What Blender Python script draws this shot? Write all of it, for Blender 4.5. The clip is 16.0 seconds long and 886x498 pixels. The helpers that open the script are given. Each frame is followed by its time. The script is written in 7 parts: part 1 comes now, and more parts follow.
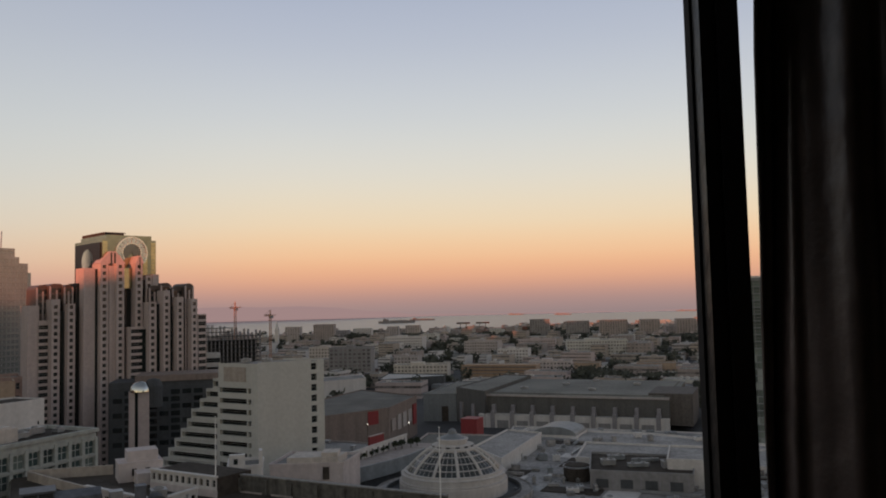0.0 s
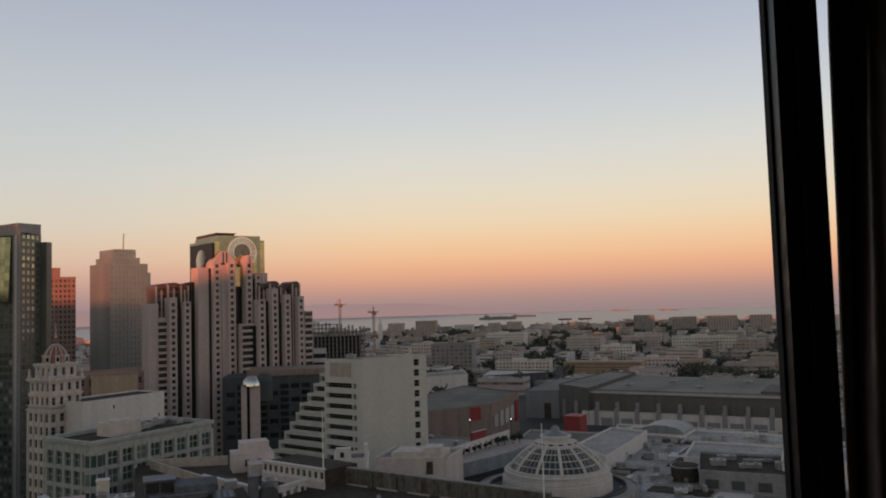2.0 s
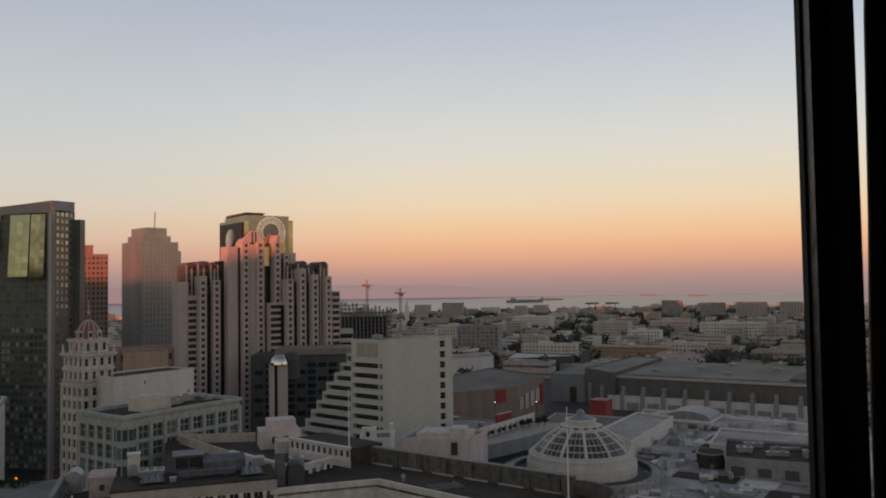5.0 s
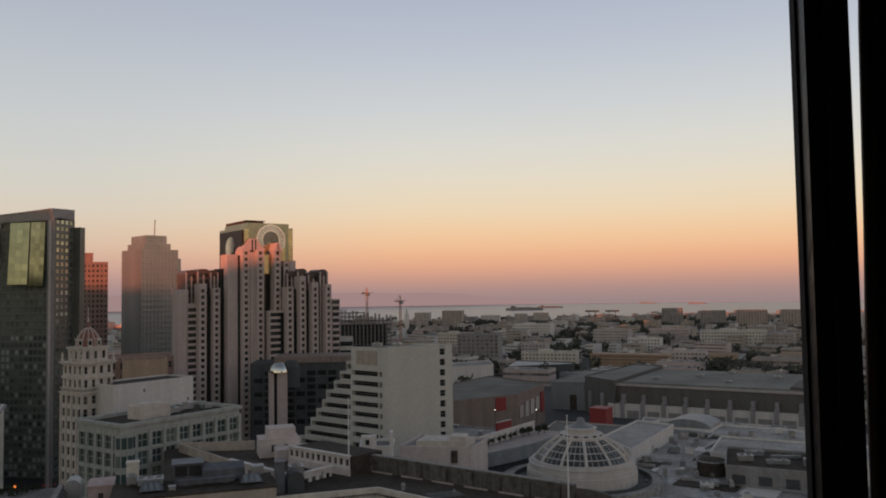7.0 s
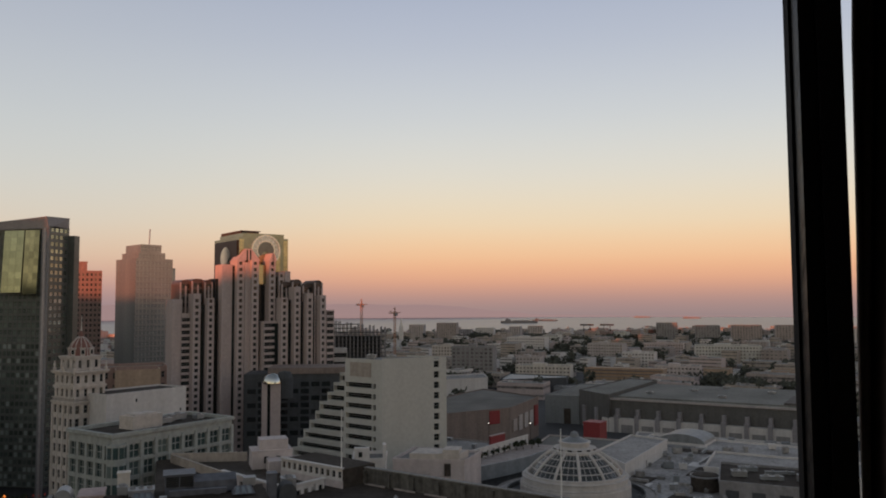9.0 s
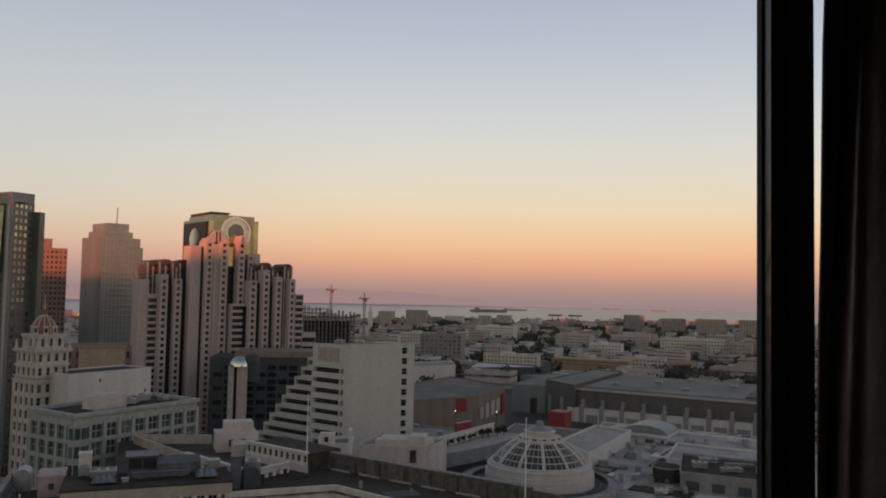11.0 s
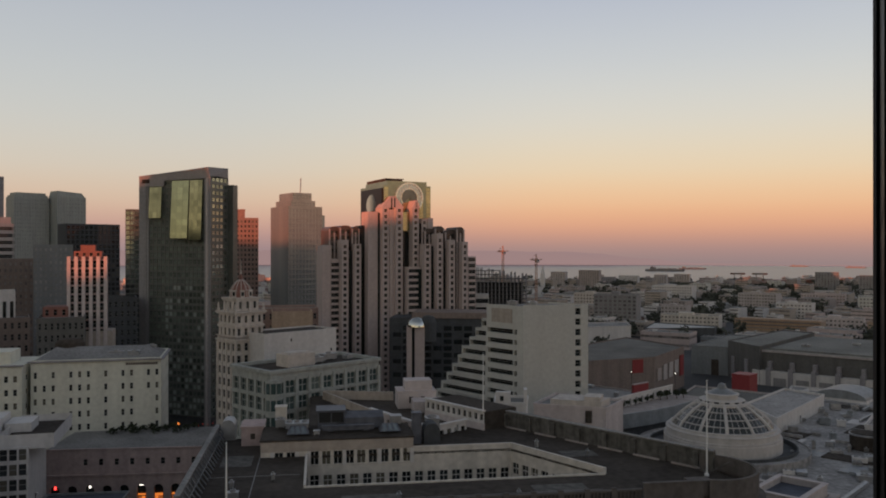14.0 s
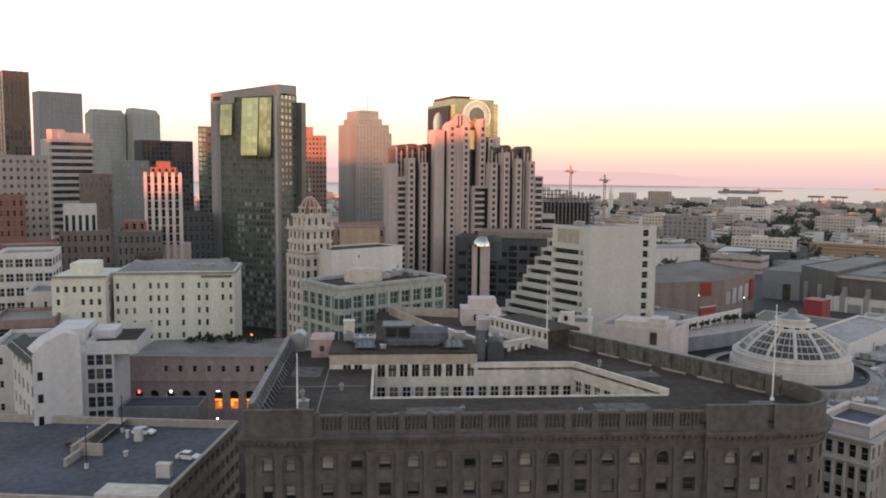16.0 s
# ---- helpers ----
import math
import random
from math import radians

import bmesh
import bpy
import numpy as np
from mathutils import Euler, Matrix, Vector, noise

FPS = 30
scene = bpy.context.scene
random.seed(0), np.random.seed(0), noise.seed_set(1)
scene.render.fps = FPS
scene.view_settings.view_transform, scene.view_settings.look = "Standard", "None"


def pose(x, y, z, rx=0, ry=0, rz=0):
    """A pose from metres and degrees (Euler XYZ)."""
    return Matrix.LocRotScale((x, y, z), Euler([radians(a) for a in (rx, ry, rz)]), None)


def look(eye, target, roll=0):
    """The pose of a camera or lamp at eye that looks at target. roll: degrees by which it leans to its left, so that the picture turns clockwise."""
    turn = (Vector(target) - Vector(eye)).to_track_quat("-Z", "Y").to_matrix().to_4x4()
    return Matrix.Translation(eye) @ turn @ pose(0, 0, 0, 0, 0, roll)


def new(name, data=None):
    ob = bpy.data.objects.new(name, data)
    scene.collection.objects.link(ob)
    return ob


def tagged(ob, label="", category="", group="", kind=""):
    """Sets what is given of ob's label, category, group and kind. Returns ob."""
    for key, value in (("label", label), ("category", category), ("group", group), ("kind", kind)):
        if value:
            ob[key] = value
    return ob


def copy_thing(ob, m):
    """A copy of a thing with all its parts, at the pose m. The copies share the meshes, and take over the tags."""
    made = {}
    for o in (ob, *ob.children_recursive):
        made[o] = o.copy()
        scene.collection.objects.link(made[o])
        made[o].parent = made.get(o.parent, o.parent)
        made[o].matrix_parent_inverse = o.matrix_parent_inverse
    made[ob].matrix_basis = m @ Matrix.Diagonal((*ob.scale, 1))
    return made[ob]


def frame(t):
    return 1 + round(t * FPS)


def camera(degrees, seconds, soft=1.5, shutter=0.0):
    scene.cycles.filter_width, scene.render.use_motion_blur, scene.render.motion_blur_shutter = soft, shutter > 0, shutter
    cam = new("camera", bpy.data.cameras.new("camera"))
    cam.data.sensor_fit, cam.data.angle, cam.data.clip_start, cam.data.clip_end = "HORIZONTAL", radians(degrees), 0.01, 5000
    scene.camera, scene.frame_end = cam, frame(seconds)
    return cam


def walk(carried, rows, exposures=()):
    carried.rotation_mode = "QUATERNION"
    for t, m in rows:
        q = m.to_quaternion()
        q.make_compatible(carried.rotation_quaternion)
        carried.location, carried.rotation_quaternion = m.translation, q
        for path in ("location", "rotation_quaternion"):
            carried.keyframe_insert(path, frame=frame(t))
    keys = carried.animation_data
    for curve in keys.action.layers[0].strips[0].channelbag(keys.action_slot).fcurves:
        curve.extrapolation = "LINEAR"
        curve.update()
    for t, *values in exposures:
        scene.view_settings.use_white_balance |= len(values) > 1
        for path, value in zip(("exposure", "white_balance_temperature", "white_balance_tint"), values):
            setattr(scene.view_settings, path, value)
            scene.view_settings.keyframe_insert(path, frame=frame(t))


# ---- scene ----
# ---- camera: seconds, step to the side, yaw, pitch, roll ----
EYE = 88.0
cam = camera(57.69, 16.0, soft=1.9)
ROWS = [
    (0.0, -0.000, 0.49, 3.74, 1.39),
    (0.5, 0.002, 1.72, 3.98, 2.41),
    (1.0, 0.014, 2.84, 4.11, 2.42),
    (1.5, 0.030, 5.23, 3.92, 1.91),
    (2.0, 0.044, 7.65, 3.67, 1.69),
    (2.5, 0.047, 8.97, 3.31, 0.88),
    (3.0, 0.048, 9.69, 3.04, 0.87),
    (3.5, 0.048, 9.83, 2.86, 0.77),
    (4.0, 0.047, 9.62, 2.48, 0.96),
    (6.5, 0.051, 9.53, 2.42, 0.75),
    (7.0, 0.052, 9.55, 2.99, 0.86),
    (7.5, 0.053, 9.49, 3.37, 1.02),
    (8.0, 0.053, 9.49, 3.64, 0.86),
    (8.5, 0.053, 9.52, 3.89, 0.58),
    (11.0, 0.054, 7.05, 2.98, -1.16),
    (11.5, 0.044, 6.68, 2.27, -0.92),
    (12.0, 0.032, 6.47, 1.17, 0.96),
    (12.5, 0.052, 6.91, 0.87, 2.19),
    (13.0, 0.141, 13.11, 3.95, -0.16),
    (13.5, 0.161, 16.88, 1.95, -1.16),
    (14.0, 0.156, 19.22, 0.09, -0.02),
    (14.5, 0.163, 18.01, -1.81, 1.82),
    (15.0, 0.182, 19.95, -3.34, -0.39),
    (15.5, 0.186, 23.32, -4.82, 0.50),
    (16.0, 0.192, 23.95, -5.69, -0.55),
]
walk(cam, [(t, pose(x, 0, EYE, 90 + pitch, roll, yaw)) for t, x, yaw, pitch, roll in ROWS],
     exposures=[(0.0, 0.0), (12.5, 0.0), (13.5, -0.05), (14.0, -0.07), (14.5, 0.27), (15.0, 0.52), (15.5, 1.03), (16.0, 1.36)])

# ---- world: evening sky, the sun nearly down behind the camera ----
SUN_AZ, SUN_EL = 194.0, 2.6
world = bpy.data.worlds.new("evening_sky")
scene.world = world
world.use_nodes = True
wn, wl = world.node_tree.nodes, world.node_tree.links
wn.clear()
w_out = wn.new("ShaderNodeOutputWorld")
w_bg = wn.new("ShaderNodeBackground")
w_co = wn.new("ShaderNodeTexCoord")
w_sep = wn.new("ShaderNodeSeparateXYZ")
wl.new(w_co.outputs["Generated"], w_sep.inputs[0])


def sky_ramp(stops):
    """Sky colours by elevation in degrees (-6 to 60)."""
    asin = wn.new("ShaderNodeMath")
    asin.operation = "ARCSINE"
    wl.new(w_sep.outputs[2], asin.inputs[0])
    mr = wn.new("ShaderNodeMapRange")
    mr.inputs[1].default_value, mr.inputs[2].default_value = radians(-6), radians(60)
    wl.new(asin.outputs[0], mr.inputs[0])
    ramp = wn.new("ShaderNodeValToRGB")
    ramp.color_ramp.interpolation = "B_SPLINE"
    els = ramp.color_ramp.elements
    while len(els) < len(stops):
        els.new(0.5)
    for e, (deg, c) in zip(els, sorted(stops)):
        e.position = (deg + 6) / 66
        e.color = (*c, 1)
    wl.new(mr.outputs[0], ramp.inputs[0])
    return ramp


east = sky_ramp([(-6, (.20, .17, .19)), (-0.9, (.29, .225, .232)), (0.4, (.43, .262, .24)), (1.7, (.73, .357, .238)), (3.3, (.84, .487, .283)),
                 (5.6, (.80, .635, .435)), (9, (.70, .663, .59)), (13, (.585, .606, .622)), (18, (.455, .487, .578)), (24, (.345, .392, .518)), (42, (.16, .185, .225)), (60, (.11, .125, .16))])
west = sky_ramp([(-6, (.15, .1, .08)), (0, (.82, .50, .25)), (6, (.78, .62, .38)), (14, (.55, .53, .47)), (25, (.40, .42, .45)), (60, (.11, .125, .16))])
w_dot = wn.new("ShaderNodeVectorMath")
w_dot.operation = "DOT_PRODUCT"
w_dot.inputs[1].default_value = (math.sin(radians(SUN_AZ)), math.cos(radians(SUN_AZ)), 0)
wl.new(w_co.outputs["Generated"], w_dot.inputs[0])
w_fac = wn.new("ShaderNodeMapRange")
w_fac.interpolation_type = "SMOOTHSTEP"
w_fac.inputs[1].default_value, w_fac.inputs[2].default_value = -0.25, 0.95
wl.new(w_dot.outputs["Value"], w_fac.inputs[0])
north = sky_ramp([(-6, (.20, .17, .19)), (-0.9, (.27, .22, .24)), (0.4, (.36, .25, .26)), (1.7, (.56, .33, .29)), (3.3, (.68, .485, .36)),
                  (5.6, (.66, .585, .49)), (9, (.595, .595, .57)), (13, (.53, .555, .575)), (18, (.44, .47, .54)), (24, (.35, .39, .48)), (42, (.16, .185, .225)), (60, (.11, .125, .16))])
n_fac = wn.new("ShaderNodeMapRange")
n_fac.interpolation_type = "SMOOTHSTEP"
n_fac.inputs[1].default_value, n_fac.inputs[2].default_value = -0.15, -0.62
wl.new(w_sep.outputs[0], n_fac.inputs[0])
n_mix = wn.new("ShaderNodeMixRGB")
wl.new(n_fac.outputs[0], n_mix.inputs[0])
wl.new(east.outputs[0], n_mix.inputs[1])
wl.new(north.outputs[0], n_mix.inputs[2])
w_mix = wn.new("ShaderNodeMixRGB")
wl.new(w_fac.outputs[0], w_mix.inputs[0])
wl.new(n_mix.outputs[0], w_mix.inputs[1])
wl.new(west.outputs[0], w_mix.inputs[2])
w_sky = wn.new("ShaderNodeTexSky")
w_sky.sky_type = "NISHITA"
w_sky.sun_disc = False
w_sky.sun_elevation, w_sky.sun_rotation = radians(SUN_EL), radians(SUN_AZ)
w_add = wn.new("ShaderNodeMixRGB")
w_add.blend_type = "ADD"
w_add.inputs[0].default_value = 0.02
wl.new(w_mix.outputs[0], w_add.inputs[1])
wl.new(w_sky.outputs[0], w_add.inputs[2])
wl.new(w_add.outputs[0], w_bg.inputs[0])
w_bg.inputs[1].default_value = 1.0
wl.new(w_bg.outputs[0], w_out.inputs[0])

sun = new("sun", bpy.data.lights.new("sun", "SUN"))
sun.data.energy, sun.data.angle, sun.data.color = 4.3, radians(0.5), (1.0, 0.245, 0.11)
sun_from = Vector((math.sin(radians(SUN_AZ)) * math.cos(radians(SUN_EL)), math.cos(radians(SUN_AZ)) * math.cos(radians(SUN_EL)), math.sin(radians(SUN_EL))))
sun.matrix_world = look(sun_from * 900, (0, 0, 0))


# ---- materials ----
def mat(name, c, rough=0.85, metal=0.0, spec=0.3, vary=0.16, grain=0.9, stain=0.07, bump=0.25, rnd=0.0, island=0.0, streak=0.0, emit=None, c2=None):
    """Surface with fine grain, broad stains and, if asked, rain streaks or a tone of its own for every piece."""
    m = bpy.data.materials.new(name)
    m.use_nodes = True
    n, l = m.node_tree.nodes, m.node_tree.links
    b = n["Principled BSDF"]
    b.inputs["Roughness"].default_value = rough
    b.inputs["Metallic"].default_value = metal
    b.inputs["Specular IOR Level"].default_value = spec
    co = n.new("ShaderNodeTexCoord")
    n1, n2 = n.new("ShaderNodeTexNoise"), n.new("ShaderNodeTexNoise")
    n1.inputs["Scale"].default_value, n2.inputs["Scale"].default_value = grain, stain
    n1.inputs["Detail"].default_value, n2.inputs["Detail"].default_value = 5, 4
    l.new(co.outputs["Object"], n1.inputs["Vector"])
    if streak:
        mp = n.new("ShaderNodeMapping")
        mp.inputs["Scale"].default_value = (1, 1, 0.07)
        l.new(co.outputs["Object"], mp.inputs[0])
        l.new(mp.outputs[0], n2.inputs["Vector"])
        n2.inputs["Scale"].default_value = streak
    else:
        l.new(co.outputs["Object"], n2.inputs["Vector"])
    s = n.new("ShaderNodeMath")
    s.operation = "ADD"
    l.new(n1.outputs["Fac"], s.inputs[0])
    l.new(n2.outputs["Fac"], s.inputs[1])
    mr = n.new("ShaderNodeMapRange")
    mr.inputs[1].default_value, mr.inputs[2].default_value = 0.6, 1.4
    mr.inputs[3].default_value, mr.inputs[4].default_value = 1 - 1.6 * vary, 1 + 1.6 * vary
    l.new(s.outputs[0], mr.inputs[0])
    fac = mr.outputs[0]
    for amount, node, out in ((rnd, "ShaderNodeObjectInfo", "Random"), (island, "ShaderNodeNewGeometry", "Random Per Island")):
        if amount:
            oi = n.new(node)
            tone = oi.outputs[out]
            r2 = n.new("ShaderNodeMapRange")
            r2.inputs[3].default_value, r2.inputs[4].default_value = 1 - amount, 1 + amount
            l.new(oi.outputs[out], r2.inputs[0])
            mu = n.new("ShaderNodeMath")
            mu.operation = "MULTIPLY"
            l.new(fac, mu.inputs[0])
            l.new(r2.outputs[0], mu.inputs[1])
            fac = mu.outputs[0]
    vm = n.new("ShaderNodeVectorMath")
    vm.operation = "SCALE"
    vm.inputs[0].default_value = c
    l.new(fac, vm.inputs["Scale"])
    col = vm.outputs[0]
    if c2 and (rnd or island):
        mx = n.new("ShaderNodeMixRGB")
        rr = n.new("ShaderNodeMapRange")
        rr.inputs[1].default_value, rr.inputs[2].default_value = 0.72, 0.80
        l.new(tone, rr.inputs[0])
        l.new(rr.outputs[0], mx.inputs[0])
        l.new(col, mx.inputs[1])
        mx.inputs[2].default_value = (*c2, 1)
        col = mx.outputs[0]
    l.new(col, b.inputs["Base Color"])
    if bump:
        bp = n.new("ShaderNodeBump")
        bp.inputs["Strength"].default_value, bp.inputs["Distance"].default_value = bump, 0.03
        l.new(n1.outputs["Fac"], bp.inputs["Height"])
        l.new(bp.outputs[0], b.inputs["Normal"])
    if emit:
        b.inputs["Emission Color"].default_value = (*emit[:3], 1)
        b.inputs["Emission Strength"].default_value = emit[3]
    return m


M = {}
M["brown_stone"] = mat("brown_sandstone", (.116, .104, .096), streak=0.35, vary=.26)
M["roof_dark"] = mat("dark_roof_felt", (.062, .053, .045), spec=.08, vary=.3, stain=.12)
M["cream"] = mat("cream_painted_wall", (.58, .54, .48), streak=.4)
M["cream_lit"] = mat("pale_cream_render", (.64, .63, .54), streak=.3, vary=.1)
M["white"] = mat("white_painted_wall", (.58, .56, .54), streak=.4, vary=.1)
M["concrete"] = mat("pale_concrete_wall", (.51, .505, .468), streak=.12, vary=.08, bump=.1)
M["tan"] = mat("tan_stone", (.38, .335, .29), streak=.4)
M["pinkish"] = mat("pink_beige_precast", (.465, .395, .375), streak=.4, vary=.1)
M["pink_wall"] = mat("dusty_pink_render", (.41, .325, .31), streak=.4)
M["white_terra"] = mat("white_terracotta", (.51, .465, .42), streak=.5)
M["green_grey"] = mat("grey_green_stone", (.335, .352, .33), streak=.5)
M["glass_teal"] = mat("teal_tinted_glass", (.045, .07, .068), rough=.1, spec=.6, vary=.2, bump=0, rnd=.5, c2=(.14, .17, .155))
M["grey_stone"] = mat("grey_stone", (.27, .26, .27), streak=.3)
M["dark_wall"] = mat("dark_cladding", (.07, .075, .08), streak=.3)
M["slate"] = mat("blue_grey_cladding", (.20, .215, .225), rough=.45, streak=.3)
M["glass_tower"] = mat("grey_glass_cladding", (.27, .29, .285), rough=.18, metal=.5, spec=.6, streak=.12, vary=.2)
M["brown_dark"] = mat("dark_brown_granite", (.10, .075, .065), rough=.5, streak=.3)
M["brick"] = mat("red_brick_wall", (.23, .115, .095), grain=2.2, streak=.4)
M["roof_grey"] = mat("grey_gravel_roof", (.235, .23, .222), vary=.3, stain=.08, grain=1.6)
M["roof_hall"] = mat("greenish_grey_membrane_roof", (.18, .178, .16), vary=.3, stain=.03, grain=.6)
M["roof_mid"] = mat("weathered_dark_gravel_roof", (.135, .132, .12), vary=.35, stain=.06, grain=1.2)
M["roof_white"] = mat("white_coated_roof", (.295, .285, .275), vary=.35, stain=.09)
M["roof_blue"] = mat("slate_blue_deck", (.085, .092, .115), vary=.28, stain=.06)
M["metal"] = mat("galvanised_metal", (.34, .35, .36), rough=.45, metal=.6, vary=.2)
M["pole"] = mat("white_pole_paint", (.72, .72, .70), rough=.5, vary=.05)
M["glass"] = mat("window_glass", (.030, .034, .036), rough=.12, spec=.5, vary=.2, bump=0, rnd=.6, c2=(.13, .12, .095))
M["glass_i"] = mat("window_glass_far", (.030, .034, .036), rough=.15, spec=.5, vary=.2, bump=0, island=.6, c2=(.10, .10, .09))
M["glass_dark"] = mat("dark_tinted_glass", (.016, .02, .02), rough=.06, spec=.6, vary=.2, bump=.02, grain=.2, rnd=.35)
M["glass_green"] = mat("green_tinted_glass", (.125, .15, .13), rough=.1, metal=.15, spec=.6, vary=.4, stain=.05, bump=.05, grain=.15, rnd=.35, island=.4, c2=(.33, .37, .34))
# pale colour carries the distance haze over the far towers' windows
M["glass_haze"] = mat("haze_paled_glass", (.25, .255, .25), rough=.3, vary=.15, bump=0, island=.2)
M["tan_long"] = mat("warm_tan_render", (.36, .275, .205), streak=.4)
# paler copy of the near foliage, haze put into its colour
M["leaf_far"] = mat("haze_paled_foliage", (.062, .066, .05), vary=.4, grain=.5, island=.4)
# far city windows, lightened in colour to give haze
M["glass_far"] = mat("haze_tinted_far_glass", (.155, .142, .14), rough=.3, vary=.2, bump=0, island=.5)
M["blind"] = mat("drawn_window_blind", (.27, .255, .225), rough=.6, vary=.2, bump=0, rnd=.55, c2=(.025, .025, .026))
M["glass_mid"] = mat("grey_reflecting_glass", (.24, .27, .275), rough=.12, metal=.62, spec=.6, vary=.15, bump=0, rnd=.12)
M["pink_white"] = mat("pinkish_white_render", (.52, .465, .45), streak=.4, vary=.12)
M["clay"] = mat("clay_grey_wall", (.34, .30, .28), streak=.4)
M["mauve"] = mat("mauve_grey_wall", (.42, .385, .37), streak=.4)
M["rust"] = mat("rust_brown_wall", (.275, .195, .17), streak=.4)
M["pier_grey"] = mat("dim_grey_stone", (.12, .118, .112), streak=.3)
M["brown_render"] = mat("dull_brown_render", (.215, .175, .155), streak=.4)
M["ash"] = mat("ash_grey_wall", (.255, .25, .25), streak=.4)
M["mirror"] = mat("mirror_glass", (.55, .56, .52), rough=.05, metal=1.0, vary=.1, bump=.04, grain=.3)
M["frame"] = mat("window_frame_paint", (.22, .22, .21), rough=.5, vary=.1)
M["frame_white"] = mat("white_window_frame", (.6, .58, .54), rough=.5, vary=.1)
M["slate_frame"] = mat("grey_mullion", (.25, .27, .27), rough=.3, metal=.5, vary=.1)
M["red"] = mat("red_panel", (.25, .042, .045), rough=.55, vary=.12)
M["orange"] = mat("orange_panel", (.36, .23, .14), rough=.6, vary=.12)
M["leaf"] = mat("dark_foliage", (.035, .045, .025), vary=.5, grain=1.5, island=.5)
M["ground"] = mat("asphalt_ground", (.06, .06, .062), vary=.25, stain=.02)
M["water"] = mat("bay_water", (.105, .10, .122), rough=.3, spec=.28, vary=.15, grain=.02, stain=.002, bump=.15)
M["curtain"] = mat("dark_brown_curtain", (.13, .10, .09), rough=.36, spec=.65, vary=.35, grain=9, stain=1.2)
M["black_metal"] = mat("black_window_metal", (.012, .012, .012), rough=.45, vary=.3, grain=20)
M["room"] = mat("hotel_wallpaper", (.42, .37, .31), vary=.08, grain=6)
M["lamp_orange"] = mat("warm_shop_light", (.8, .4, .1), emit=(1.0, .25, .04, .75), vary=.2, grain=.8)
M["lamp_white"] = mat("white_lamp_globe", (.9, .9, .85), emit=(1.0, .92, .8, 2.6))
M["lamp_red"] = mat("red_sign_light", (.8, .1, .1), emit=(1.0, .06, .05, 3.0))
M["car_white"] = mat("white_car_paint", (.75, .75, .75), rough=.25, spec=.6, vary=.04)
M["car_dark"] = mat("dark_car_paint", (.10, .04, .035), rough=.3, spec=.6, vary=.05)
M["rubber"] = mat("black_rubber", (.02, .02, .02))
M["pool"] = mat("teal_skylight_glass", (.10, .17, .19), rough=.15, spec=.6, vary=.2)


# ---- mesh helpers ----
class MB:
    """Collects vertices and faces of one mesh."""

    def __init__(self):
        self.v, self.f, self.m = [], [], []

    def poly(self, pts, mi=0):
        i = len(self.v)
        self.v += [tuple(p) for p in pts]
        self.f.append(tuple(range(i, i + len(pts))))
        self.m.append(mi)
        return self

    def prism(self, pts, z0, z1, mi=0, top=True, bottom=True):
        """Upright prism on a counter-clockwise outline."""
        k, i = len(pts), len(self.v)
        self.v += [(p[0], p[1], z0) for p in pts] + [(p[0], p[1], z1) for p in pts]
        for a in range(k):
            b = (a + 1) % k
            self.f.append((i + a, i + b, i + k + b, i + k + a))
            self.m.append(mi)
        if top:
            self.f.append(tuple(i + k + a for a in range(k)))
            self.m.append(mi)
        if bottom:
            self.f.append(tuple(i + a for a in reversed(range(k))))
            self.m.append(mi)
        return self

    def box(self, x0, x1, y0, y1, z0, z1, mi=0):
        return self.prism([(x0, y0), (x1, y0), (x1, y1), (x0, y1)], z0, z1, mi)

    def obox(self, c, u, w, d, z0, z1, mi=0):
        """Box of width w along the plan direction u and depth d, centred on c."""
        ux, uy = u
        vx, vy = -uy, ux
        pts = [(c[0] + sx * w / 2 * ux + sy * d / 2 * vx, c[1] + sx * w / 2 * uy + sy * d / 2 * vy) for sx, sy in ((-1, -1), (1, -1), (1, 1), (-1, 1))]
        return self.prism(pts, z0, z1, mi)

    def lathe(self, c, prof, seg=24, a0=0.0, a1=360.0, mi=0):
        """Turned form; prof: (radius, z) from below upwards."""
        full = abs(a1 - a0) >= 359.9
        n = seg if full else seg + 1
        i = len(self.v)
        for r, z in prof:
            for k in range(n):
                a = radians(a0 + (a1 - a0) * k / seg)
                self.v.append((c[0] + r * math.cos(a), c[1] + r * math.sin(a), z))
        for j in range(len(prof) - 1):
            for k in range(seg):
                k2 = (k + 1) % n
                p = i + j * n
                self.f.append((p + k, p + k2, p + n + k2, p + n + k))
                self.m.append(mi)
        return self

    def bar(self, a, b, r, seg=6, mi=0):
        """Round bar from a to b."""
        a, b = Vector(a), Vector(b)
        q = (b - a).to_track_quat("Z", "Y")
        i = len(self.v)
        for p in (a, b):
            for k in range(seg):
                t = 2 * math.pi * k / seg
                self.v.append(tuple(p + q @ Vector((r * math.cos(t), r * math.sin(t), 0))))
        for k in range(seg):
            k2 = (k + 1) % seg
            self.f.append((i + k, i + k2, i + seg + k2, i + seg + k))
            self.m.append(mi)
        self.f += [tuple(i + k for k in reversed(range(seg))), tuple(i + seg + k for k in range(seg))]
        self.m += [mi, mi]
        return self

    def mesh(self, name, mats, smooth=False):
        me = bpy.data.meshes.new(name)
        me.from_pydata(self.v, [], self.f)
        for m in mats if isinstance(mats, (list, tuple)) else [mats]:
            me.materials.append(m)
        if any(self.m):
            me.polygons.foreach_set("material_index", self.m)
        if smooth:
            me.polygons.foreach_set("use_smooth", [True] * len(self.f))
        me.update()
        return me


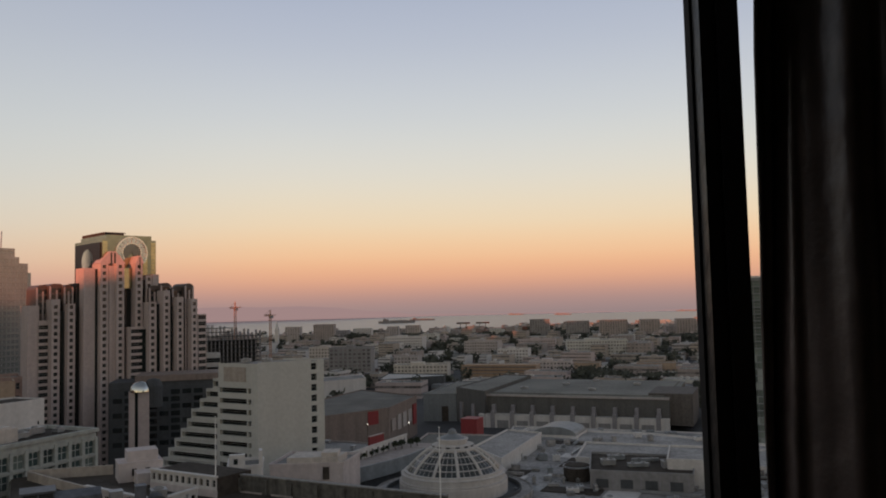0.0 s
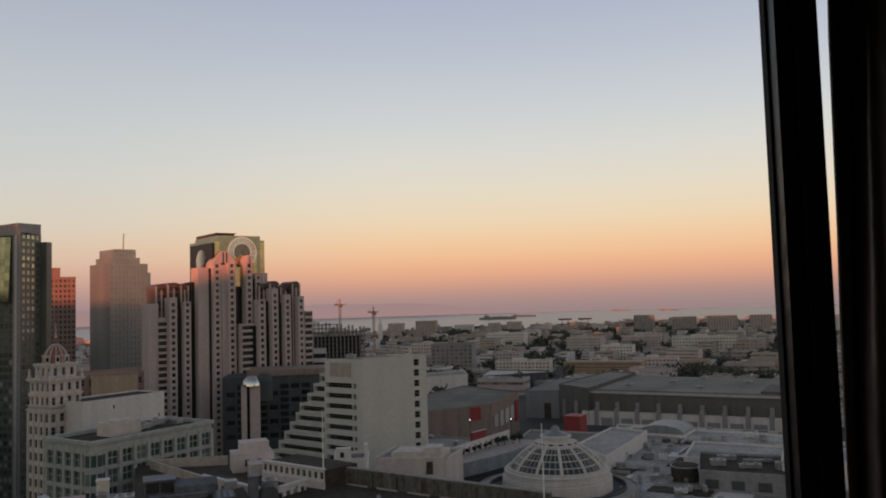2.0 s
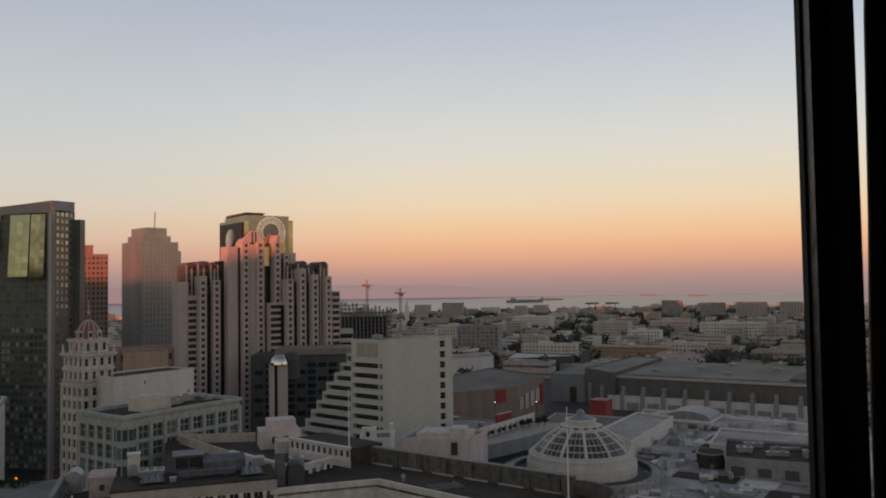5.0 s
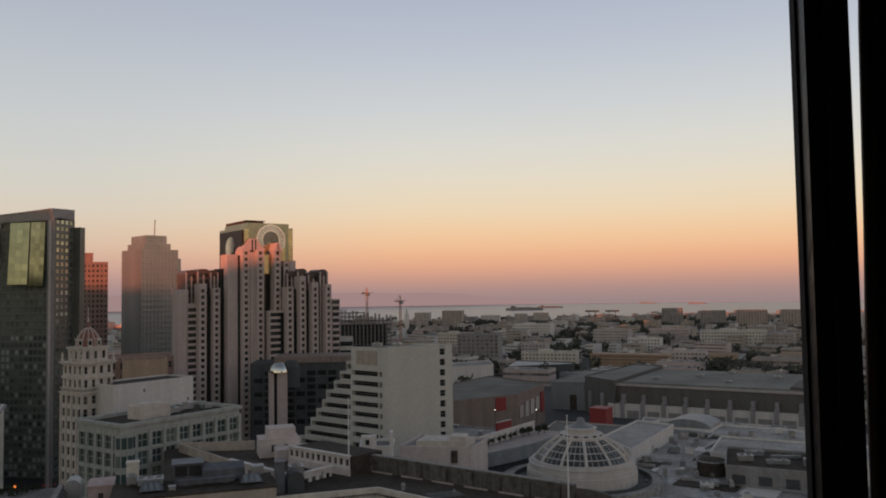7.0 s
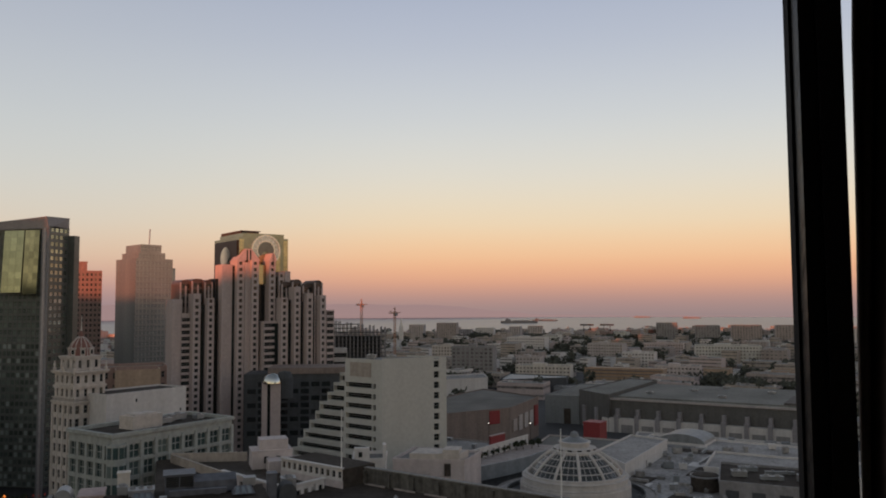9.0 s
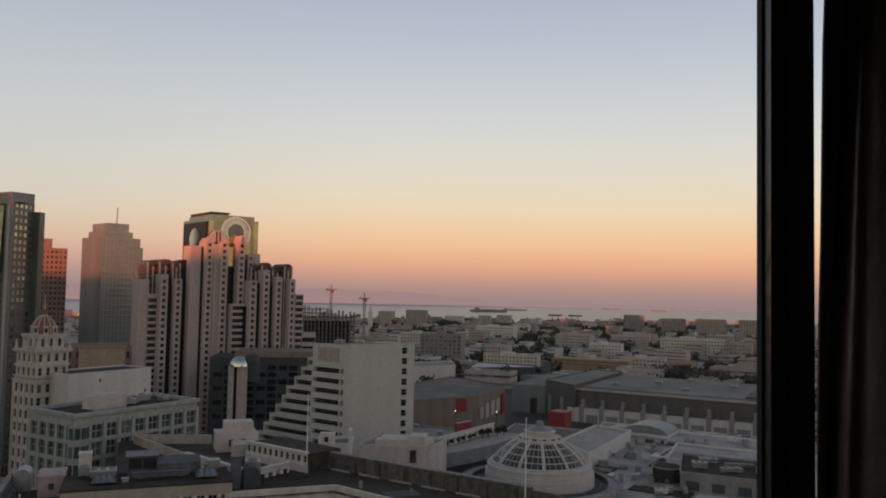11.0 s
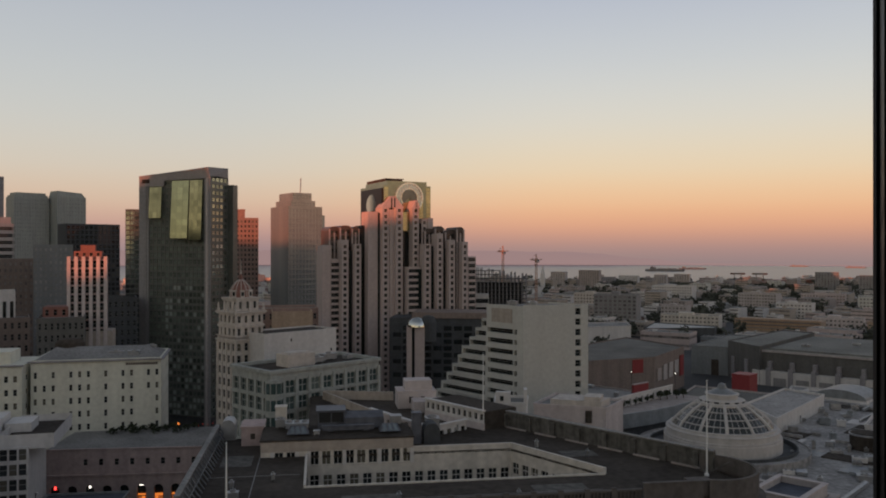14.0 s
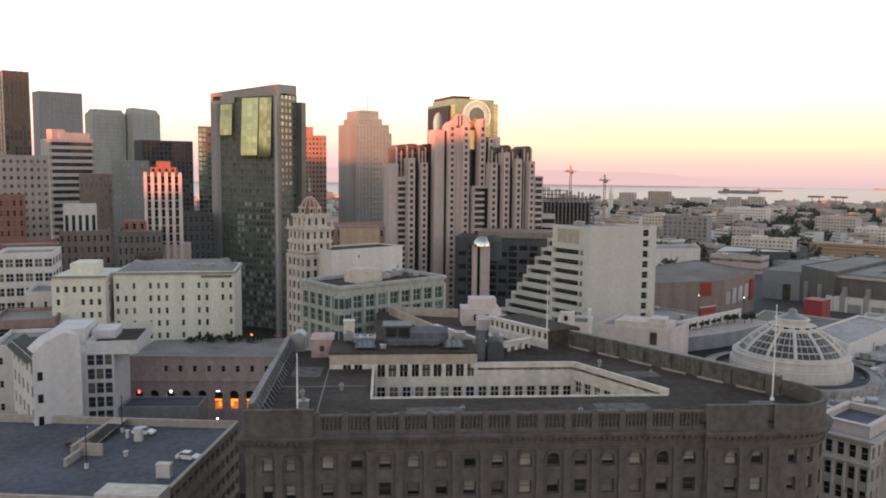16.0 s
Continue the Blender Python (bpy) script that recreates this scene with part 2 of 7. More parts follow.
def part(name, mb, material, parent, label="", smooth=False):
    """Links a mesh as one part of a thing or of a part."""
    ob = new(name, mb.mesh(name, material, smooth))
    if parent:
        ob.parent = parent
    if label:
        ob["label"] = label
    return ob


def thing(name, x, y, z, deg, label, category, group="", kind=""):
    ob = new(name)
    ob.matrix_world = pose(x, y, z, 0, 0, deg)
    ob.empty_display_size = 0.5
    return tagged(ob, label, category, group, kind)


def solo(name, mb, material, label, category="", group="", kind="", smooth=False):
    return tagged(part(name, mb, material, None, "", smooth), label, category, group, kind)


def at(az, d):
    """Plan position by bearing in degrees (clockwise from ahead) and distance."""
    return d * math.sin(radians(az)), d * math.cos(radians(az))


def reach(x, y, deg, az):
    """Length of a wall that starts at x, y in direction deg and ends on the bearing az."""
    c, s, k = math.cos(radians(deg)), math.sin(radians(deg)), math.tan(radians(az))
    return (k * y - x) / (c - k * s)


def pane_mesh(name, mats, bars=1):
    """A window one metre square: frame, glass and glazing bars."""
    b = MB()
    b.box(-.5, .5, -.02, .05, -.5, .5, 0)
    b.box(-.5, .5, -.06, -.02, -.03, .03, 1)
    for s in (-1, 1):
        b.box(s * .5 - .03, s * .5 + .03, -.06, .05, -.5, .5, 1)
    if bars > 1:
        b.box(-.03, .03, -.055, -.02, -.5, .5, 1)
    return b.mesh(name, mats)


PANE = {k: pane_mesh("window_" + k, [M[g], M[fr]], n) for k, g, fr, n in
        (("plain", "glass", "frame", 1), ("white", "glass", "frame_white", 1), ("cross", "glass", "frame_white", 2), ("dark", "glass_dark", "frame", 1),
         ("tower", "glass_green", "frame", 1), ("pair", "glass_teal", "green_grey", 2), ("mid", "glass_mid", "slate_frame", 1))}


for _k, _z in (("a", -.42), ("b", -.2), ("c", .08)):
    _b = MB().box(-.5, .5, .0, .05, -.5, .5, 0).box(-.42, .42, -.05, -.004, _z, .46, 1).box(-.42, .42, -.08, -.05, .02, .06, 2)
    _i = len(_b.v)
    _b.v += [(x * .5, -.1, z * .5) for x, z in ((-1, -1), (1, -1), (1, 1), (-1, 1))] + [(x, y, z) for y in (-.1, 0) for x, z in ((-.41, -.43), (.41, -.43), (.41, .5), (-.41, .5))]
    for _q in range(4):
        _r = (_q + 1) % 4
        _b.f += [(_i + _q, _i + _r, _i + 4 + _r, _i + 4 + _q), (_i + 4 + _q, _i + 4 + _r, _i + 8 + _r, _i + 8 + _q)]
        _b.m += [2, 2]
    PANE["blind" + _k] = _b.mesh("window_blind", [M["glass_dark"], M["blind"], M["brown_dark"]])


class Facade:
    """Walls with real openings: the wall is one mesh, every window stands in its own opening."""

    def __init__(self, th, material, pane="plain", cap=140, name="wall"):
        self.th, self.material, self.pane, self.cap, self.name = th, material, pane, cap, name
        self.wall, self.list = MB(), []

    def face(self, p, u, w, z0, z1, cols=0, rows=0, fw=.5, fh=.55, depth=.35, margin=0.0, sill=.5, top=0.0, bottom=0.0, skip=None):
        """One wall from p along u; cols x rows openings, between the margins."""
        ux, uy = u
        nx, ny = uy, -ux
        P = lambda s, z, k=0.0: (p[0] + ux * s - nx * k, p[1] + uy * s - ny * k, z)
        q = self.wall
        if not cols or not rows:
            q.poly([P(0, z0), P(w, z0), P(w, z1), P(0, z1)])
            return self
        a, b, c, d = margin, w - margin, z0 + bottom, z1 - top
        if margin:
            q.poly([P(0, z0), P(a, z0), P(a, z1), P(0, z1)]).poly([P(b, z0), P(w, z0), P(w, z1), P(b, z1)])
        if top:
            q.poly([P(a, d), P(b, d), P(b, z1), P(a, z1)])
        if bottom:
            q.poly([P(a, z0), P(b, z0), P(b, c), P(a, c)])
        cw, ch = (b - a) / cols, (d - c) / rows
        for j in reversed(range(rows)):
            for i in range(cols):
                s0, s3, t0, t3 = a + i * cw, a + (i + 1) * cw, c + j * ch, c + (j + 1) * ch
                if skip and skip(i, j):
                    q.poly([P(s0, t0), P(s3, t0), P(s3, t3), P(s0, t3)])
                    continue
                s1, s2 = s0 + cw * (1 - fw) / 2, s3 - cw * (1 - fw) / 2
                t1 = t0 + ch * (1 - fh) * sill
                t2 = t1 + ch * fh
                for A0, A1, B0, B1 in ((s0, s3, t0, t1), (s0, s3, t2, t3), (s0, s1, t1, t2), (s2, s3, t1, t2)):
                    if A1 - A0 > 1e-4 and B1 - B0 > 1e-4:
                        q.poly([P(A0, B0), P(A1, B0), P(A1, B1), P(A0, B1)])
                k = depth
                q.poly([P(s1, t1), P(s2, t1), P(s2, t1, k), P(s1, t1, k)]).poly([P(s1, t2, k), P(s2, t2, k), P(s2, t2), P(s1, t2)])
                q.poly([P(s1, t1, k), P(s1, t2, k), P(s1, t2), P(s1, t1)]).poly([P(s2, t1), P(s2, t2), P(s2, t2, k), P(s2, t1, k)])
                self.list.append((P((s1 + s2) / 2, (t1 + t2) / 2, k), math.degrees(math.atan2(uy, ux)), s2 - s1, t2 - t1))
        return self

    def block(self, x0, x1, y0, y1, z0, z1, front=None, left=None, right=None, back=None, roof=True):
        """A box of four walls; each wall takes its openings from a dict."""
        w, d = x1 - x0, y1 - y0
        self.face((x0, y0), (1, 0), w, z0, z1, **(front or {}))
        self.face((x0, y1), (0, -1), d, z0, z1, **(left or {}))
        self.face((x1, y0), (0, 1), d, z0, z1, **(right or {}))
        self.face((x1, y1), (-1, 0), w, z0, z1, **(back or {}))
        if roof:
            self.wall.poly([(x0, y0, z1), (x1, y0, z1), (x1, y1, z1), (x0, y1, z1)])
        return self

    def done(self, label="", wlabel=""):
        part(self.name, self.wall, self.material, self.th, label)
        me = PANE.get(self.pane)
        for k, (c, deg, w, h) in enumerate(self.list[:self.cap]):
            ob = new("window", PANE["blind" + "abbcbab"[(k * 5 + k // 3) % 7]] if self.pane == "blind" else me)
            ob.parent = self.th
            ob.matrix_basis = pose(*c, 0, 0, deg) @ Matrix.Diagonal((w, 1, h, 1))
        rest = self.list[self.cap:]
        if rest:
            b = MB()
            for c, deg, w, h in rest:
                b.obox((c[0], c[1]), (math.cos(radians(deg)), math.sin(radians(deg))), w, .1, c[2] - h / 2, c[2] + h / 2)
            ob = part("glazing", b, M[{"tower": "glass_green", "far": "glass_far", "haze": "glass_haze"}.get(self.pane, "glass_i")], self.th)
            ob["kind"] = "stuff"
        return self


def parapet(th, x0, x1, y0, y1, z, material, h=1.0, t=.4, name="parapet"):
    b = MB()
    b.box(x0, x1, y0, y0 + t, z, z + h).box(x0, x1, y1 - t, y1, z, z + h)
    b.box(x0, x0 + t, y0 + t, y1 - t, z, z + h).box(x1 - t, x1, y0 + t, y1 - t, z, z + h)
    part(name, b, material, th)


# ---- ground, water, far shore ----
def disc(name, r, z, material, label):
    b = MB()
    b.poly([(r * math.cos(2 * math.pi * k / 96), r * math.sin(2 * math.pi * k / 96), z) for k in range(96)])
    return solo(name, b, material, label, "ground", kind="structure")


disc("ground", 4950, 0, M["ground"], "dark asphalt ground of the city")
b = MB()
shore = [at(a, d) for a, d in ((-75, 2300), (-40, 2300), (-20, 2280), (-7, 2343), (2, 2450), (9, 2650), (17, 2800), (40, 3000))]
b.poly([(*p, .2) for p in reversed(shore)] + [(*at(a, 4935), .2) for a in np.arange(-75, 41, 1.25)])
b.f[-1] = tuple(reversed(b.f[-1]))
solo("water", b, M["water"], "pale grey bay water under evening haze", "bay", kind="structure")

# low far shore; unseen ridge added behind the viewer keeps the sun off the streets
# evening haze over the shore is put in as an even mauve glow
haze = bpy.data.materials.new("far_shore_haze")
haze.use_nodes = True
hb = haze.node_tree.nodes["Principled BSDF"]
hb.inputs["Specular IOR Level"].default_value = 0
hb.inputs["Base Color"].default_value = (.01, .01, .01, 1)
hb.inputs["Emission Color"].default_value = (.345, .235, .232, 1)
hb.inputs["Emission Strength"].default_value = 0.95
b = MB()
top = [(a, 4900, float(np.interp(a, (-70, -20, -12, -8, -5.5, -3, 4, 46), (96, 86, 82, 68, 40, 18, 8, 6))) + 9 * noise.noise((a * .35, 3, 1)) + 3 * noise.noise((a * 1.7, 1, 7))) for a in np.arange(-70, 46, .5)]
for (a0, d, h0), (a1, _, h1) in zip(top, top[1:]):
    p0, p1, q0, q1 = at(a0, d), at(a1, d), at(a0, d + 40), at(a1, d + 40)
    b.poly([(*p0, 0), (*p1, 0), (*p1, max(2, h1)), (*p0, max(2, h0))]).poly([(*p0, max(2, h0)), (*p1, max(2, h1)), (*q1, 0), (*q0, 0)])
solo("far_shore", b, haze, "low far shore with evening haze put in as a mauve glow", "backdrop", kind="structure")
b = MB()
# crest heights are chosen to set how low the sun reaches on each tower
crest = [(-1300, 212), (-760, 206), (-690, 200), (-610, 192), (-560, 160), (-500, 143), (-440, 143), (-405, 140), (-362, 140), (-351, 172), (-306, 172), (-299, 114), (-284, 113),
         (-272, 134), (-250, 141), (-235, 146), (-210, 151), (-160, 152), (-140, 158), (-112, 158), (-104, 154), (-48, 154), (-40, 158), (700, 158)]
sn = (math.sin(radians(SUN_AZ)), math.cos(radians(SUN_AZ)))
se = (-sn[1], sn[0])
rows_r = [(a, float(np.interp(a, [c[0] for c in crest], [c[1] for c in crest])) + 1.5 * noise.noise((a * .02, 5, 2))) for a in np.arange(-1300, 700, 15.0)]
for (a0, h0), (a1, h1) in zip(rows_r, rows_r[1:]):
    q = lambda l, s: (l * se[0] + s * sn[0], l * se[1] + s * sn[1])
    p0, p1 = q(a0, 650), q(a1, 650)
    f0, f1, g0, g1 = q(a0, 420), q(a1, 420), q(a0, 1100), q(a1, 1100)
    b.poly([(*f1, 0), (*f0, 0), (*p0, h0), (*p1, h1)]).poly([(*p1, h1), (*p0, h0), (*g0, 0), (*g1, 0)])
solo("hill_ridge", b, M["leaf"], "unseen dark ridge added behind the hotel to block the low sun", "hill", kind="structure")

# ---- the hotel room at the window ----
FL, CE, WY = 86.5, 89.2, 1.0
b = MB()
b.box(-3.0, 2.0, -4.2, WY + .25, FL - .2, FL)
solo("floor", b, M["room"], "dark carpeted hotel room floor", kind="structure")
solo("ceiling", MB().box(-3.0, 2.0, -4.2, WY + .25, CE, CE + .2), M["room"], "plain hotel room ceiling", kind="structure")
solo("wall_left", MB().box(-3.15, -3.0, -4.2, WY + .25, FL, CE), M["room"], "plain hotel room side wall", kind="structure")
solo("wall_right", MB().box(2.0, 2.15, -4.2, WY + .25, FL, CE), M["room"], "plain hotel room side wall", kind="structure")
solo("wall_back", MB().box(-3.0, 2.0, -4.35, -4.2, FL, CE), M["room"], "plain hotel room back wall", kind="structure")
b = MB()
b.box(-3.0, 2.0, WY + .01, WY + .25, FL, 87.05)
b.box(-3.0, -2.45, WY + .01, WY + .25, 87.05, CE).box(1.15, 2.0, WY + .01, WY + .25, 87.05, CE)
solo("wall_window", b, M["room"], "dark wall below and beside the window", kind="structure")
win = thing("window_1", 0, WY, FL, 0, "black metal hotel window frame, seen against the sky", "window", kind="structure")
MX = .321


def post(name, x0, x1):
    """Upright of the window: body, inner lip and a rounded gasket."""
    o = part(name, MB().box(x0 + .003, x1, 0.0, .05, .56, 2.69), M["black_metal"], win)
    part("gasket", MB().box(x0, x0 + .012, .03, .053, .56, 2.69), M["rubber"], o)
    part("bead", MB().box(x0 + .022, x0 + .044, -.008, -.001, .56, 2.69).box(x1 - .018, x1 - .006, -.006, -.001, .56, 2.69), M["grey_bead"], o)


M["grey_bead"] = mat("dark_grey_bead", (.016, .017, .017), rough=.4, vary=.3, grain=12)
post("mullion", MX, MX + .0525)
post("jamb", -2.45, -2.39)
post("jamb", 1.09, 1.15)
part("sill", MB().box(-2.45, 1.15, -.03, .2, .53, .56), M["black_metal"], win)
part("head", MB().box(-2.45, 1.15, 0, .07, 2.66, 2.7), M["black_metal"], win)

# curtain drawn to the side, hanging in deep folds
b = MB()
n_u, n_z = 300, 26
for j in range(n_z + 1):
    z = FL + .04 + (CE - FL - .06) * j / n_z
    for i in range(n_u + 1):
        s = i / n_u
        ph = s * 46 + .35 * math.sin(z * 2.1) * (1 - s) + .5 * noise.noise((s * 6, z * .7, 0))
        lean = .012 * math.sin((z - 88.0) * 1.9) + .006 * noise.noise((z * 2.2, 4, 4))
        b.v.append((.336 + s * .9 + .012 * math.sin(ph * 1.7) + lean * (1 - s) + (.02 if j == 0 else 0), .855 + (.036 + .02 * (1 - s) ** 3) * math.sin(ph) + .012 * noise.noise((s * 15, z * .8, 3)) + .007 * math.sin(ph * 4.7 + 2 * noise.noise((s * 9, z * .5, 7))) + .003 * math.sin(ph * 11 + 3 * noise.noise((s * 14, z * 1.5, 9))), z))
for j in range(n_z):
    for i in range(n_u):
        p = j * (n_u + 1) + i
        b.f.append((p, p + 1, p + n_u + 2, p + n_u + 1))
        b.m.append(0)
cur = thing("curtain", .336, .855, FL, 0, "dark brown pleated curtain drawn beside the window", "curtain")
c_m = part("fabric", b, M["curtain"], cur, smooth=True)
c_m.matrix_parent_inverse = cur.matrix_world.inverted()
sol = c_m.modifiers.new("thick", "SOLIDIFY")
sol.thickness = .004
tr = part("curtain_track", MB().box(-2.4, 1.3, .83, .88, CE - .03, CE - .002), M["black_metal"], None)
tagged(tr, "black curtain track under the ceiling", "curtain track")
# the storeys of the hotel below the room
solo("hotel_storeys", MB().box(-14, 14, -20, WY + .24, 0, FL - .21), M["grey_stone"], "plain grey hotel storeys below the room", "building", kind="structure")


# ---- rooftop furniture ----
def roof_unit(th, x, y, z, w, d, h, material=None, fans=1):
    """Ventilation unit: body on feet, lid, round fan housings."""
    o = part("roof_unit", MB().box(x - w / 2, x + w / 2, y - d / 2, y + d / 2, z + .2, z + h).box(x - w / 2 - .1, x + w / 2 + .1, y - d / 2 - .1, y + d / 2 + .1, z + h, z + h + .12)
             .box(x - w * .4, x - w * .3, y - d * .4, y + d * .4, z, z + .2).box(x + w * .3, x + w * .4, y - d * .4, y + d * .4, z, z + .2), material or M["metal"], th)
    for k in range(fans):
        fx = x - w / 2 + w * (k + .5) / fans
        r = min(w / fans, d) * .36
        part("fan_housing", MB().lathe((fx, y), [(r, z + h + .1), (r, z + h + .45), (r * .8, z + h + .45), (r * .8, z + h + .2), (0, z + h + .2)], 10), M["metal"], o)


def flagpole(x, y, z, h):
    p = thing("flagpole", x, y, z, 0, "slim white flagpole standing on the stone roof", "flagpole", "flagpoles")
    part("base", MB().lathe((0, 0), [(.35, 0), (.35, .25), (.2, .5), (.12, .6)], 12), M["pole"], p)
    part("pole", MB().lathe((0, 0), [(.13, .5), (.12, h * .5), (.07, h)], 10), M["pole"], p)
    part("ball", MB().lathe((0, 0), [(0, h), (.12, h + .1), (.12, h + .2), (0, h + .3)], 8), M["pole"], p)


# ---- the big triangular stone block ----
AX, AY, AD = -66.9, 86.0, 28.0
RZ = 53.0
M["plant_blue"] = mat("dull_blue_plant_paint", (.105, .112, .13), rough=.5, vary=.25, streak=.6)
M["clay_dark"] = mat("weathered_grey_stone", (.105, .10, .09), vary=.4, stain=.3, streak=.8)
fl = thing("stone_office_block", AX, AY, 0, AD, "brown sandstone office block with arched windows, cornice and balustrade", "building")
RC, RR = (76.6, 6.9), 7.5
BK1 = (40.0, 88.0)
fac = Facade(fl, M["brown_stone"], "blind", 200)
ZT = 50.5
AT = ZT + 1.4
rows_kw = dict(rows=9, fw=.46, fh=.52, depth=.55, sill=.62, top=.95)
XL, XR, XP = 9.1, 63.8, 3.907
fac.face((0, -.7), (1, 0), XL, 14, ZT, cols=2, margin=1.5, **rows_kw)
fac.face((XL, 0), (1, 0), XR - XL, 14, ZT, cols=14, **rows_kw)
fac.face((XR, -.7), (1, 0), 11.3, 14, ZT, cols=2, margin=1.9, **rows_kw)
for k in range(7):
    a0, a1 = radians(-90 - 12 + k * 24), radians(-90 - 12 + (k + 1) * 24)
    p0 = (RC[0] + RR * math.cos(a0), RC[1] + RR * math.sin(a0))
    p1 = (RC[0] + RR * math.cos(a1), RC[1] + RR * math.sin(a1))
    L = math.dist(p0, p1)
    fac.face(p0, ((p1[0] - p0[0]) / L, (p1[1] - p0[1]) / L), L, 14, ZT, cols=1, **dict(rows_kw, fw=.4))
fac.face((0, 45), (0, -1), 45.7, 14, ZT, cols=10, **rows_kw)
fac.done("brown sandstone wall")
for x_ in (XL - .4, XR + .004):
    part("wall_return", MB().box(x_, x_ + .396, -.69, .6, 14, ZT), M["brown_stone"], fl)
body = MB()
outline = [(.6, .3), (76, .3), (80.5, 9), (79.5, 13), BK1, (16.8, 88), (16.8, 46), (.6, 46)]
body.prism(outline, 0, 14)
part("lower_storeys", body, M["brown_stone"], fl)
core = MB()
core.prism([(1.2, 1.5), (75, 1.5), (78, 8), (77.5, 12.5), (71, 21), (63, 13), (17, 13), (17, 31.3), (1.2, 45)], 14, RZ - .3)
part("core", core, M["brown_stone"], fl)
# roof deck round the light court
rf = MB()
for q in ([(0, 0), (76, 0), (63, 13), (17, 13)], [(0, 0), (17, 13), (17, 31.3), (0, 46)], [(76, 0), (82, 5), (81.2, 12.2), (52.4, 31.3), (63, 13)],
          [(17, 31.3), (52.4, 31.3), (81.2, 12.2), BK1, (16.8, 88), (16.8, 46), (0, 46)]):
    rf.prism(q, RZ - .4, RZ)
part("roof", rf, M["roof_dark"], fl, "dark felt roof deck")
for x0, x1, y0, y1 in ((3, 8, 26, 33), (22, 30, 2, 8), (50, 58, 3, 9), (60, 66, 24, 28)):
    part("roof_patch", MB().box(x0, x1, y0, y1, RZ + .002, RZ + .03), M["clay_dark"], fl, "patched roof felt")
part("roof_seam", MB().box(2, 16, 20, 20.15, RZ + .004, RZ + .05).box(9, 9.15, 2, 44, RZ + .004, RZ + .05).box(20, 60, 5.5, 5.62, RZ + .004, RZ + .05), M["roof_grey"], fl)


def court_wall(p, q, z0, z1, cols, material, name, top=3.2):
    L = math.dist(p, q)
    f = Facade(fl, material, "cross", 60, name)
    f.face(p, ((q[0] - p[0]) / L, (q[1] - p[1]) / L), L, z0, z1, cols=cols, rows=3, fw=.66, fh=.46, depth=.25, top=top, sill=.98)
    f.done()


court_wall((17, 31.3), (35, 31.3), RZ - 15, RZ - 1.75, 8, M["cream"], "court_wall", 1.55)
court_wall((35, 31.3), (52.4, 31.3), RZ - 15, RZ - .1, 8, M["cream"], "court_wall")
court_wall((52.4, 31.3), (63, 13), RZ - 15, RZ + .9, 9, M["cream"], "court_wall")
court_wall((63, 13), (17, 13), RZ - 15, RZ + .2, 18, M["cream"], "court_wall")
court_wall((17, 13), (17, 31.3), RZ - 15, RZ + .5, 8, M["cream"], "court_wall")
kerb = MB()
kerb.box(16.6, 17, 12.6, 31.3, RZ, RZ + .5).box(17, 63, 12.6, 12.98, RZ, RZ + .25)
kerb.obox((57.85, 22.3), (10.6 / 21.15, -18.3 / 21.15), 21.2, .5, RZ, RZ + 1.0).box(34, 52.6, 31.35, 31.9, RZ, RZ + .95)
part("court_kerb", kerb, M["cream"], fl, "cream kerb round the light court")
# penthouse north of the court
pf = Facade(fl, M["cream"], "cross", 60, "penthouse_wall")
pf.block(9.2, 35, 31.2, 42, RZ - 1.7, RZ + 2.6, front=dict(cols=13, rows=1, fw=.72, fh=.52, depth=.3, sill=.1, skip=lambda i, j: i in (0, 3)), roof=False)
pf.done()
part("penthouse_fascia", MB().box(9.15, 35.05, 31.12, 31.198, RZ + .85, RZ + 2.6), M["tan"], fl, "tan fascia band of the penthouse")
for x in (11.1, 15.2, 17.2, 23.2, 29.2, 34.8):
    part("penthouse_pier", MB().box(x - .32, x + .32, 31.05, 31.198, RZ - 1.7, RZ + .85), M["white"], fl)
part("penthouse_roof", MB().box(9, 35.2, 31.05, 42.2, RZ + 2.6, RZ + 2.85), M["roof_dark"], fl)
# cornice, frieze, attic balustrade
co = MB()
for z0, z1, out in ((49.35, 49.6, .3), (ZT, ZT + .3, .3), (ZT + .3, ZT + .75, .5), (ZT + .75, ZT + 1.1, .95), (ZT + 1.1, AT, 1.15)):
    co.box(-out, XL + out * .4, -.7 - out, 1.2, z0, z1).box(XL + out * .4, XR - out * .4, -out, 1.2, z0, z1).box(XR - out * .4, 73.6, -.7 - out, 1.2, z0, z1)
    co.box(-out, .8, 1.2, 45, z0, z1)
    co.lathe(RC, [(RR + out, z0), (RR + out, z1), (RR - 1, z1)], 30, -112, 70)
    co.lathe(RC, [(RR - 1, z0), (RR + out, z0)], 30, -112, 70)
part("cornice", co, M["brown_stone"], fl, "deep moulded stone cornice")
for k in range(87):
    x = .4 + k * .84
    y = -.7 if x < XL or x > XR else 0
    part_y = y - .85
    if k == 0:
        dent = MB().box(-.2, .2, -.02, .4, 0, .4).mesh("bracket", M["brown_stone"])
    ob = new("bracket", dent)
    ob.parent = fl
    ob.matrix_basis = pose(x, part_y, ZT + .34)
for k in range(25):
    a = radians(-108 + k * 6.2)
    ob = new("bracket", dent)
    ob.parent = fl
    ob.matrix_basis = pose(RC[0] + (RR + .85) * math.cos(a), RC[1] + (RR + .85) * math.sin(a), ZT + .34, 0, 0, math.degrees(a) + 90)
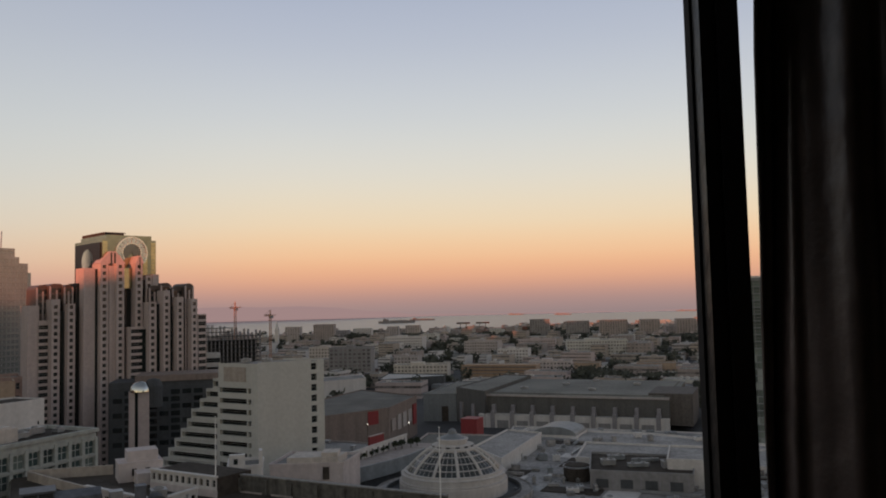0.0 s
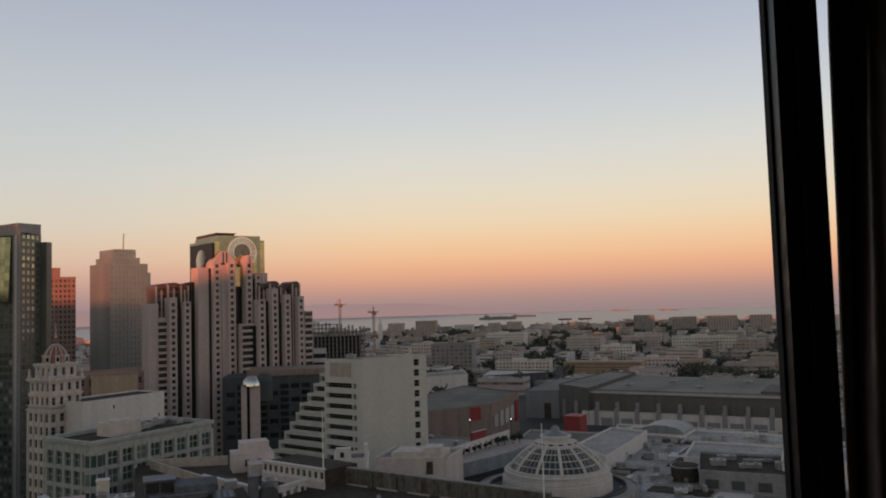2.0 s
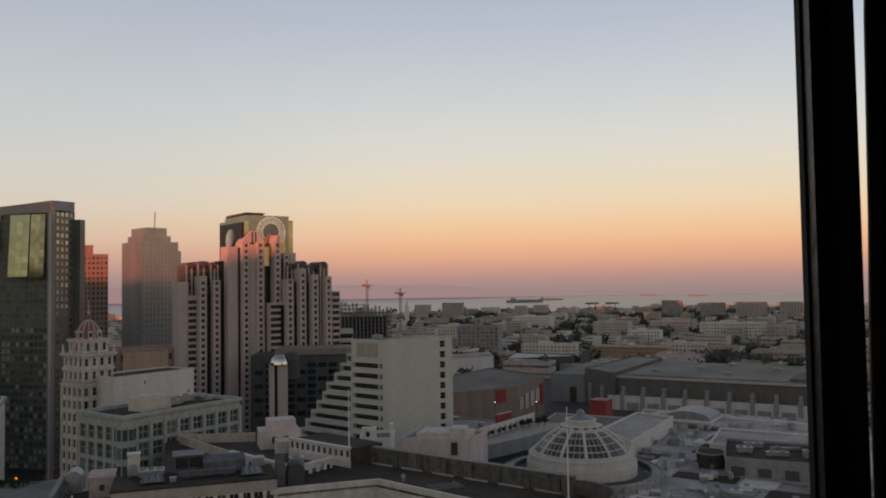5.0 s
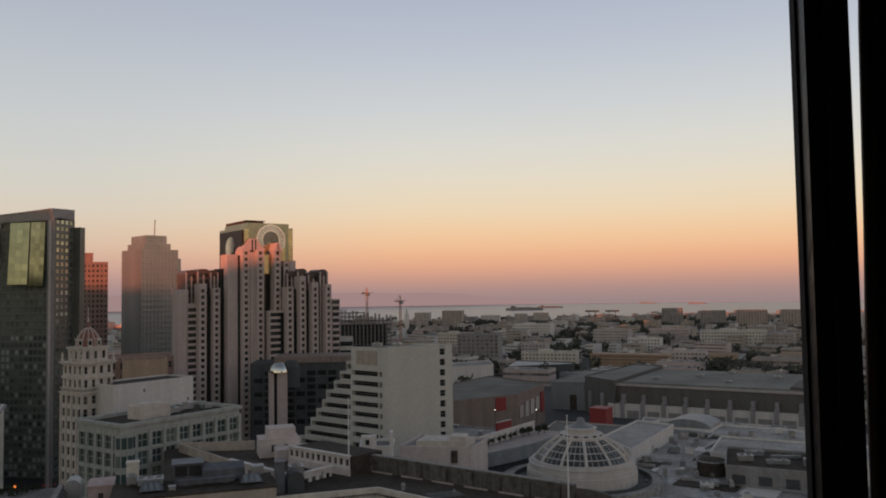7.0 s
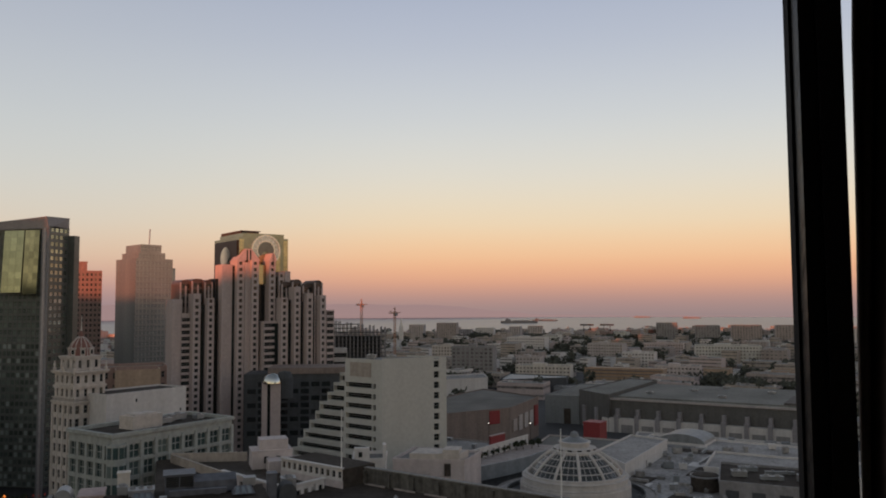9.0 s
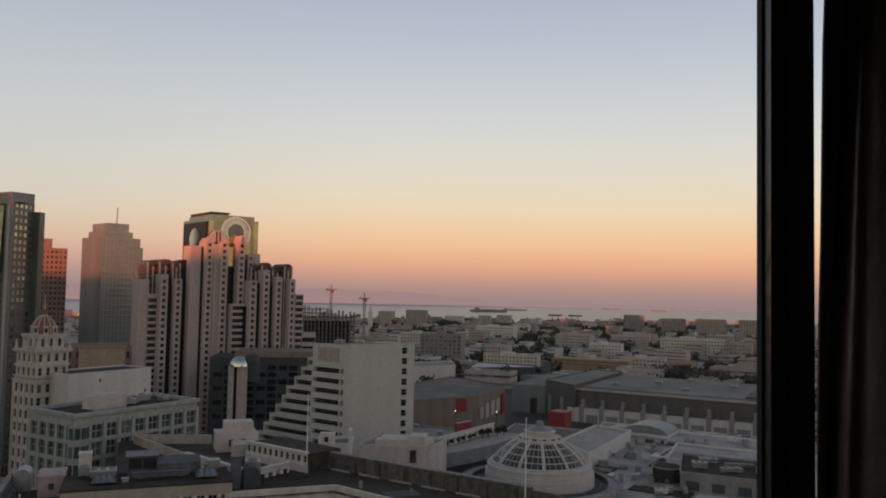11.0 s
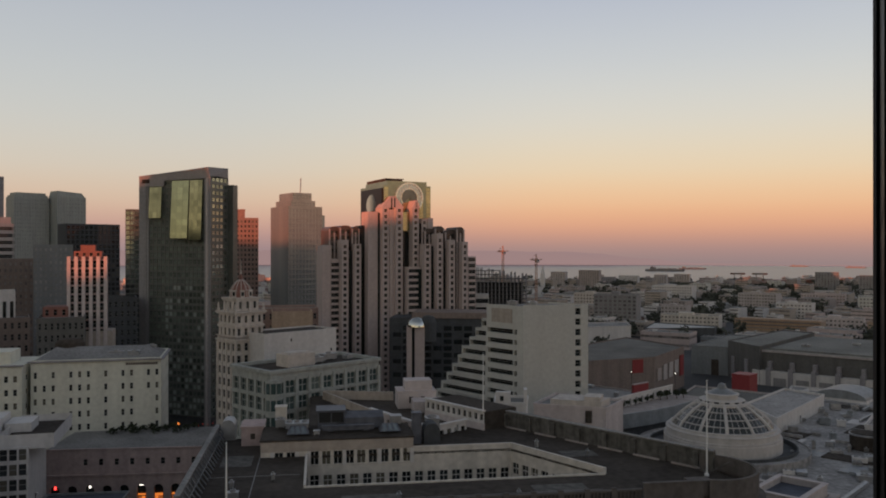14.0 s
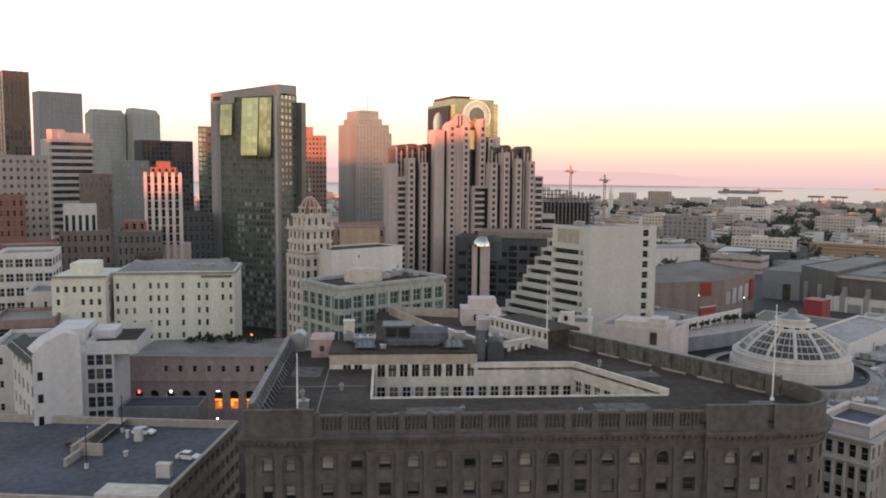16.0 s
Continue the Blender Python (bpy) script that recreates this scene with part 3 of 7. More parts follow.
for att in (MB().box(0, XL, -.7, -.2, AT, 55.3).box(-.1, XL + .1, -.8, -.1, 55.3, 55.5), MB().box(0, .5, -.2, 45, AT, 55.0),
            MB().box(XR, 72.6, -.7, -.2, AT, 55.3).box(XR - .1, 72.7, -.8, -.1, 55.3, 55.5),
            MB().lathe(RC, [(RR + .2, AT), (RR + .2, 55.4), (RR - .3, 55.4), (RR - .3, RZ)], 30, -112, 70)):
    part("attic_wall", att, M["brown_stone"], fl)
for p0_, p1_, zb in (((77.2, 2.6), (82.6, 10.4), 55.2), ((80.0, 9.2), (74.6, 11.6), 55.6), ((72.4, 4.2), (77.4, 13.4), 55.2)):
    part("pole_stay", MB().bar((78.4, 9.8, RZ + .4), (p1_[0], p1_[1], zb - .3), .06, 5), M["clay_dark"], fl)
part("plinth", MB().box(XL, XR, 0, .45, AT, AT + .5), M["brown_stone"], fl)
part("handrail", MB().box(XL, XR, -.05, .5, 54.2, 54.5), M["brown_stone"], fl)
part("backing_wall", MB().box(XL, XR, .3, .42, AT + .5, 54.2), M["brown_stone"], fl)

bl = MB().lathe((0, 0), [(.16, 0), (.2, .3), (.11, .9), (.19, 1.8)], 6).mesh("baluster", M["brown_stone"])
for k in range(96):
    ob = new("baluster", bl)
    ob.parent = fl
    ob.matrix_basis = pose(XL + .5 + k * .56, .12, AT + .5)
pe = MB().box(-.45, .45, -.12, .55, 0, 2.62).box(-.35, .35, -.05, .48, 2.62, 2.9).mesh("pedestal", M["brown_stone"])
for k in range(14):
    ob = new("pedestal", pe)
    ob.parent = fl
    ob.matrix_basis = pose(XL + .5 + k * XP * .985, -.05, AT)
part('corner_wall', MB().box(71, 74.4, .2, 2.2, 14, 55.2), M['brown_stone'], fl)
# pilasters between the windows
pl = MB().box(-.5, .5, -.35, .1, 14, 48.6).box(-.62, .62, -.45, .1, 48.6, 49.35).box(-.6, .6, -.42, .1, 14, 15).mesh("pilaster", M["brown_stone"])
for x, y in [(XL + XP * k, 0) for k in range(1, 14)] + [(.7, -.7), (4.55, -.7), (8.4, -.7), (64.6, -.7), (69.1, -.7), (73.4, -.7)]:
    ob = new("pilaster", pl)
    ob.parent = fl
    ob.matrix_basis = pose(x, y, 0)
# arched heads over the top row of windows
ah = MB()
n_a = 8
for k in range(n_a):
    t0, t1 = math.pi * k / n_a, math.pi * (k + 1) / n_a
    r0, r1 = .86, 1.2
    P = lambda r, t, y: (r * math.cos(t), y, r * math.sin(t))
    ah.poly([P(r0, t0, -.12), P(r1, t0, -.12), P(r1, t1, -.12), P(r0, t1, -.12)][::-1]).poly([P(r0, t0, -.12), P(r0, t1, -.12), P(r0, t1, .5), P(r0, t0, .5)])
    ah.poly([P(r1, t0, -.12), P(r1, t0, .1), P(r1, t1, .1), P(r1, t1, -.12)])
    for s in (1,):
        ah.poly([(math.cos(t0) * r0, .3, math.sin(t0) * r0), (math.cos(t1) * r0, .3, math.sin(t1) * r0), (math.cos(t1) * .88, .3, 1.05), (math.cos(t0) * .88, .3, 1.05)])
ahm = ah.mesh("window_arch", M["brown_stone"])
ch = (ZT - .95 - 14) / 9
zz = 14 + 8 * ch + ch * .48 * .62 + ch * .52 - .88
for x, y in [(XL + XP * (k + .5), 0) for k in range(14)] + [(3.02, -.7), (6.08, -.7), (67.57, -.7), (71.33, -.7)]:
    ob = new("window_arch", ahm)
    ob.parent = fl
    ob.matrix_basis = pose(x, y, zz)
# rear parapets, left edge railing wall
def wall_run(name, p, q, z0, z1, t, material, label=""):
    L = math.dist(p, q)
    return part(name, MB().obox(((p[0] + q[0]) / 2, (p[1] + q[1]) / 2), ((q[0] - p[0]) / L, (q[1] - p[1]) / L), L, t, z0, z1), material, fl, label)


wall_run("rear_parapet", (81, 12.4), (51, 56), RZ - 6, RZ + 3.0, .7, M["clay_dark"], "weathered brown rear parapet")
for k in range(9):
    s = (k + .5) / 9
    wall_run("parapet_rib", (81 - 30 * s - .5, 12.4 + 43.6 * s + .3), (81 - 30 * s + .1, 12.4 + 43.6 * s - .55), RZ, RZ + 2.6, 1.1, M["clay_dark"])
wall_run("coping", (81, 12.4), (51, 56), RZ + 3.0, RZ + 3.2, 1.0, M["roof_grey"])
for s_ in range(7):
    wall_run("roof_flashing", (79.4 - 29 * (s_ + .1) / 7, 12.9 + 42 * (s_ + .1) / 7), (79.4 - 29 * (s_ + .78) / 7, 12.9 + 42 * (s_ + .78) / 7), RZ + .02, RZ + .3, .3, M["clay"])
wall_run("side_parapet", (.4, 2), (.4, 46), RZ - 2, RZ + 2.6, .6, M["clay_dark"])
M["brace"] = mat("dull_galvanised_brace", (.16, .17, .18), rough=.6, vary=.3)
wall_run("side_rail", (.4, 2), (.4, 46), RZ + 2.6, RZ + 2.8, .8, M["roof_grey"])
for k in range(21):
    part("side_brace", MB().bar((.72, 3 + 2.08 * k, RZ + 2.7), (2.3, 3.9 + 2.08 * k, RZ + .02), .11, 4).bar((.74, 3 + 2.08 * k, RZ), (.74, 3 + 2.08 * k, RZ + 2.6), .12, 4), M["brace"], fl)
for y0 in (2.4, 12.9, 23.4, 33.9):
    part("brace_rail", MB().bar((1.5, y0, RZ + 1.36), (1.5, y0 + 10.4, RZ + 1.36), .08, 4), M["brace"], fl)
# round-backed stair head at the far left corner
sh = MB()
sh.box(1.0, 3.6, 45, 49, RZ, RZ + 2.4)
for k in range(8):
    t0, t1 = math.pi * k / 8, math.pi * (k + 1) / 8
    sh.poly([(2.3 + 1.3 * math.cos(t0), 45, RZ + 2.4 + 1.3 * math.sin(t0)), (2.3 + 1.3 * math.cos(t1), 45, RZ + 2.4 + 1.3 * math.sin(t1)),
             (2.3 + 1.3 * math.cos(t1), 49, RZ + 2.4 + 1.3 * math.sin(t1)), (2.3 + 1.3 * math.cos(t0), 49, RZ + 2.4 + 1.3 * math.sin(t0))])
sh.poly([(2.3 + 1.3 * math.cos(math.pi * k / 8), 45, RZ + 2.4 + 1.3 * math.sin(math.pi * k / 8)) for k in range(9)])
part("stair_head", sh, M["metal"], fl)
part("stair_house", MB().box(5.2, 9, 40, 46, RZ, RZ + 3.2).box(5, 9.2, 39.8, 46.2, RZ + 3.2, RZ + 3.5), M["pink_wall"], fl)
part("hatch", MB().box(6.8, 7.6, 39.94, 40, RZ + 1.2, RZ + 2.2), M["roof_dark"], fl)
part("chimney", MB().box(11, 13, 43, 45, RZ + 3, RZ + 6).box(10.9, 13.1, 42.9, 45.1, RZ + 6, RZ + 6.3), M["cream"], fl)
# plant on the penthouse roof
for x, y, w, d, h, f in ((15, 39, 4, 3, 1.0, 3), (24.0, 35.6, 9, .8, .9, 0), (12, 40, 1.6, 1.6, 1.4, 1), (32.8, 40.5, 2, 2, 1.4, 0), (18.5, 33, 1, 1, .7, 0)):
    roof_unit(fl, x, y, RZ + 3.15, w, d, h, M["plant_blue"] if w > 4 else None, f)
part("cooling_tower", MB().box(18.7, 23.4, 38.6, 43, RZ, RZ + 6.0).prism([(18.4, 38.3), (23.7, 38.3), (23.7, 43.3), (18.4, 43.3)], RZ + 6.0, RZ + 6.25), M["plant_blue"], fl, "blue-grey plant housing with black louvres")
for x in (18.95, 21.2):
    lo = part("louvre", MB().box(x, x + 2.0, 38.5, 38.6, RZ + 4.1, RZ + 5.8), M["black_metal"], fl, "black louvre opening")
    for k in range(5):
        part("slat", MB().box(x + .05, x + 1.95, 38.42, 38.5, RZ + 4.2 + k * .33, RZ + 4.27 + k * .33), M["dark_wall"], lo)
part("plant_housing", MB().box(23.4, 30.4, 37.5, 41.5, RZ + 3.1, RZ + 5.0).poly([(23.4, 37.5, RZ + 5.0), (30.4, 37.5, RZ + 5.0), (30.4, 39.5, RZ + 5.9), (23.4, 39.5, RZ + 5.9)]).poly([(23.4, 41.5, RZ + 5.0), (23.4, 39.5, RZ + 5.9), (30.4, 39.5, RZ + 5.9), (30.4, 41.5, RZ + 5.0)])
     .poly([(23.4, 41.5, RZ + 5), (23.4, 37.5, RZ + 5), (23.4, 39.5, RZ + 5.9)]).poly([(30.4, 37.5, RZ + 5), (30.4, 41.5, RZ + 5), (30.4, 39.5, RZ + 5.9)]), M["plant_blue"], fl)
for x in (13.4, 29.4):
    sk_ = part("skylight", MB().poly([(x, 33.6, RZ + 3.2), (x + 3.8, 33.6, RZ + 3.2), (x + 3.2, 35, RZ + 4.4), (x + .6, 35, RZ + 4.4)]).poly([(x + 3.8, 33.6, RZ + 3.2), (x + 3.8, 36.4, RZ + 3.2), (x + 3.2, 35, RZ + 4.4)])
               .poly([(x, 36.4, RZ + 3.2), (x, 33.6, RZ + 3.2), (x + .6, 35, RZ + 4.4)]).poly([(x + 3.8, 36.4, RZ + 3.2), (x, 36.4, RZ + 3.2), (x + .6, 35, RZ + 4.4), (x + 3.2, 35, RZ + 4.4)]), M["plant_blue"], fl, "blue-grey hipped skylight")
    for k in range(3):
        part("pane", MB().poly([(x + .45 + k * 1.05, 33.68, RZ + 3.32), (x + 1.3 + k * 1.05, 33.68, RZ + 3.32), (x + 1.2 + k * .85, 34.75, RZ + 4.25), (x + .75 + k * .85, 34.75, RZ + 4.25)]), M["glass_mid"], sk_)
part("ventilator", MB().box(35.6, 37.2, 37, 39, RZ, RZ + 5.4).box(35.5, 37.3, 36.9, 39.1, RZ + 5.4, RZ + 5.6), M["plant_blue"], fl)
rd = MB().box(37.6, 40.6, 36.6, 40, RZ, RZ + 2.2)
for k in range(8):
    t0, t1 = math.pi * k / 8, math.pi * (k + 1) / 8
    rd.poly([(39.1 + 1.5 * math.cos(t0), 36.6, RZ + 2.2 + 1.5 * math.sin(t0)), (39.1 + 1.5 * math.cos(t1), 36.6, RZ + 2.2 + 1.5 * math.sin(t1)), (39.1 + 1.5 * math.cos(t1), 40, RZ + 2.2 + 1.5 * math.sin(t1)), (39.1 + 1.5 * math.cos(t0), 40, RZ + 2.2 + 1.5 * math.sin(t0))])
rd.poly([(39.1 + 1.5 * math.cos(math.pi * k / 8), 36.6, RZ + 2.2 + 1.5 * math.sin(math.pi * k / 8)) for k in range(9)])
part("round_duct", rd, M["dark_wall"], fl, "dark round-headed duct housing")
for x, y, w, d, h in ((40, 43, 2.5, 2.5, 3.4), (43.5, 46.5, 4, 1.5, 1.2), (57, 31, .5, .5, 1.1), (64, 24, .4, .4, .9), (30, 5, .5, .5, .8), (47, 4, .4, .4, .7), (7, 8, 1.4, 1.1, 1.2), (6.2, 14, .6, .6, .9), (12, 17, .5, .5, 1)):
    roof_unit(fl, x, y, RZ, w, d, h)
# second court, rear wings with rows of windows, pale stair block
def wing(p, q, z0, z1, cols, material, fh=.55):
    L = math.dist(p, q)
    f = Facade(fl, material, "plain", 60, "rear_wing_wall")
    f.face(p, ((q[0] - p[0]) / L, (q[1] - p[1]) / L), L, z0, z1, cols=cols, rows=1, fw=.56, fh=fh, depth=.35)
    f.done()
    wall_run("wing_coping", p, q, z1, z1 + .3, .8, M["white"])


wing((41.1, 61.1), (50.6, 45.8), RZ + 1.3, RZ + 3.6, 11, M["white"])
wall_run("wing_base", (41.1, 61.1), (50.6, 45.8), RZ, RZ + 1.3, .3, M["pink_white"])
wing((29.3, 58.1), (38.1, 40.9), RZ - 1, RZ + 2.4, 10, M["pink_white"], .4)
wing((38.1, 40.9), (47.4, 47.3), RZ - 3, RZ + 1.8, 6, M["white"], .6)
part("rear_wing", MB().prism([(41.4, 61.2), (50.8, 46.2), (58, 50), (49, 66)], RZ, RZ + 3.5).prism([(29.6, 58.3), (38.2, 41.4), (40.2, 43), (32, 60)], RZ, RZ + 2.3), M["roof_dark"], fl)
wall_run("far_parapet", (30, 60), (20, 84), RZ, RZ + 1.8, .5, M["tan"])
wall_run("far_parapet", (20, 84), (36, 80), RZ, RZ + 2.0, .5, M["tan"])
part("stair_block", MB().box(36.1, 44.6, 69.5, 76, RZ, RZ + 3.6).box(37.8, 43.8, 70.4, 75, RZ + 3.6, RZ + 6.0).box(36, 44.7, 69.4, 76.1, RZ + 3.6, RZ + 3.85).box(39, 46.6, 64.5, 69.5, RZ, RZ + 2.4), M["pink_white"], fl, "pale pinkish stair block")
part("stair_window", MB().box(38.6, 39.5, 69.42, 69.5, RZ + 1.2, RZ + 2.6).box(41.2, 42.1, 69.42, 69.5, RZ + 1.2, RZ + 2.6), M["glass_dark"], fl)
def local(x, y):
    a = radians(AD)
    return AX + x * math.cos(a) - y * math.sin(a), AY + x * math.sin(a) + y * math.cos(a)


for (x, y), h in (((6.9, .9), 9.6), ((78.4, 9.8), 14.6), ((50.6, 46.8), 14.5)):
    flagpole(*local(x, y), RZ, h)
# ---- towers and buildings, nearest to farthest ----
def grid_building(name, x, y, deg, w, d, h, material, label, pane="plain", front=None, left=None, right=None, roof="roof_grey", par=1.0, cap=120, group="", z0=0.0):
    th = thing(name, x, y, 0, deg, label, "building", group)
    f = Facade(th, material, pane, cap)
    f.block(0, w, 0, d, z0, h, front=front, left=left, right=right, roof=False)
    f.done()
    part("roof", MB().box(.05, w - .05, .05, d - .05, h - .5, h - .05), M[roof], th)
    parapet(th, 0, w, 0, d, h, material, par)
    return th


# cream hotel with two wings
hx, hy = at(-46.33, 247)
hw = reach(hx, hy, 33, -38.5)
ho = grid_building("cream_hotel", hx, hy, 33, hw, 22, 57.2, M["cream_lit"], "cream rendered hotel with small dark windows and rooftop plant", "plain",
                   front=dict(cols=15, rows=13, fw=.34, fh=.46, depth=.3, top=1.8, bottom=8, skip=lambda i, j: i in (3, 7, 9, 12) or (i == 13 and j < 11) or (i == 1 and j % 3 == 0)), right=dict(cols=5, rows=12, fw=.3, fh=.42, depth=.25, top=1.8, bottom=8), par=.5, cap=130)
wl_ = Facade(ho, M["cream_lit"], "plain", 60, "wing_wall")
wl_.block(-15.5, -1.2, -4, 16, 0, 57.0, front=dict(cols=6, rows=13, fw=.42, fh=.46, depth=.3, top=1.8, bottom=8, margin=.6, skip=lambda i, j: i in (1, 2) and j < 12), right=dict(cols=2, rows=12, fw=.2, fh=.4, depth=.25, top=1.8, bottom=8))
wl_.block(-11.5, -5, 0, 10, 57.0, 60.3)
wl_.done()
part("pitched_roof", MB().poly([(.5, 3, 57.4), (hw - .5, 3, 57.4), (hw - 5, 12, 60), (4, 12, 60)]).poly([(4, 12, 60), (hw - 5, 12, 60), (hw - .5, 21, 57.4), (.5, 21, 57.4)])
     .poly([(hw - .5, 3, 57.4), (hw - .5, 21, 57.4), (hw - 5, 12, 60)]).poly([(.5, 21, 57.4), (.5, 3, 57.4), (4, 12, 60)]), M["roof_grey"], ho)
for e_b in (MB().box(-.7, hw + .7, -.7, 0, 57.1, 57.5), MB().box(hw, hw + .7, 0, 22, 57.1, 57.5), MB().box(-16.0, -.8, -4.6, -4, 56.8, 57.2)):
    part("eave", e_b, M["grey_stone"], ho, "grey overhanging eave")
part("roof_drum", MB().lathe((7, 15), [(4, 58), (4, 61), (3, 62), (0, 62.4)], 18), M["roof_dark"], ho)
part("sign_band", MB().box(hw - 9.5, hw - .8, -.06, -.004, 55.7, 56.5), M["tan"], ho)
for k in range(14):
    part("sign_bar", MB().box(hw - 9.2 + k * .6, hw - 8.85 + k * .6, -.1, -.062, 55.8, 56.4), M["roof_dark"], ho)
for x, y, w, d, h in ((hw - 8, 6, 3, 2, 1.6), (hw - 13, 8, 4, 2, 1.4), (hw - 4, 14, 2.5, 2, 2.2)):
    roof_unit(ho, x, y, 57.4, w, d, h)

# grey-green corner building with paired arched windows
gx, gy = -97.6, 160.7
gr = thing("corner_office_building", gx, gy, 0, 65, "grey-green stone corner office building with paired windows and a flat roof", "building")
gf = Facade(gr, M["green_grey"], "pair", 200)
gf.face((0, 0), (1, 0), 32.8, 8, 59.6, cols=9, rows=13, fw=.70, fh=.76, depth=.45, top=1.5)
gf.face((0, 16.4), (0, -1), 16.4, 8, 59.6, cols=5, rows=13, fw=.70, fh=.76, depth=.45, top=1.5)
# pairs of round arches in the heads of the top row
ph_ = MB()
for c0 in (-.25, .25):
    for q in range(8):
        t0, t1 = math.pi * q / 8, math.pi * (q + 1) / 8
        P2 = lambda t: (c0 + .215 * math.cos(t), -.1, .5 - .21 + .21 * math.sin(t))
        ph_.poly([P2(t0), P2(t1), (c0 + .25 * math.cos(t1), -.1, .5), (c0 + .25 * math.cos(t0), -.1, .5)])
phm = ph_.mesh("window_arch", M["green_grey"])
ptop = max(e[0][2] for e in gf.list)
for c_, deg_, w_, h_ in [e for e in gf.list if e[0][2] > ptop - .1]:
    ob = new("window_arch", phm)
    ob.parent = gr
    ob.matrix_basis = pose(*c_, 0, 0, deg_) @ Matrix.Diagonal((w_, 1, h_, 1))
for k in range(10):
    part("pier", MB().box(k * 3.644 - .4, k * 3.644 + .4, -.22, .05, 8, 58.4), M["green_grey"], gr)
cb_ = part("corner_bay", MB().lathe((1.2, .4), [(2.0, 8), (2.0, 58.1), (0, 58.1)], 18, -215, 35), M["green_grey"], gr, "rounded glazed corner bay")
for q_ in range(13):
    for a_ in (-168, -128, -90, -52, -12):
        c_, s_ = math.cos(radians(a_)), math.sin(radians(a_))
        part("bay_window", MB().obox((1.2 + 1.99 * c_, .4 + 1.99 * s_), (-s_, c_), 1.05, .12, 8.9 + 3.854 * q_, 11.3 + 3.854 * q_), M["glass_teal"], cb_)
for z in (8 + (51.6 - 1.5) / 13 * 12 - .15, 8 + (51.6 - 1.5) / 13 * 8 - .15):
    part("string_course", MB().box(-.3, 33, -.32, -.22, z, z + .35).box(-.32, -.22, -.22, 16.6, z, z + .35), M["green_grey"], gr)
gf.face((32.8, 0), (0, 1), 16.4, 8, 59.6)
gf.done()
part("lower_storeys", MB().box(.1, 32.7, .1, 16.3, 0, 8), M["green_grey"], gr)
part("roof", MB().box(.1, 32.7, .1, 16.3, 59.0, 59.55), M["roof_dark"], gr)
part("cornice", MB().box(-.5, 33.2, -.5, .5, 59.6, 60.4).box(-.5, .5, .5, 16.9, 59.6, 60.4).box(.5, 33.2, 15.9, 16.9, 59.6, 60.4).box(32.3, 33.2, .5, 15.9, 59.6, 60.4), M["green_grey"], gr)
part("roof_house", MB().box(9, 17, 6, 11, 59.55, 62.6).box(10, 16, 6.6, 10.4, 62.6, 62.9), M["white_terra"], gr)
for x, y, w, d, h in ((20, 9, 3, 2, 1.2), (25, 11, 4, 2, 1.5), (29, 8, 2, 2, 1)):
    roof_unit(gr, x, y, 59.55, w, d, h)

# white terracotta tower with cupola, plain annexe beside it
tx, ty = -127.5, 191.5
hu = thing("cupola_tower", tx, ty, 0, 65, "white terracotta office tower with a ribbed cupola and cornices", "building")
hf = Facade(hu, M["white_terra"], "plain", 150)
hf.block(0, 9.4, 0, 9.6, 0, 62.6, front=dict(cols=4, rows=17, fw=.5, fh=.62, depth=.35, bottom=6), left=dict(cols=4, rows=17, fw=.5, fh=.62, depth=.35, bottom=6))
hf.block(.3, 9.1, .3, 9.3, 63.4, 70.4, front=dict(cols=4, rows=2, fw=.42, fh=.55, depth=.4), left=dict(cols=4, rows=2, fw=.42, fh=.55, depth=.4))
hf.block(1.2, 8.2, 1.2, 8.4, 70.9, 74.2, front=dict(cols=3, rows=1, fw=.4, fh=.6, depth=.4), left=dict(cols=3, rows=1, fw=.4, fh=.6, depth=.4))
hf.done()
for z0, o in ((62.6, .7), (66.6, .35), (70.4, .8), (74.2, .4)):
    i = 1.2 if z0 > 74 else .3
    part("cornice", MB().box(i - o, 9.4 - i + o, i - o, 9.6 - i + o, z0, z0 + .45).box(i - o * .6, 9.4 - i + o * .6, i - o * .6, 9.6 - i + o * .6, z0 - .35, z0), M["white_terra"], hu)
cu = part("cupola", MB().lathe((4.7, 4.8), [(3.1, 74.6), (3.1, 75.2), (2.9, 76.4), (2.3, 77.8), (1.3, 79.0), (.5, 79.6), (.45, 80.6), (0, 81.6)], 24), M["brick"], hu, "rust-coloured ribbed cupola", smooth=True)
for k in range(12):
    a = 2 * math.pi * k / 12
    rib = MB()
    prof = [(3.15, 74.6), (2.95, 76.4), (2.35, 77.8), (1.35, 79.0), (.55, 79.6)]
    for (r0, z0), (r1, z1) in zip(prof, prof[1:]):
        rib.bar((4.7 + r0 * math.cos(a), 4.8 + r0 * math.sin(a), z0), (4.7 + r1 * math.cos(a), 4.8 + r1 * math.sin(a), z1), .12, 5)
    part("rib", rib, M["white_terra"], cu)
for a_ in range(8):
    c_, s_ = math.cos(math.pi * a_ / 4 - .4), math.sin(math.pi * a_ / 4 - .4)
    d_ = part("dormer", MB().obox((4.7 + 2.75 * c_, 4.8 + 2.75 * s_), (-s_, c_), 1.2, 1.0, 74.7, 76.5).obox((4.7 + 2.75 * c_, 4.8 + 2.75 * s_), (-s_, c_), 1.5, 1.2, 76.5, 76.75), M["white_terra"], hu)
    part("dormer_window", MB().obox((4.7 + 3.27 * c_, 4.8 + 3.27 * s_), (-s_, c_), .7, .1, 75.1, 76.2), M["glass_dark"], d_)
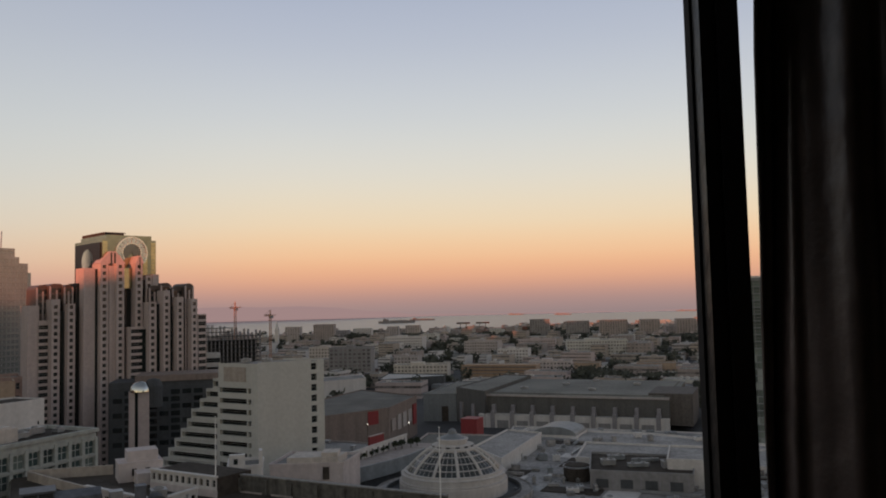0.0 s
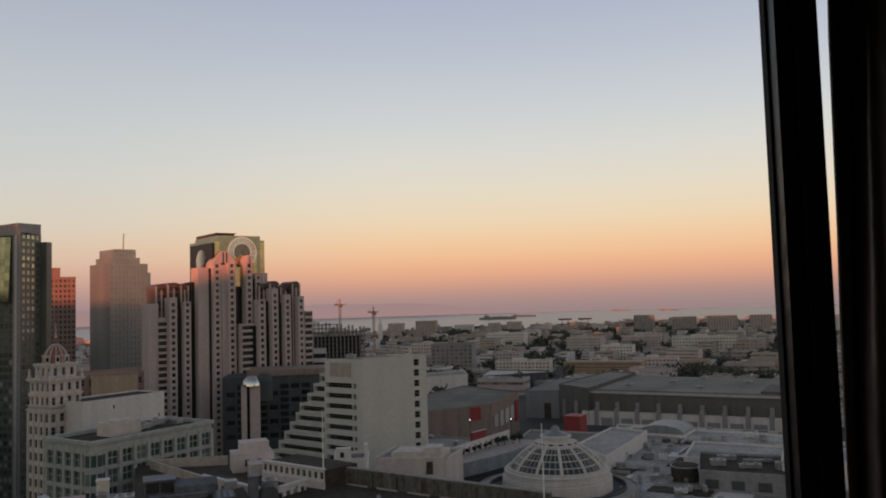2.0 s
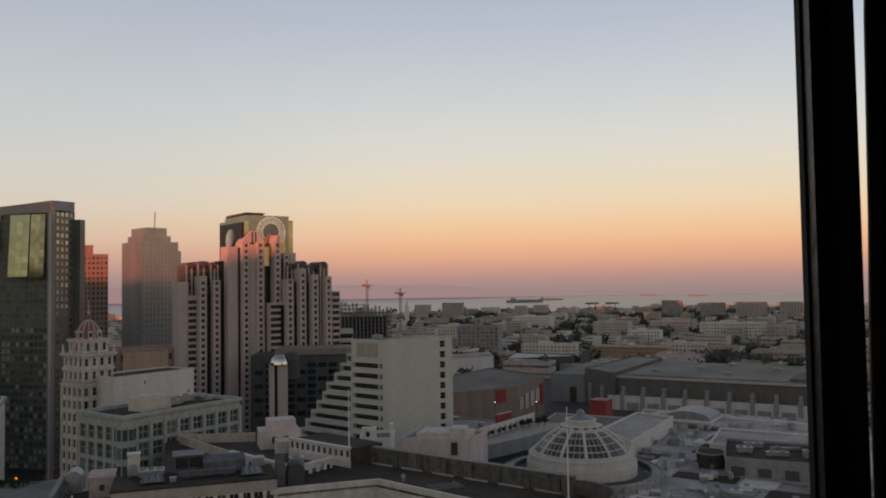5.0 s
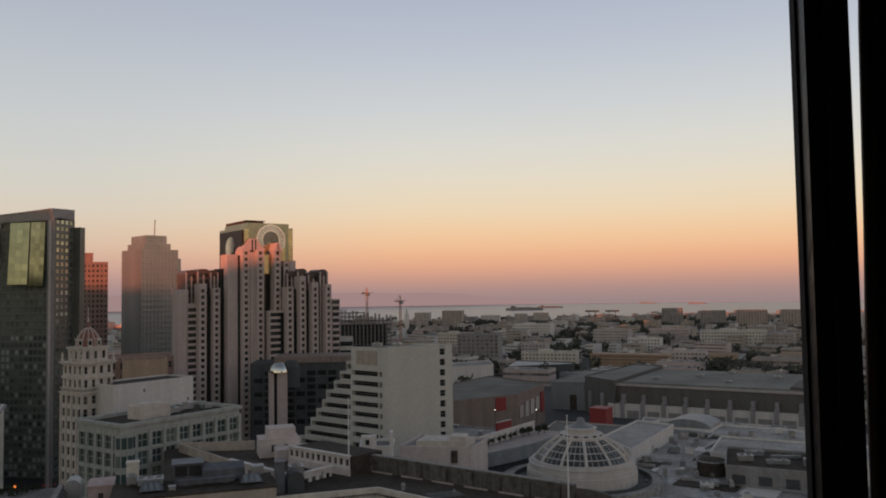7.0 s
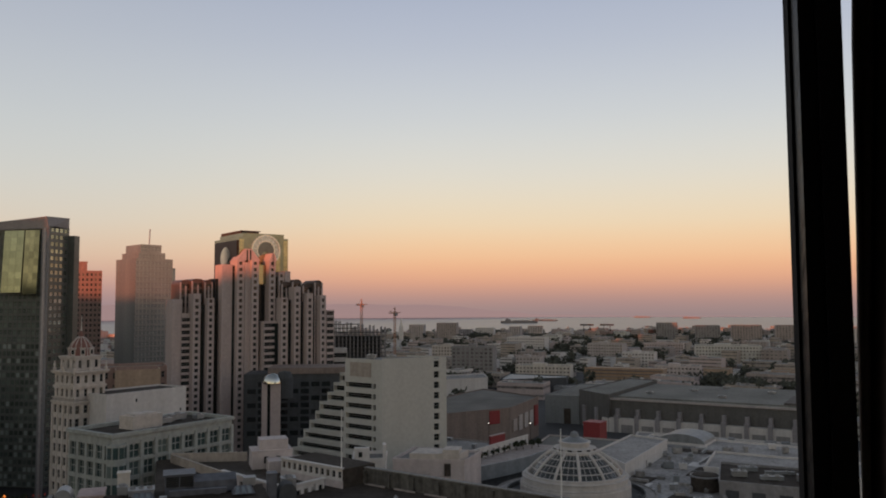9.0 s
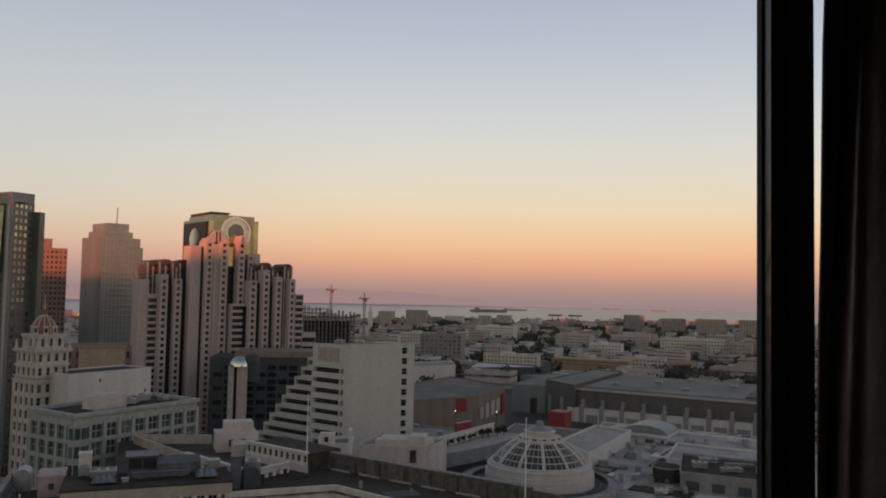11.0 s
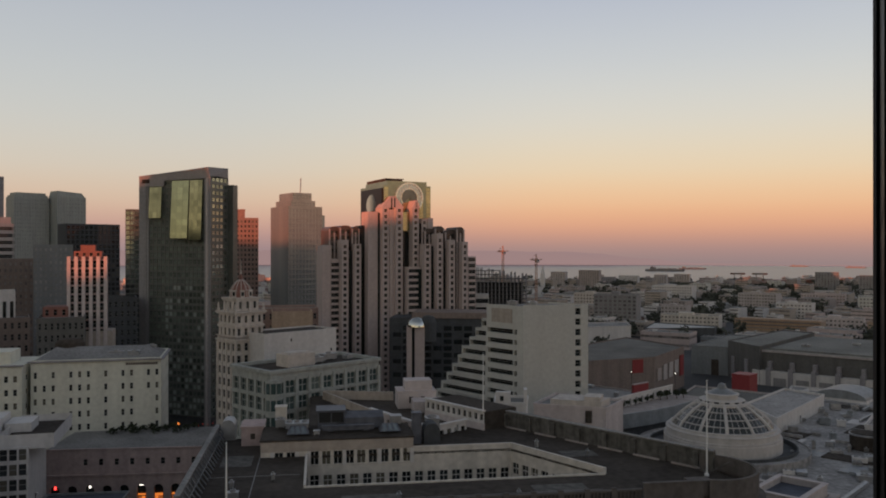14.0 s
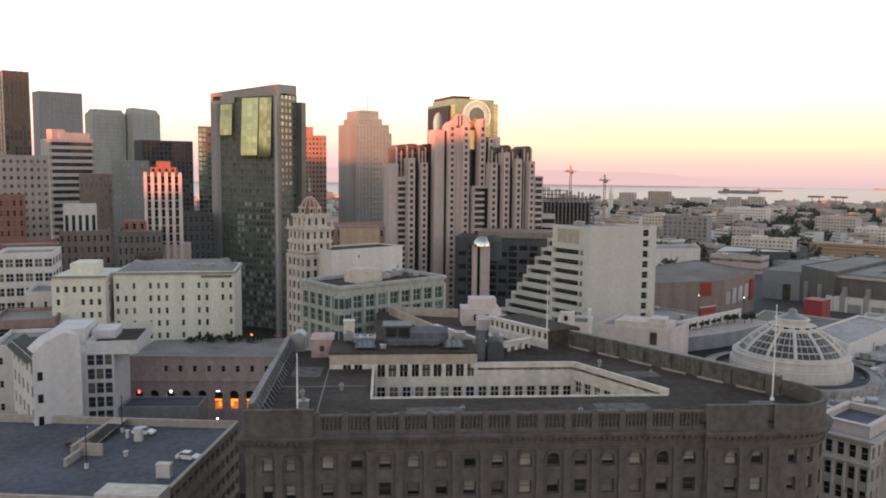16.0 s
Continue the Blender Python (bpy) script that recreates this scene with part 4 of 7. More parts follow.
for x_, y_ in ((.2, .2), (9.2, .2), (.2, 9.4), (9.2, 9.4), (4.7, .1), (.1, 4.8)):
    part("finial", MB().lathe((x_, y_), [(.45, 70.8), (.45, 71.5), (.2, 71.8), (.35, 72.3), (.1, 73.2), (0, 73.4)], 8), M["white_terra"], hu)
for q_ in range(15):
    part("baluster", MB().box(.2 + .62 * q_, .45 + .62 * q_, -.25, 0, 63.05, 63.9), M["white_terra"], hu)
    part("baluster", MB().box(-.25, 0, .2 + .62 * q_, .45 + .62 * q_, 63.05, 63.9), M["white_terra"], hu)
part("rail", MB().box(-.3, 9.7, -.3, .05, 63.9, 64.1).box(-.3, .05, .05, 9.8, 63.9, 64.1), M["white_terra"], hu)
part("finial", MB().lathe((4.7, 4.8), [(.3, 81.2), (.12, 82.4), (.08, 85.2), (0, 85.4)], 8), M["white_terra"], hu)
for x_ in (0, 2.35, 4.7, 7.05, 9.4):
    part("pilaster", MB().box(x_ - .3, x_ + .3, -.18, .02, 6, 62.2), M["white_terra"], hu)
    part("pilaster", MB().box(-.18, .02, x_ * 1.02 - .3, x_ * 1.02 + .3, 6, 62.2), M["white_terra"], hu)
ax_, ay_ = at(-31.7, 226)
an = grid_building("white_annexe", ax_, ay_, 65, reach(ax_, ay_, 65, -26.75), 12, 64.6, M["white"], "plain white blank-walled annexe building", "dark",
                   front=dict(cols=7, rows=3, fw=.14, fh=.22, depth=.2, bottom=53, skip=lambda i, j: (i * 2 + j * 3) % 5 != 0), roof="roof_dark", par=.4)

# stepped pale concrete building with ribbon windows
wx, wy = -62.5, 260.6
wb = thing("stepped_concrete_building", wx, wy, 0, 0, "pale concrete building with a blank wall and stepped ribbon-window terraces", "building")
wf = Facade(wb, M["concrete"], "dark", 120)
d30, d150 = (math.cos(radians(30)), math.sin(radians(30))), (math.cos(radians(150)), math.sin(radians(150)))
WR, WLN = 22.3, 17.5
wf.face((0, 0), d30, WR - 4.2, 10, 69.8)
p1 = (d30[0] * (WR - 4.2), d30[1] * (WR - 4.2))
wf.face(p1, d30, 2.0, 10, 69.2, cols=1, rows=17, fw=.96, fh=.62, depth=.8)
p2 = (d30[0] * (WR - 2.2), d30[1] * (WR - 2.2))
wf.face(p2, d30, 2.6, 10, 69.8)
lp = lambda s: (d150[0] * s, d150[1] * s)
und = (-d150[0], -d150[1])
wf.face(lp(WLN), und, WLN - 4.4, 10, 62.3, cols=1, rows=15, fw=.93, fh=.48, depth=1.2)
wf.face(lp(WLN), und, WLN - 4.4, 62.3, 69.4)
wf.face(lp(4.4), und, 1.6, 10, 62.3, cols=1, rows=15, fw=.8, fh=.48, depth=1.0)
wf.face(lp(4.4), und, 1.6, 62.3, 69.4)
wf.face(lp(2.8), und, 2.8, 10, 69.4)
for k in range(9):
    zt = 64.3 - 3.49 * k
    s0, s1 = WLN + 2.6 + 3.1 * k, WLN
    if k == 3:
        s0 += 1
    wf.face(lp(s0), und, s0 - s1 - .05, zt - 3.49, zt, cols=1, rows=1, fw=.92, fh=.5, depth=1.4, sill=.45)
wf.done("pale streaked concrete wall")
for k in range(9):
    zt = 64.3 - 3.49 * k
    s0 = WLN + 2.6 + 3.1 * k
    a, b2 = lp(s0), lp(WLN)
    n_ = (d30[0] * 14, d30[1] * 14)
    outline = [b2, (b2[0] + n_[0], b2[1] + n_[1]), (a[0] + n_[0], a[1] + n_[1]), a][::-1]
    part("terrace", MB().prism(outline, zt - .35, zt), M["concrete"], wb)
bb = lp(WLN)
cc = (d30[0] * (WR + .4), d30[1] * (WR + .4))
part("roof", MB().prism([(0.1, .1), (cc[0], cc[1] + .1), (cc[0] + bb[0], cc[1] + bb[1]), (bb[0] + .2, bb[1])], 68.6, 69.2), M["roof_grey"], wb)
part("side_wall", MB().prism([cc, (cc[0] + bb[0], cc[1] + bb[1]), (cc[0] + bb[0] - .4, cc[1] + bb[1]), (cc[0] - .4, cc[1])], 10, 69.8), M["concrete"], wb)
part("lower_storeys", MB().prism([(0, 0), cc, (cc[0] + bb[0], cc[1] + bb[1]), lp(44)], 0, 10), M["concrete"], wb)
part("tan_panel", MB().prism([(lp(15)[0] - .05, lp(15)[1] - .09), (lp(5)[0] - .05, lp(5)[1] - .09), (lp(5)[0], lp(5)[1] - .01), (lp(15)[0], lp(15)[1] - .01)], 63.4, 68.2), M["tan"], wb, "faded tan wall panel")
for s, o in ((5, 7), (9, 10), (13, 6)):
    p = lp(s)
    roof_unit(wb, p[0] + d30[0] * o, p[1] + d30[1] * o, 69.2, 3, 2.4, 1.2)

# dark glass tower with a pale stone frame
M["tower_mirror"] = mat("green_gold_mirror_glass", (.27, .305, .225), rough=.07, metal=.92, vary=.10, stain=.12, bump=.06, grain=.35, rnd=.16)
M["tower_side_glass"] = mat("green_side_glass", (.30, .36, .32), rough=.08, metal=.85, vary=.12, bump=.04, grain=.35, rnd=.4)
M["tower_spandrel"] = mat("dull_green_spandrel", (.105, .112, .10), rough=.3, spec=.5, vary=.2, bump=0)
M["tower_lintel"] = mat("mauve_grey_granite", (.30, .275, .265), rough=.6, streak=.3, vary=.1)
# darker mirror copy: the weaker reflection of some bays is put into its tint
M["tower_dim"] = mat("brown_green_mirror_glass", (.21, .225, .165), rough=.09, metal=.9, vary=.2, stain=.15, bump=.06, grain=.35, rnd=.3)
PANE["side"] = pane_mesh("window_side", [M["tower_side_glass"], M["tower_spandrel"]], 1)
tw, tdp = 42.4, 14.7
t1 = thing("dark_glass_tower", -278.6, 333.4, 0, 0, "dark green glass tower framed in grey stone", "building")
tf = Facade(t1, M["tower_spandrel"], "tower", 300, "curtain_wall")
tf.face((5.6, .4), (1, 0), 9.6, 6, 119.9, cols=4, rows=35, fw=.78, fh=.62, depth=.2)
tf.face((15.2, .4), (1, 0), 23.6, 6, 122.8, cols=10, rows=36, fw=.78, fh=.62, depth=.2)
tf.done("dark green curtain wall")
tg = Facade(t1, M["tower_spandrel"], "side", 200, "side_wall")
tg.face((tw, .2), (0, 1), tdp, 6, 124.4, cols=4, rows=36, fw=.74, fh=.52, depth=.2, margin=.8)
tg.done("green glazed side wall")
part("stone_pier", MB().box(0, 4.4, -.3, 6, 0, 120), M["ash"], t1, "grey stone corner pier")
part("pier_return", MB().box(4.4, 5.6, 0, 3, 0, 119.9), M["ash"], t1)
part("stone_pier", MB().box(40.0, 41.2, -.75, 3, 0, 123.2), M["mauve"], t1, "slim pale stone pier")
part("pier_return", MB().box(38.8, 40.0, -.2, 3, 0, 123), M["ash"], t1)
part("pier_return", MB().box(41.2, tw, -.2, .2, 0, 123.2), M["ash"], t1)
cr = MB()
cr.v += [(0, -.3, 120), (tw, -.3, 123.2), (tw, tdp, 124.4), (0, tdp, 120), (0, -.3, 125), (tw * .6, -.3, 127.0), (tw * .97, -.3, 128.4), (tw, tdp, 128.9), (0, tdp, 125), (15.2, -.3, 119.9), (15.2, -.3, 122.8)]
cr.f += [(0, 9, 10, 1, 6, 5, 4), (1, 2, 7, 6), (2, 3, 8, 7), (3, 0, 4, 8), (4, 5, 6, 7, 8), (3, 2, 1, 0)]
cr.m += [0] * 6
part("crown", cr, M["tower_lintel"], t1, "sloping mauve-grey stone crown")
part("crown_slot", MB().box(1.8, 6.4, -.42, -.31, 121.6, 123.6), M["roof_dark"], t1, "dark louvred slot")
part("crown_cap", MB().bar((0, -.4, 125.1), (tw * .6, -.4, 127.1), .22, 4).bar((tw * .6, -.4, 127.1), (tw * .97, -.4, 128.5), .22, 4).bar((tw * .97, -.4, 128.5), (tw, tdp, 129), .22, 4), M["mauve"], t1)


def glass_bay(x0, x1, z0, z1, cols, rows, lean=.062, y=-.15, gap=(), glass="tower_mirror"):
    """Bay of mirror panes in a thin frame, leaned back to reflect the sky; panes named in gap stay out."""
    o = part("glass_bay", MB().poly([(x0, y - .25, z0), (x1, y - .25, z0), (x1, y + (z1 - z0) * lean - .25, z1), (x0, y + (z1 - z0) * lean - .25, z1)])
             .poly([(x0, y + 2, z0), (x1, y + 2, z0), (x1, y - .25, z0), (x0, y - .25, z0)]), M["tower_dim"], t1, "mirror-glass bay with a lean added to reflect the sky")
    for j in range(rows):
        for i in range(cols):
            if (i, j) in gap:
                continue
            a0, a1 = x0 + (x1 - x0) * (i + .03) / cols, x0 + (x1 - x0) * (i + .97) / cols
            b0, b1 = z0 + (z1 - z0) * (j + .03) / rows, z0 + (z1 - z0) * (j + .97) / rows
            yy = lambda z: y + (z - z0) * lean - .3
            part("pane", MB().poly([(a0, yy(b0), b0), (a1, yy(b0), b0), (a1, yy(b1), b1), (a0, yy(b1), b1)]), M[glass], o)


glass_bay(6.8, 14.2, 104, 119.6, 3, 5, y=-1.4, gap=((0, 0), (2, 0)), glass="tower_dim")
glass_bay(20.3, 30.4, 93.8, 122.4, 3, 9, y=-2.2)
glass_bay(30.9, 38.2, 93.0, 122.4, 3, 9, lean=.05, y=-1.9, glass="tower_dim")
part("rear_block", MB().box(.5, tw - .5, 1.6, tdp - .2, 0, 120), M["dark_wall"], t1)
part("rear_wall", MB().box(tw - 5, tw + 2.9, tdp, tdp + 4, 0, 120.9), M["tower_spandrel"], t1)

# stepped pink-beige hotel tower with arched crown windows
M["fan_glass"] = mat("fan_window_glass", (.42, .48, .50), rough=.12, metal=.9, vary=.1, bump=.03, grain=.5)
M["fan_ring"] = mat("pale_metal_ring", (.72, .72, .62), rough=.25, metal=.85, vary=.08)
M["fan_dark"] = mat("fan_core_glass", (.12, .14, .15), rough=.1, metal=.8, vary=.15, bump=.03, grain=.5)
M["gold_panel"] = mat("gold_mirror_panels", (.44, .42, .26), rough=.14, metal=.9, vary=.16, bump=.05, grain=.4)
M["crown_panel"] = mat("crown_wall_panels", (.27, .285, .21), rough=.22, metal=.9, vary=.15, bump=.04, grain=.4)
mcx, mcy = at(-23.41, 388)
MD = 46.0
ma = thing("crown_hotel_tower", mcx, mcy, 0, MD, "pink-beige stepped hotel tower with dark glass strips and arched mirror-glass crown", "building")
e_, g_ = (.921, -.390), (.390, .921)
n_win = [0]


def shaft(px0, px1, zt, style, fwd=0.0, depth=9.0, z0=10.0):
    """One upright shaft of the facade, placed along the stepped front; 0.273 m a step."""
    s = (px0 - 795) * .273
    w = (px1 - px0) * .273 / .921 * (.88 if style == "win1" else 1.02)
    x, y = s * e_[0] - fwd * g_[0], s * e_[1] - fwd * g_[1]
    if style == "dark":
        part("glass_strip", MB().box(x, x + w, y, y + depth, z0, zt), M["glass_dark"], ma, "dark glass strip between the shafts")
        return x, y, w
    rows = max(1, round((zt - 1 - z0) / 2.9))
    kw = dict(win1=dict(cols=1, fw=.5, fh=.52), win2=dict(cols=2, fw=.5, fh=.48), bands=dict(cols=1, fw=.97, fh=.58), pier=dict()).get(style)
    if style != "pier":
        kw = dict(kw, rows=rows, depth=.5, top=zt - 1 - z0 - 2.9 * rows + 1 if zt - z0 - 2.9 * rows > 0 else 0)
    mf = Facade(ma, M["pinkish"], "dark", 22 if n_win[0] < 300 else 0, "shaft")
    mf.face((x, y), (1, 0), w, z0, zt, **kw)
    mf.face((x, y + depth), (0, -1), depth, z0, zt)
    mf.face((x + w, y), (0, 1), depth, z0, zt)
    mf.wall.poly([(x, y, zt), (x + w, y, zt), (x + w, y + depth, zt), (x, y + depth, zt)])
    n_win[0] += min(22, len(mf.list))
    mf.done()
    return x, y, w


for a in ((688, 703, 90.5, "pier", 1), (703, 722, 84, "bands", 0), (722, 735, 93, "win1", 2), (735, 745, 88, "dark", -1), (745, 757, 91, "win1", 2.2), (757, 768, 100, "dark", -1.5),
          (768, 784, 106.5, "pier", 2.4), (784, 793, 106, "dark", .5), (793, 806, 108.5, "win1", 3), (806, 817, 107.5, "pier", 2.2), (817, 830, 108.5, "win1", 3.4), (830, 846, 97, "dark", -1.2),
          (846, 858, 108.5, "win1", 2.4), (858, 862, 101, "dark", 0), (862, 873, 103, "win1", .8), (873, 882, 103.5, "pier", .3),
          (838, 866, 80, "bands", 5), (866, 879, 91, "win1", 6), (879, 888, 90, "dark", 3), (888, 900, 96, "win1", 6.5), (900, 909, 89, "dark", 3.4), (909, 921, 93, "win1", 6.8),
          (921, 932, 92, "dark", 3.6), (932, 943, 92, "win1", 7), (943, 956, 85, "bands", 6)):
    shaft(*a)
# gabled heads on the main shafts
for p0_, p1_, z_, f_, hgt in ((792, 831, 108.5, 3.2, 5.4), (846, 859, 108.5, 2.4, 3.4)):
    s = (p0_ - 795) * .273
    w = (p1_ - p0_) * .273 / .921
    x, y = s * e_[0] - f_ * g_[0], s * e_[1] - f_ * g_[1]
    g = MB()
    prof_ = [(x, z_), (x + w, z_), (x + w * .62, z_ + hgt), (x + w * .38, z_ + hgt)]
    g.v += [(px2, y, pz) for px2, pz in prof_] + [(px2, y + 8, pz) for px2, pz in prof_]
    g.f += [(0, 1, 2, 3), (7, 6, 5, 4), (1, 5, 6, 2), (2, 6, 7, 3), (3, 7, 4, 0), (4, 5, 1, 0)]
    g.m += [0] * 6
    gb_ = part("gable", g, M["pinkish"], ma)
    part("gable_slot", MB().box(x + w * .40, x + w * .46, y - .06, y + .1, z_ - 3, z_ + hgt - .6).box(x + w * .54, x + w * .60, y - .06, y + .1, z_ - 3, z_ + hgt - .6), M["glass_dark"], gb_)
# side blocks with rounded heads
def barrel(x0, x1, y0, y1, z0, z1, r, material, name):
    o = MB()
    prof = [(x0, z0), (x1, z0), (x1, z1 - r)] + [(x1 - r + r * math.cos(t), z1 - r + r * math.sin(t)) for t in np.linspace(.2, math.pi / 2, 6)] + \
           [(x0 + r + r * math.cos(t), z1 - r + r * math.sin(t)) for t in np.linspace(math.pi / 2, math.pi - .2, 6)] + [(x0, z1 - r)]
    k = len(prof)
    i = len(o.v)
    o.v += [(px, y0, pz) for px, pz in prof] + [(px, y1, pz) for px, pz in prof]
    o.f.append(tuple(i + q for q in range(k)))
    o.f.append(tuple(i + k + q for q in reversed(range(k))))
    for q in range(k):
        q2 = (q + 1) % k
        o.f.append((i + q2, i + q, i + k + q, i + k + q2))
    o.m += [0] * (k + 2)
    bk_ = part(name, o, M["brown_dark"], ma)
    for e0 in (x0 + .02, (x0 + x1) / 2 - .35, x1 - .72):
        part("stone_rib", MB().box(e0, e0 + .7, y0 - .3, y0 + .05, z0, z1 - (1.2 if e0 != (x0 + x1) / 2 - .35 else 3.0)), material, bk_)
    for zz_ in (z1 - 3.9, z1 - 6.8, z1 - 9.7, z1 - 12.6):
        for fx2 in (.3, .7):
            part("block_window", MB().box(x0 + (x1 - x0) * fx2 - .85, x0 + (x1 - x0) * fx2 + .85, y0 - .05, y0 + .1, zz_, zz_ + 1.9), M["glass_dark"], ma)


xl = lambda px, f=0.0: ((px - 795) * .273 * e_[0] - f * g_[0], (px - 795) * .273 * e_[1] - f * g_[1])
for p0_, p1_, z_, f_ in ((698, 717, 99.5, -3), (717, 738, 100, -2.4), (738, 752, 99.5, -2)):
    x, y = xl(p0_, f_)
    barrel(x, x + (p1_ - p0_) * .273 / .921, y, y + 12, 40, z_, 2.2, M["pinkish"], "side_block")
for p0_, p1_, z_, f_ in ((866, 884, 98.5, 2), (884, 902, 99.6, 2.4), (902, 922, 97.8, 2.8), (922, 937, 99.2, 3.4)):
    x, y = xl(p0_, f_)
    barrel(x, x + (p1_ - p0_) * .273 / .921, y, y + 12, 40, z_, 2.2, M["pinkish"], "side_block")
# crown with its two fan windows
CW, CD = 25.0, 31.0
crn = part("crown", MB().box(0, CW, 0, CD, 96, 119.6).box(2, CW - 2, .4, CD - 2, 119.6, 121.6), M["crown_panel"], ma)
sp = MB()
arc_ = np.linspace(-.75, math.pi + .75, 33)
for t0, t1 in zip(arc_, arc_[1:]):
    P = lambda r, t, y: (13.2 + r * math.cos(t), y, 113.6 + r * math.sin(t))
    for r0, r1, yy, mi in ((6.7, 7.5, -.9, 0), (4.7, 6.7, -.5, 1), (4.1, 4.7, -.8, 0), (0, 4.1, -.55, 2)):
        sp.poly([P(r0, t0, yy), P(r1, t0, yy), P(r1, t1, yy), P(r0, t1, yy)][::-1], mi)
        if mi == 0:
            sp.poly([P(r1, t0, yy), P(r1, t0, .1), P(r1, t1, .1), P(r1, t1, yy)][::-1], mi).poly([P(r0, t0, yy), P(r0, t1, yy), P(r0, t1, .1), P(r0, t0, .1)][::-1], mi)
part("fan_window", sp, [M["fan_ring"], M["fan_glass"], M["fan_dark"]], ma, "large half-round fan window of mirror glass")
for k in range(13):
    t = -.6 + (math.pi + 1.2) * k / 12
    part("fan_bar", MB().bar((13.2 + 4.6 * math.cos(t), -.6, 113.6 + 4.6 * math.sin(t)), (13.2 + 6.8 * math.cos(t), -.6, 113.6 + 6.8 * math.sin(t)), .09, 5), M["green_grey"], ma)
gp = MB()
for i in range(7):
    for j in range(12):
        gp.box(5.6 + i * 2.18, 7.7 + i * 2.18, -.28, .1, 96 + j * 1.27, 97.2 + j * 1.27)
part("gold_panel", gp, M["gold_panel"], ma, "gold mirror panels below the fan window")
for z in np.arange(98, 118, 1.6):
    for x0 in (.1, 22.6):
        part("gold_strip", MB().box(x0, x0 + 2.2, -.14, .05, z, z + 1.35), M["gold_panel"], ma)
part("gold_tongue", MB().box(7.9, 11.6, -4.2, -.3, 97.4, 106.4), M["gold_panel"], ma, "narrow gold glass bay")
lf = MB()
lf.box(-.5, .02, 1.5, CD - 1.5, 96, 118.2)
part("side_wall", lf, M["black_metal"], ma, "black polished side of the crown")
el = MB()
el.poly([(-.62, 15 + 6.4 * math.cos(t), 110.0 + 5.6 * math.sin(t)) for t in np.linspace(0, 2 * math.pi, 28, endpoint=False)][::-1])
el.poly([(-.62, 9.5, 104), (-.62, 20, 104), (-.62, 9.2, 111)])
part("side_fan_window", el, M["mirror"], ma, "half-round mirror window on the side of the crown")
part("crown_rail", MB().box(2.2, 2.6, 3, 28, 121.6, 123.0).box(2.2, 12, 3, 3.3, 122.6, 123.0).box(2.2, 12, 5, 5.3, 121.6, 122.8), M["roof_dark"], ma)
part("shaft_core", MB().box(-2, 20, 3, 24, 0, 100).prism([xl(684, -2.5), xl(780, -2.5), xl(780, -14), xl(684, -14)], 0, 84).prism([xl(850, 3), xl(950, 3), xl(950, -9), xl(850, -9)], 0, 79), M["glass_dark"], ma)

# blue-grey tower with notched top and mast
qx, qy = at(-30.08, 545)
t2 = grid_building("notched_grey_tower", qx, qy, 55, abs(reach(qx, qy, 55, -27.75)), abs(reach(qx, qy, 145, -31.3)), 116.5, M["glass_tower"], "blue-grey glass and stone tower with notched top and mast", "mid",
                   front=dict(cols=10, rows=34, fw=.95, fh=.56, depth=.06), cap=200)
tw2, td2 = abs(reach(qx, qy, 55, -27.75)), abs(reach(qx, qy, 145, -31.3))
tp = Facade(t2, M["glass_tower"], "mid", 60, "upper_wall")
tp.block(3, tw2 - 4, 2.5, td2 - 2, 116.5, 121.5, front=dict(cols=8, rows=1, fw=.8, fh=.5, depth=.15))
tp.block(5, tw2 - 6, 4, td2 - 3, 121.5, 126.8, front=dict(cols=6, rows=1, fw=.85, fh=.5, depth=.15))
tp.done()
part("mast", MB().bar((tw2 * .62, td2 * .5, 126), (tw2 * .64, td2 * .5, 138), .35, 6), M["metal"], t2)
part("side_notch", MB().box(tw2, tw2 + 4, 4, td2, 0, 112), M["glass_tower"], t2)

# ruddy stone tower behind
rx, ry = at(-33.9, 600)
rt = grid_building("ruddy_stone_tower", rx, ry, 33, 18.5, 16, 110.5, M["rust"], "ruddy stone tower with close window rows", "plain",
                   front=dict(cols=7, rows=32, fw=.5, fh=.5, depth=.4), right=dict(cols=5, rows=32, fw=.5, fh=.5, depth=.4), cap=110)
part("roof_house", MB().box(-1, 9, 3, 12, 110.5, 117.2).box(-1.2, 9.2, 2.8, 12.2, 117.2, 117.8), M["rust"], rt)

# slim setback tower, white ribs
kx, ky = at(-44.15, 348)
pk = thing("ribbed_setback_tower", kx, ky, 0, 36, "slim pale stone tower with tall white ribs and setback top", "building")
pf2 = Facade(pk, M["pink_wall"], "dark", 140)
pf2.block(0, 13.4, 0, 8, 30, 84.2, front=dict(cols=5, rows=16, fw=.6, fh=.8, depth=.6), left=dict(cols=3, rows=16, fw=.4, fh=.6, depth=.5))
pf2.done()
pf2 = Facade(pk, M["brick"], "dark", 20, "upper_wall")
pf2.block(1.6, 11.8, 1.2, 7, 84.2, 87.6, front=dict(cols=4, rows=1, fw=.4, fh=.6, depth=.4))
pf2.block(-9, 0, -2, 9, 0, 66, front=dict(cols=3, rows=8, fw=.4, fh=.5, depth=.4, bottom=30))
pf2.block(4, 9.4, 2, 6, 87.6, 90)
pf2.done()
part("lower_block", MB().box(-2, 16, -.6, 12, 0, 56), M["tan"], pk)
for k in range(6):
    part("rib", MB().box(k * 2.68 - .65, k * 2.68 + .65, -.8, .3, 40, 85.5), M["pink_white"], pk)

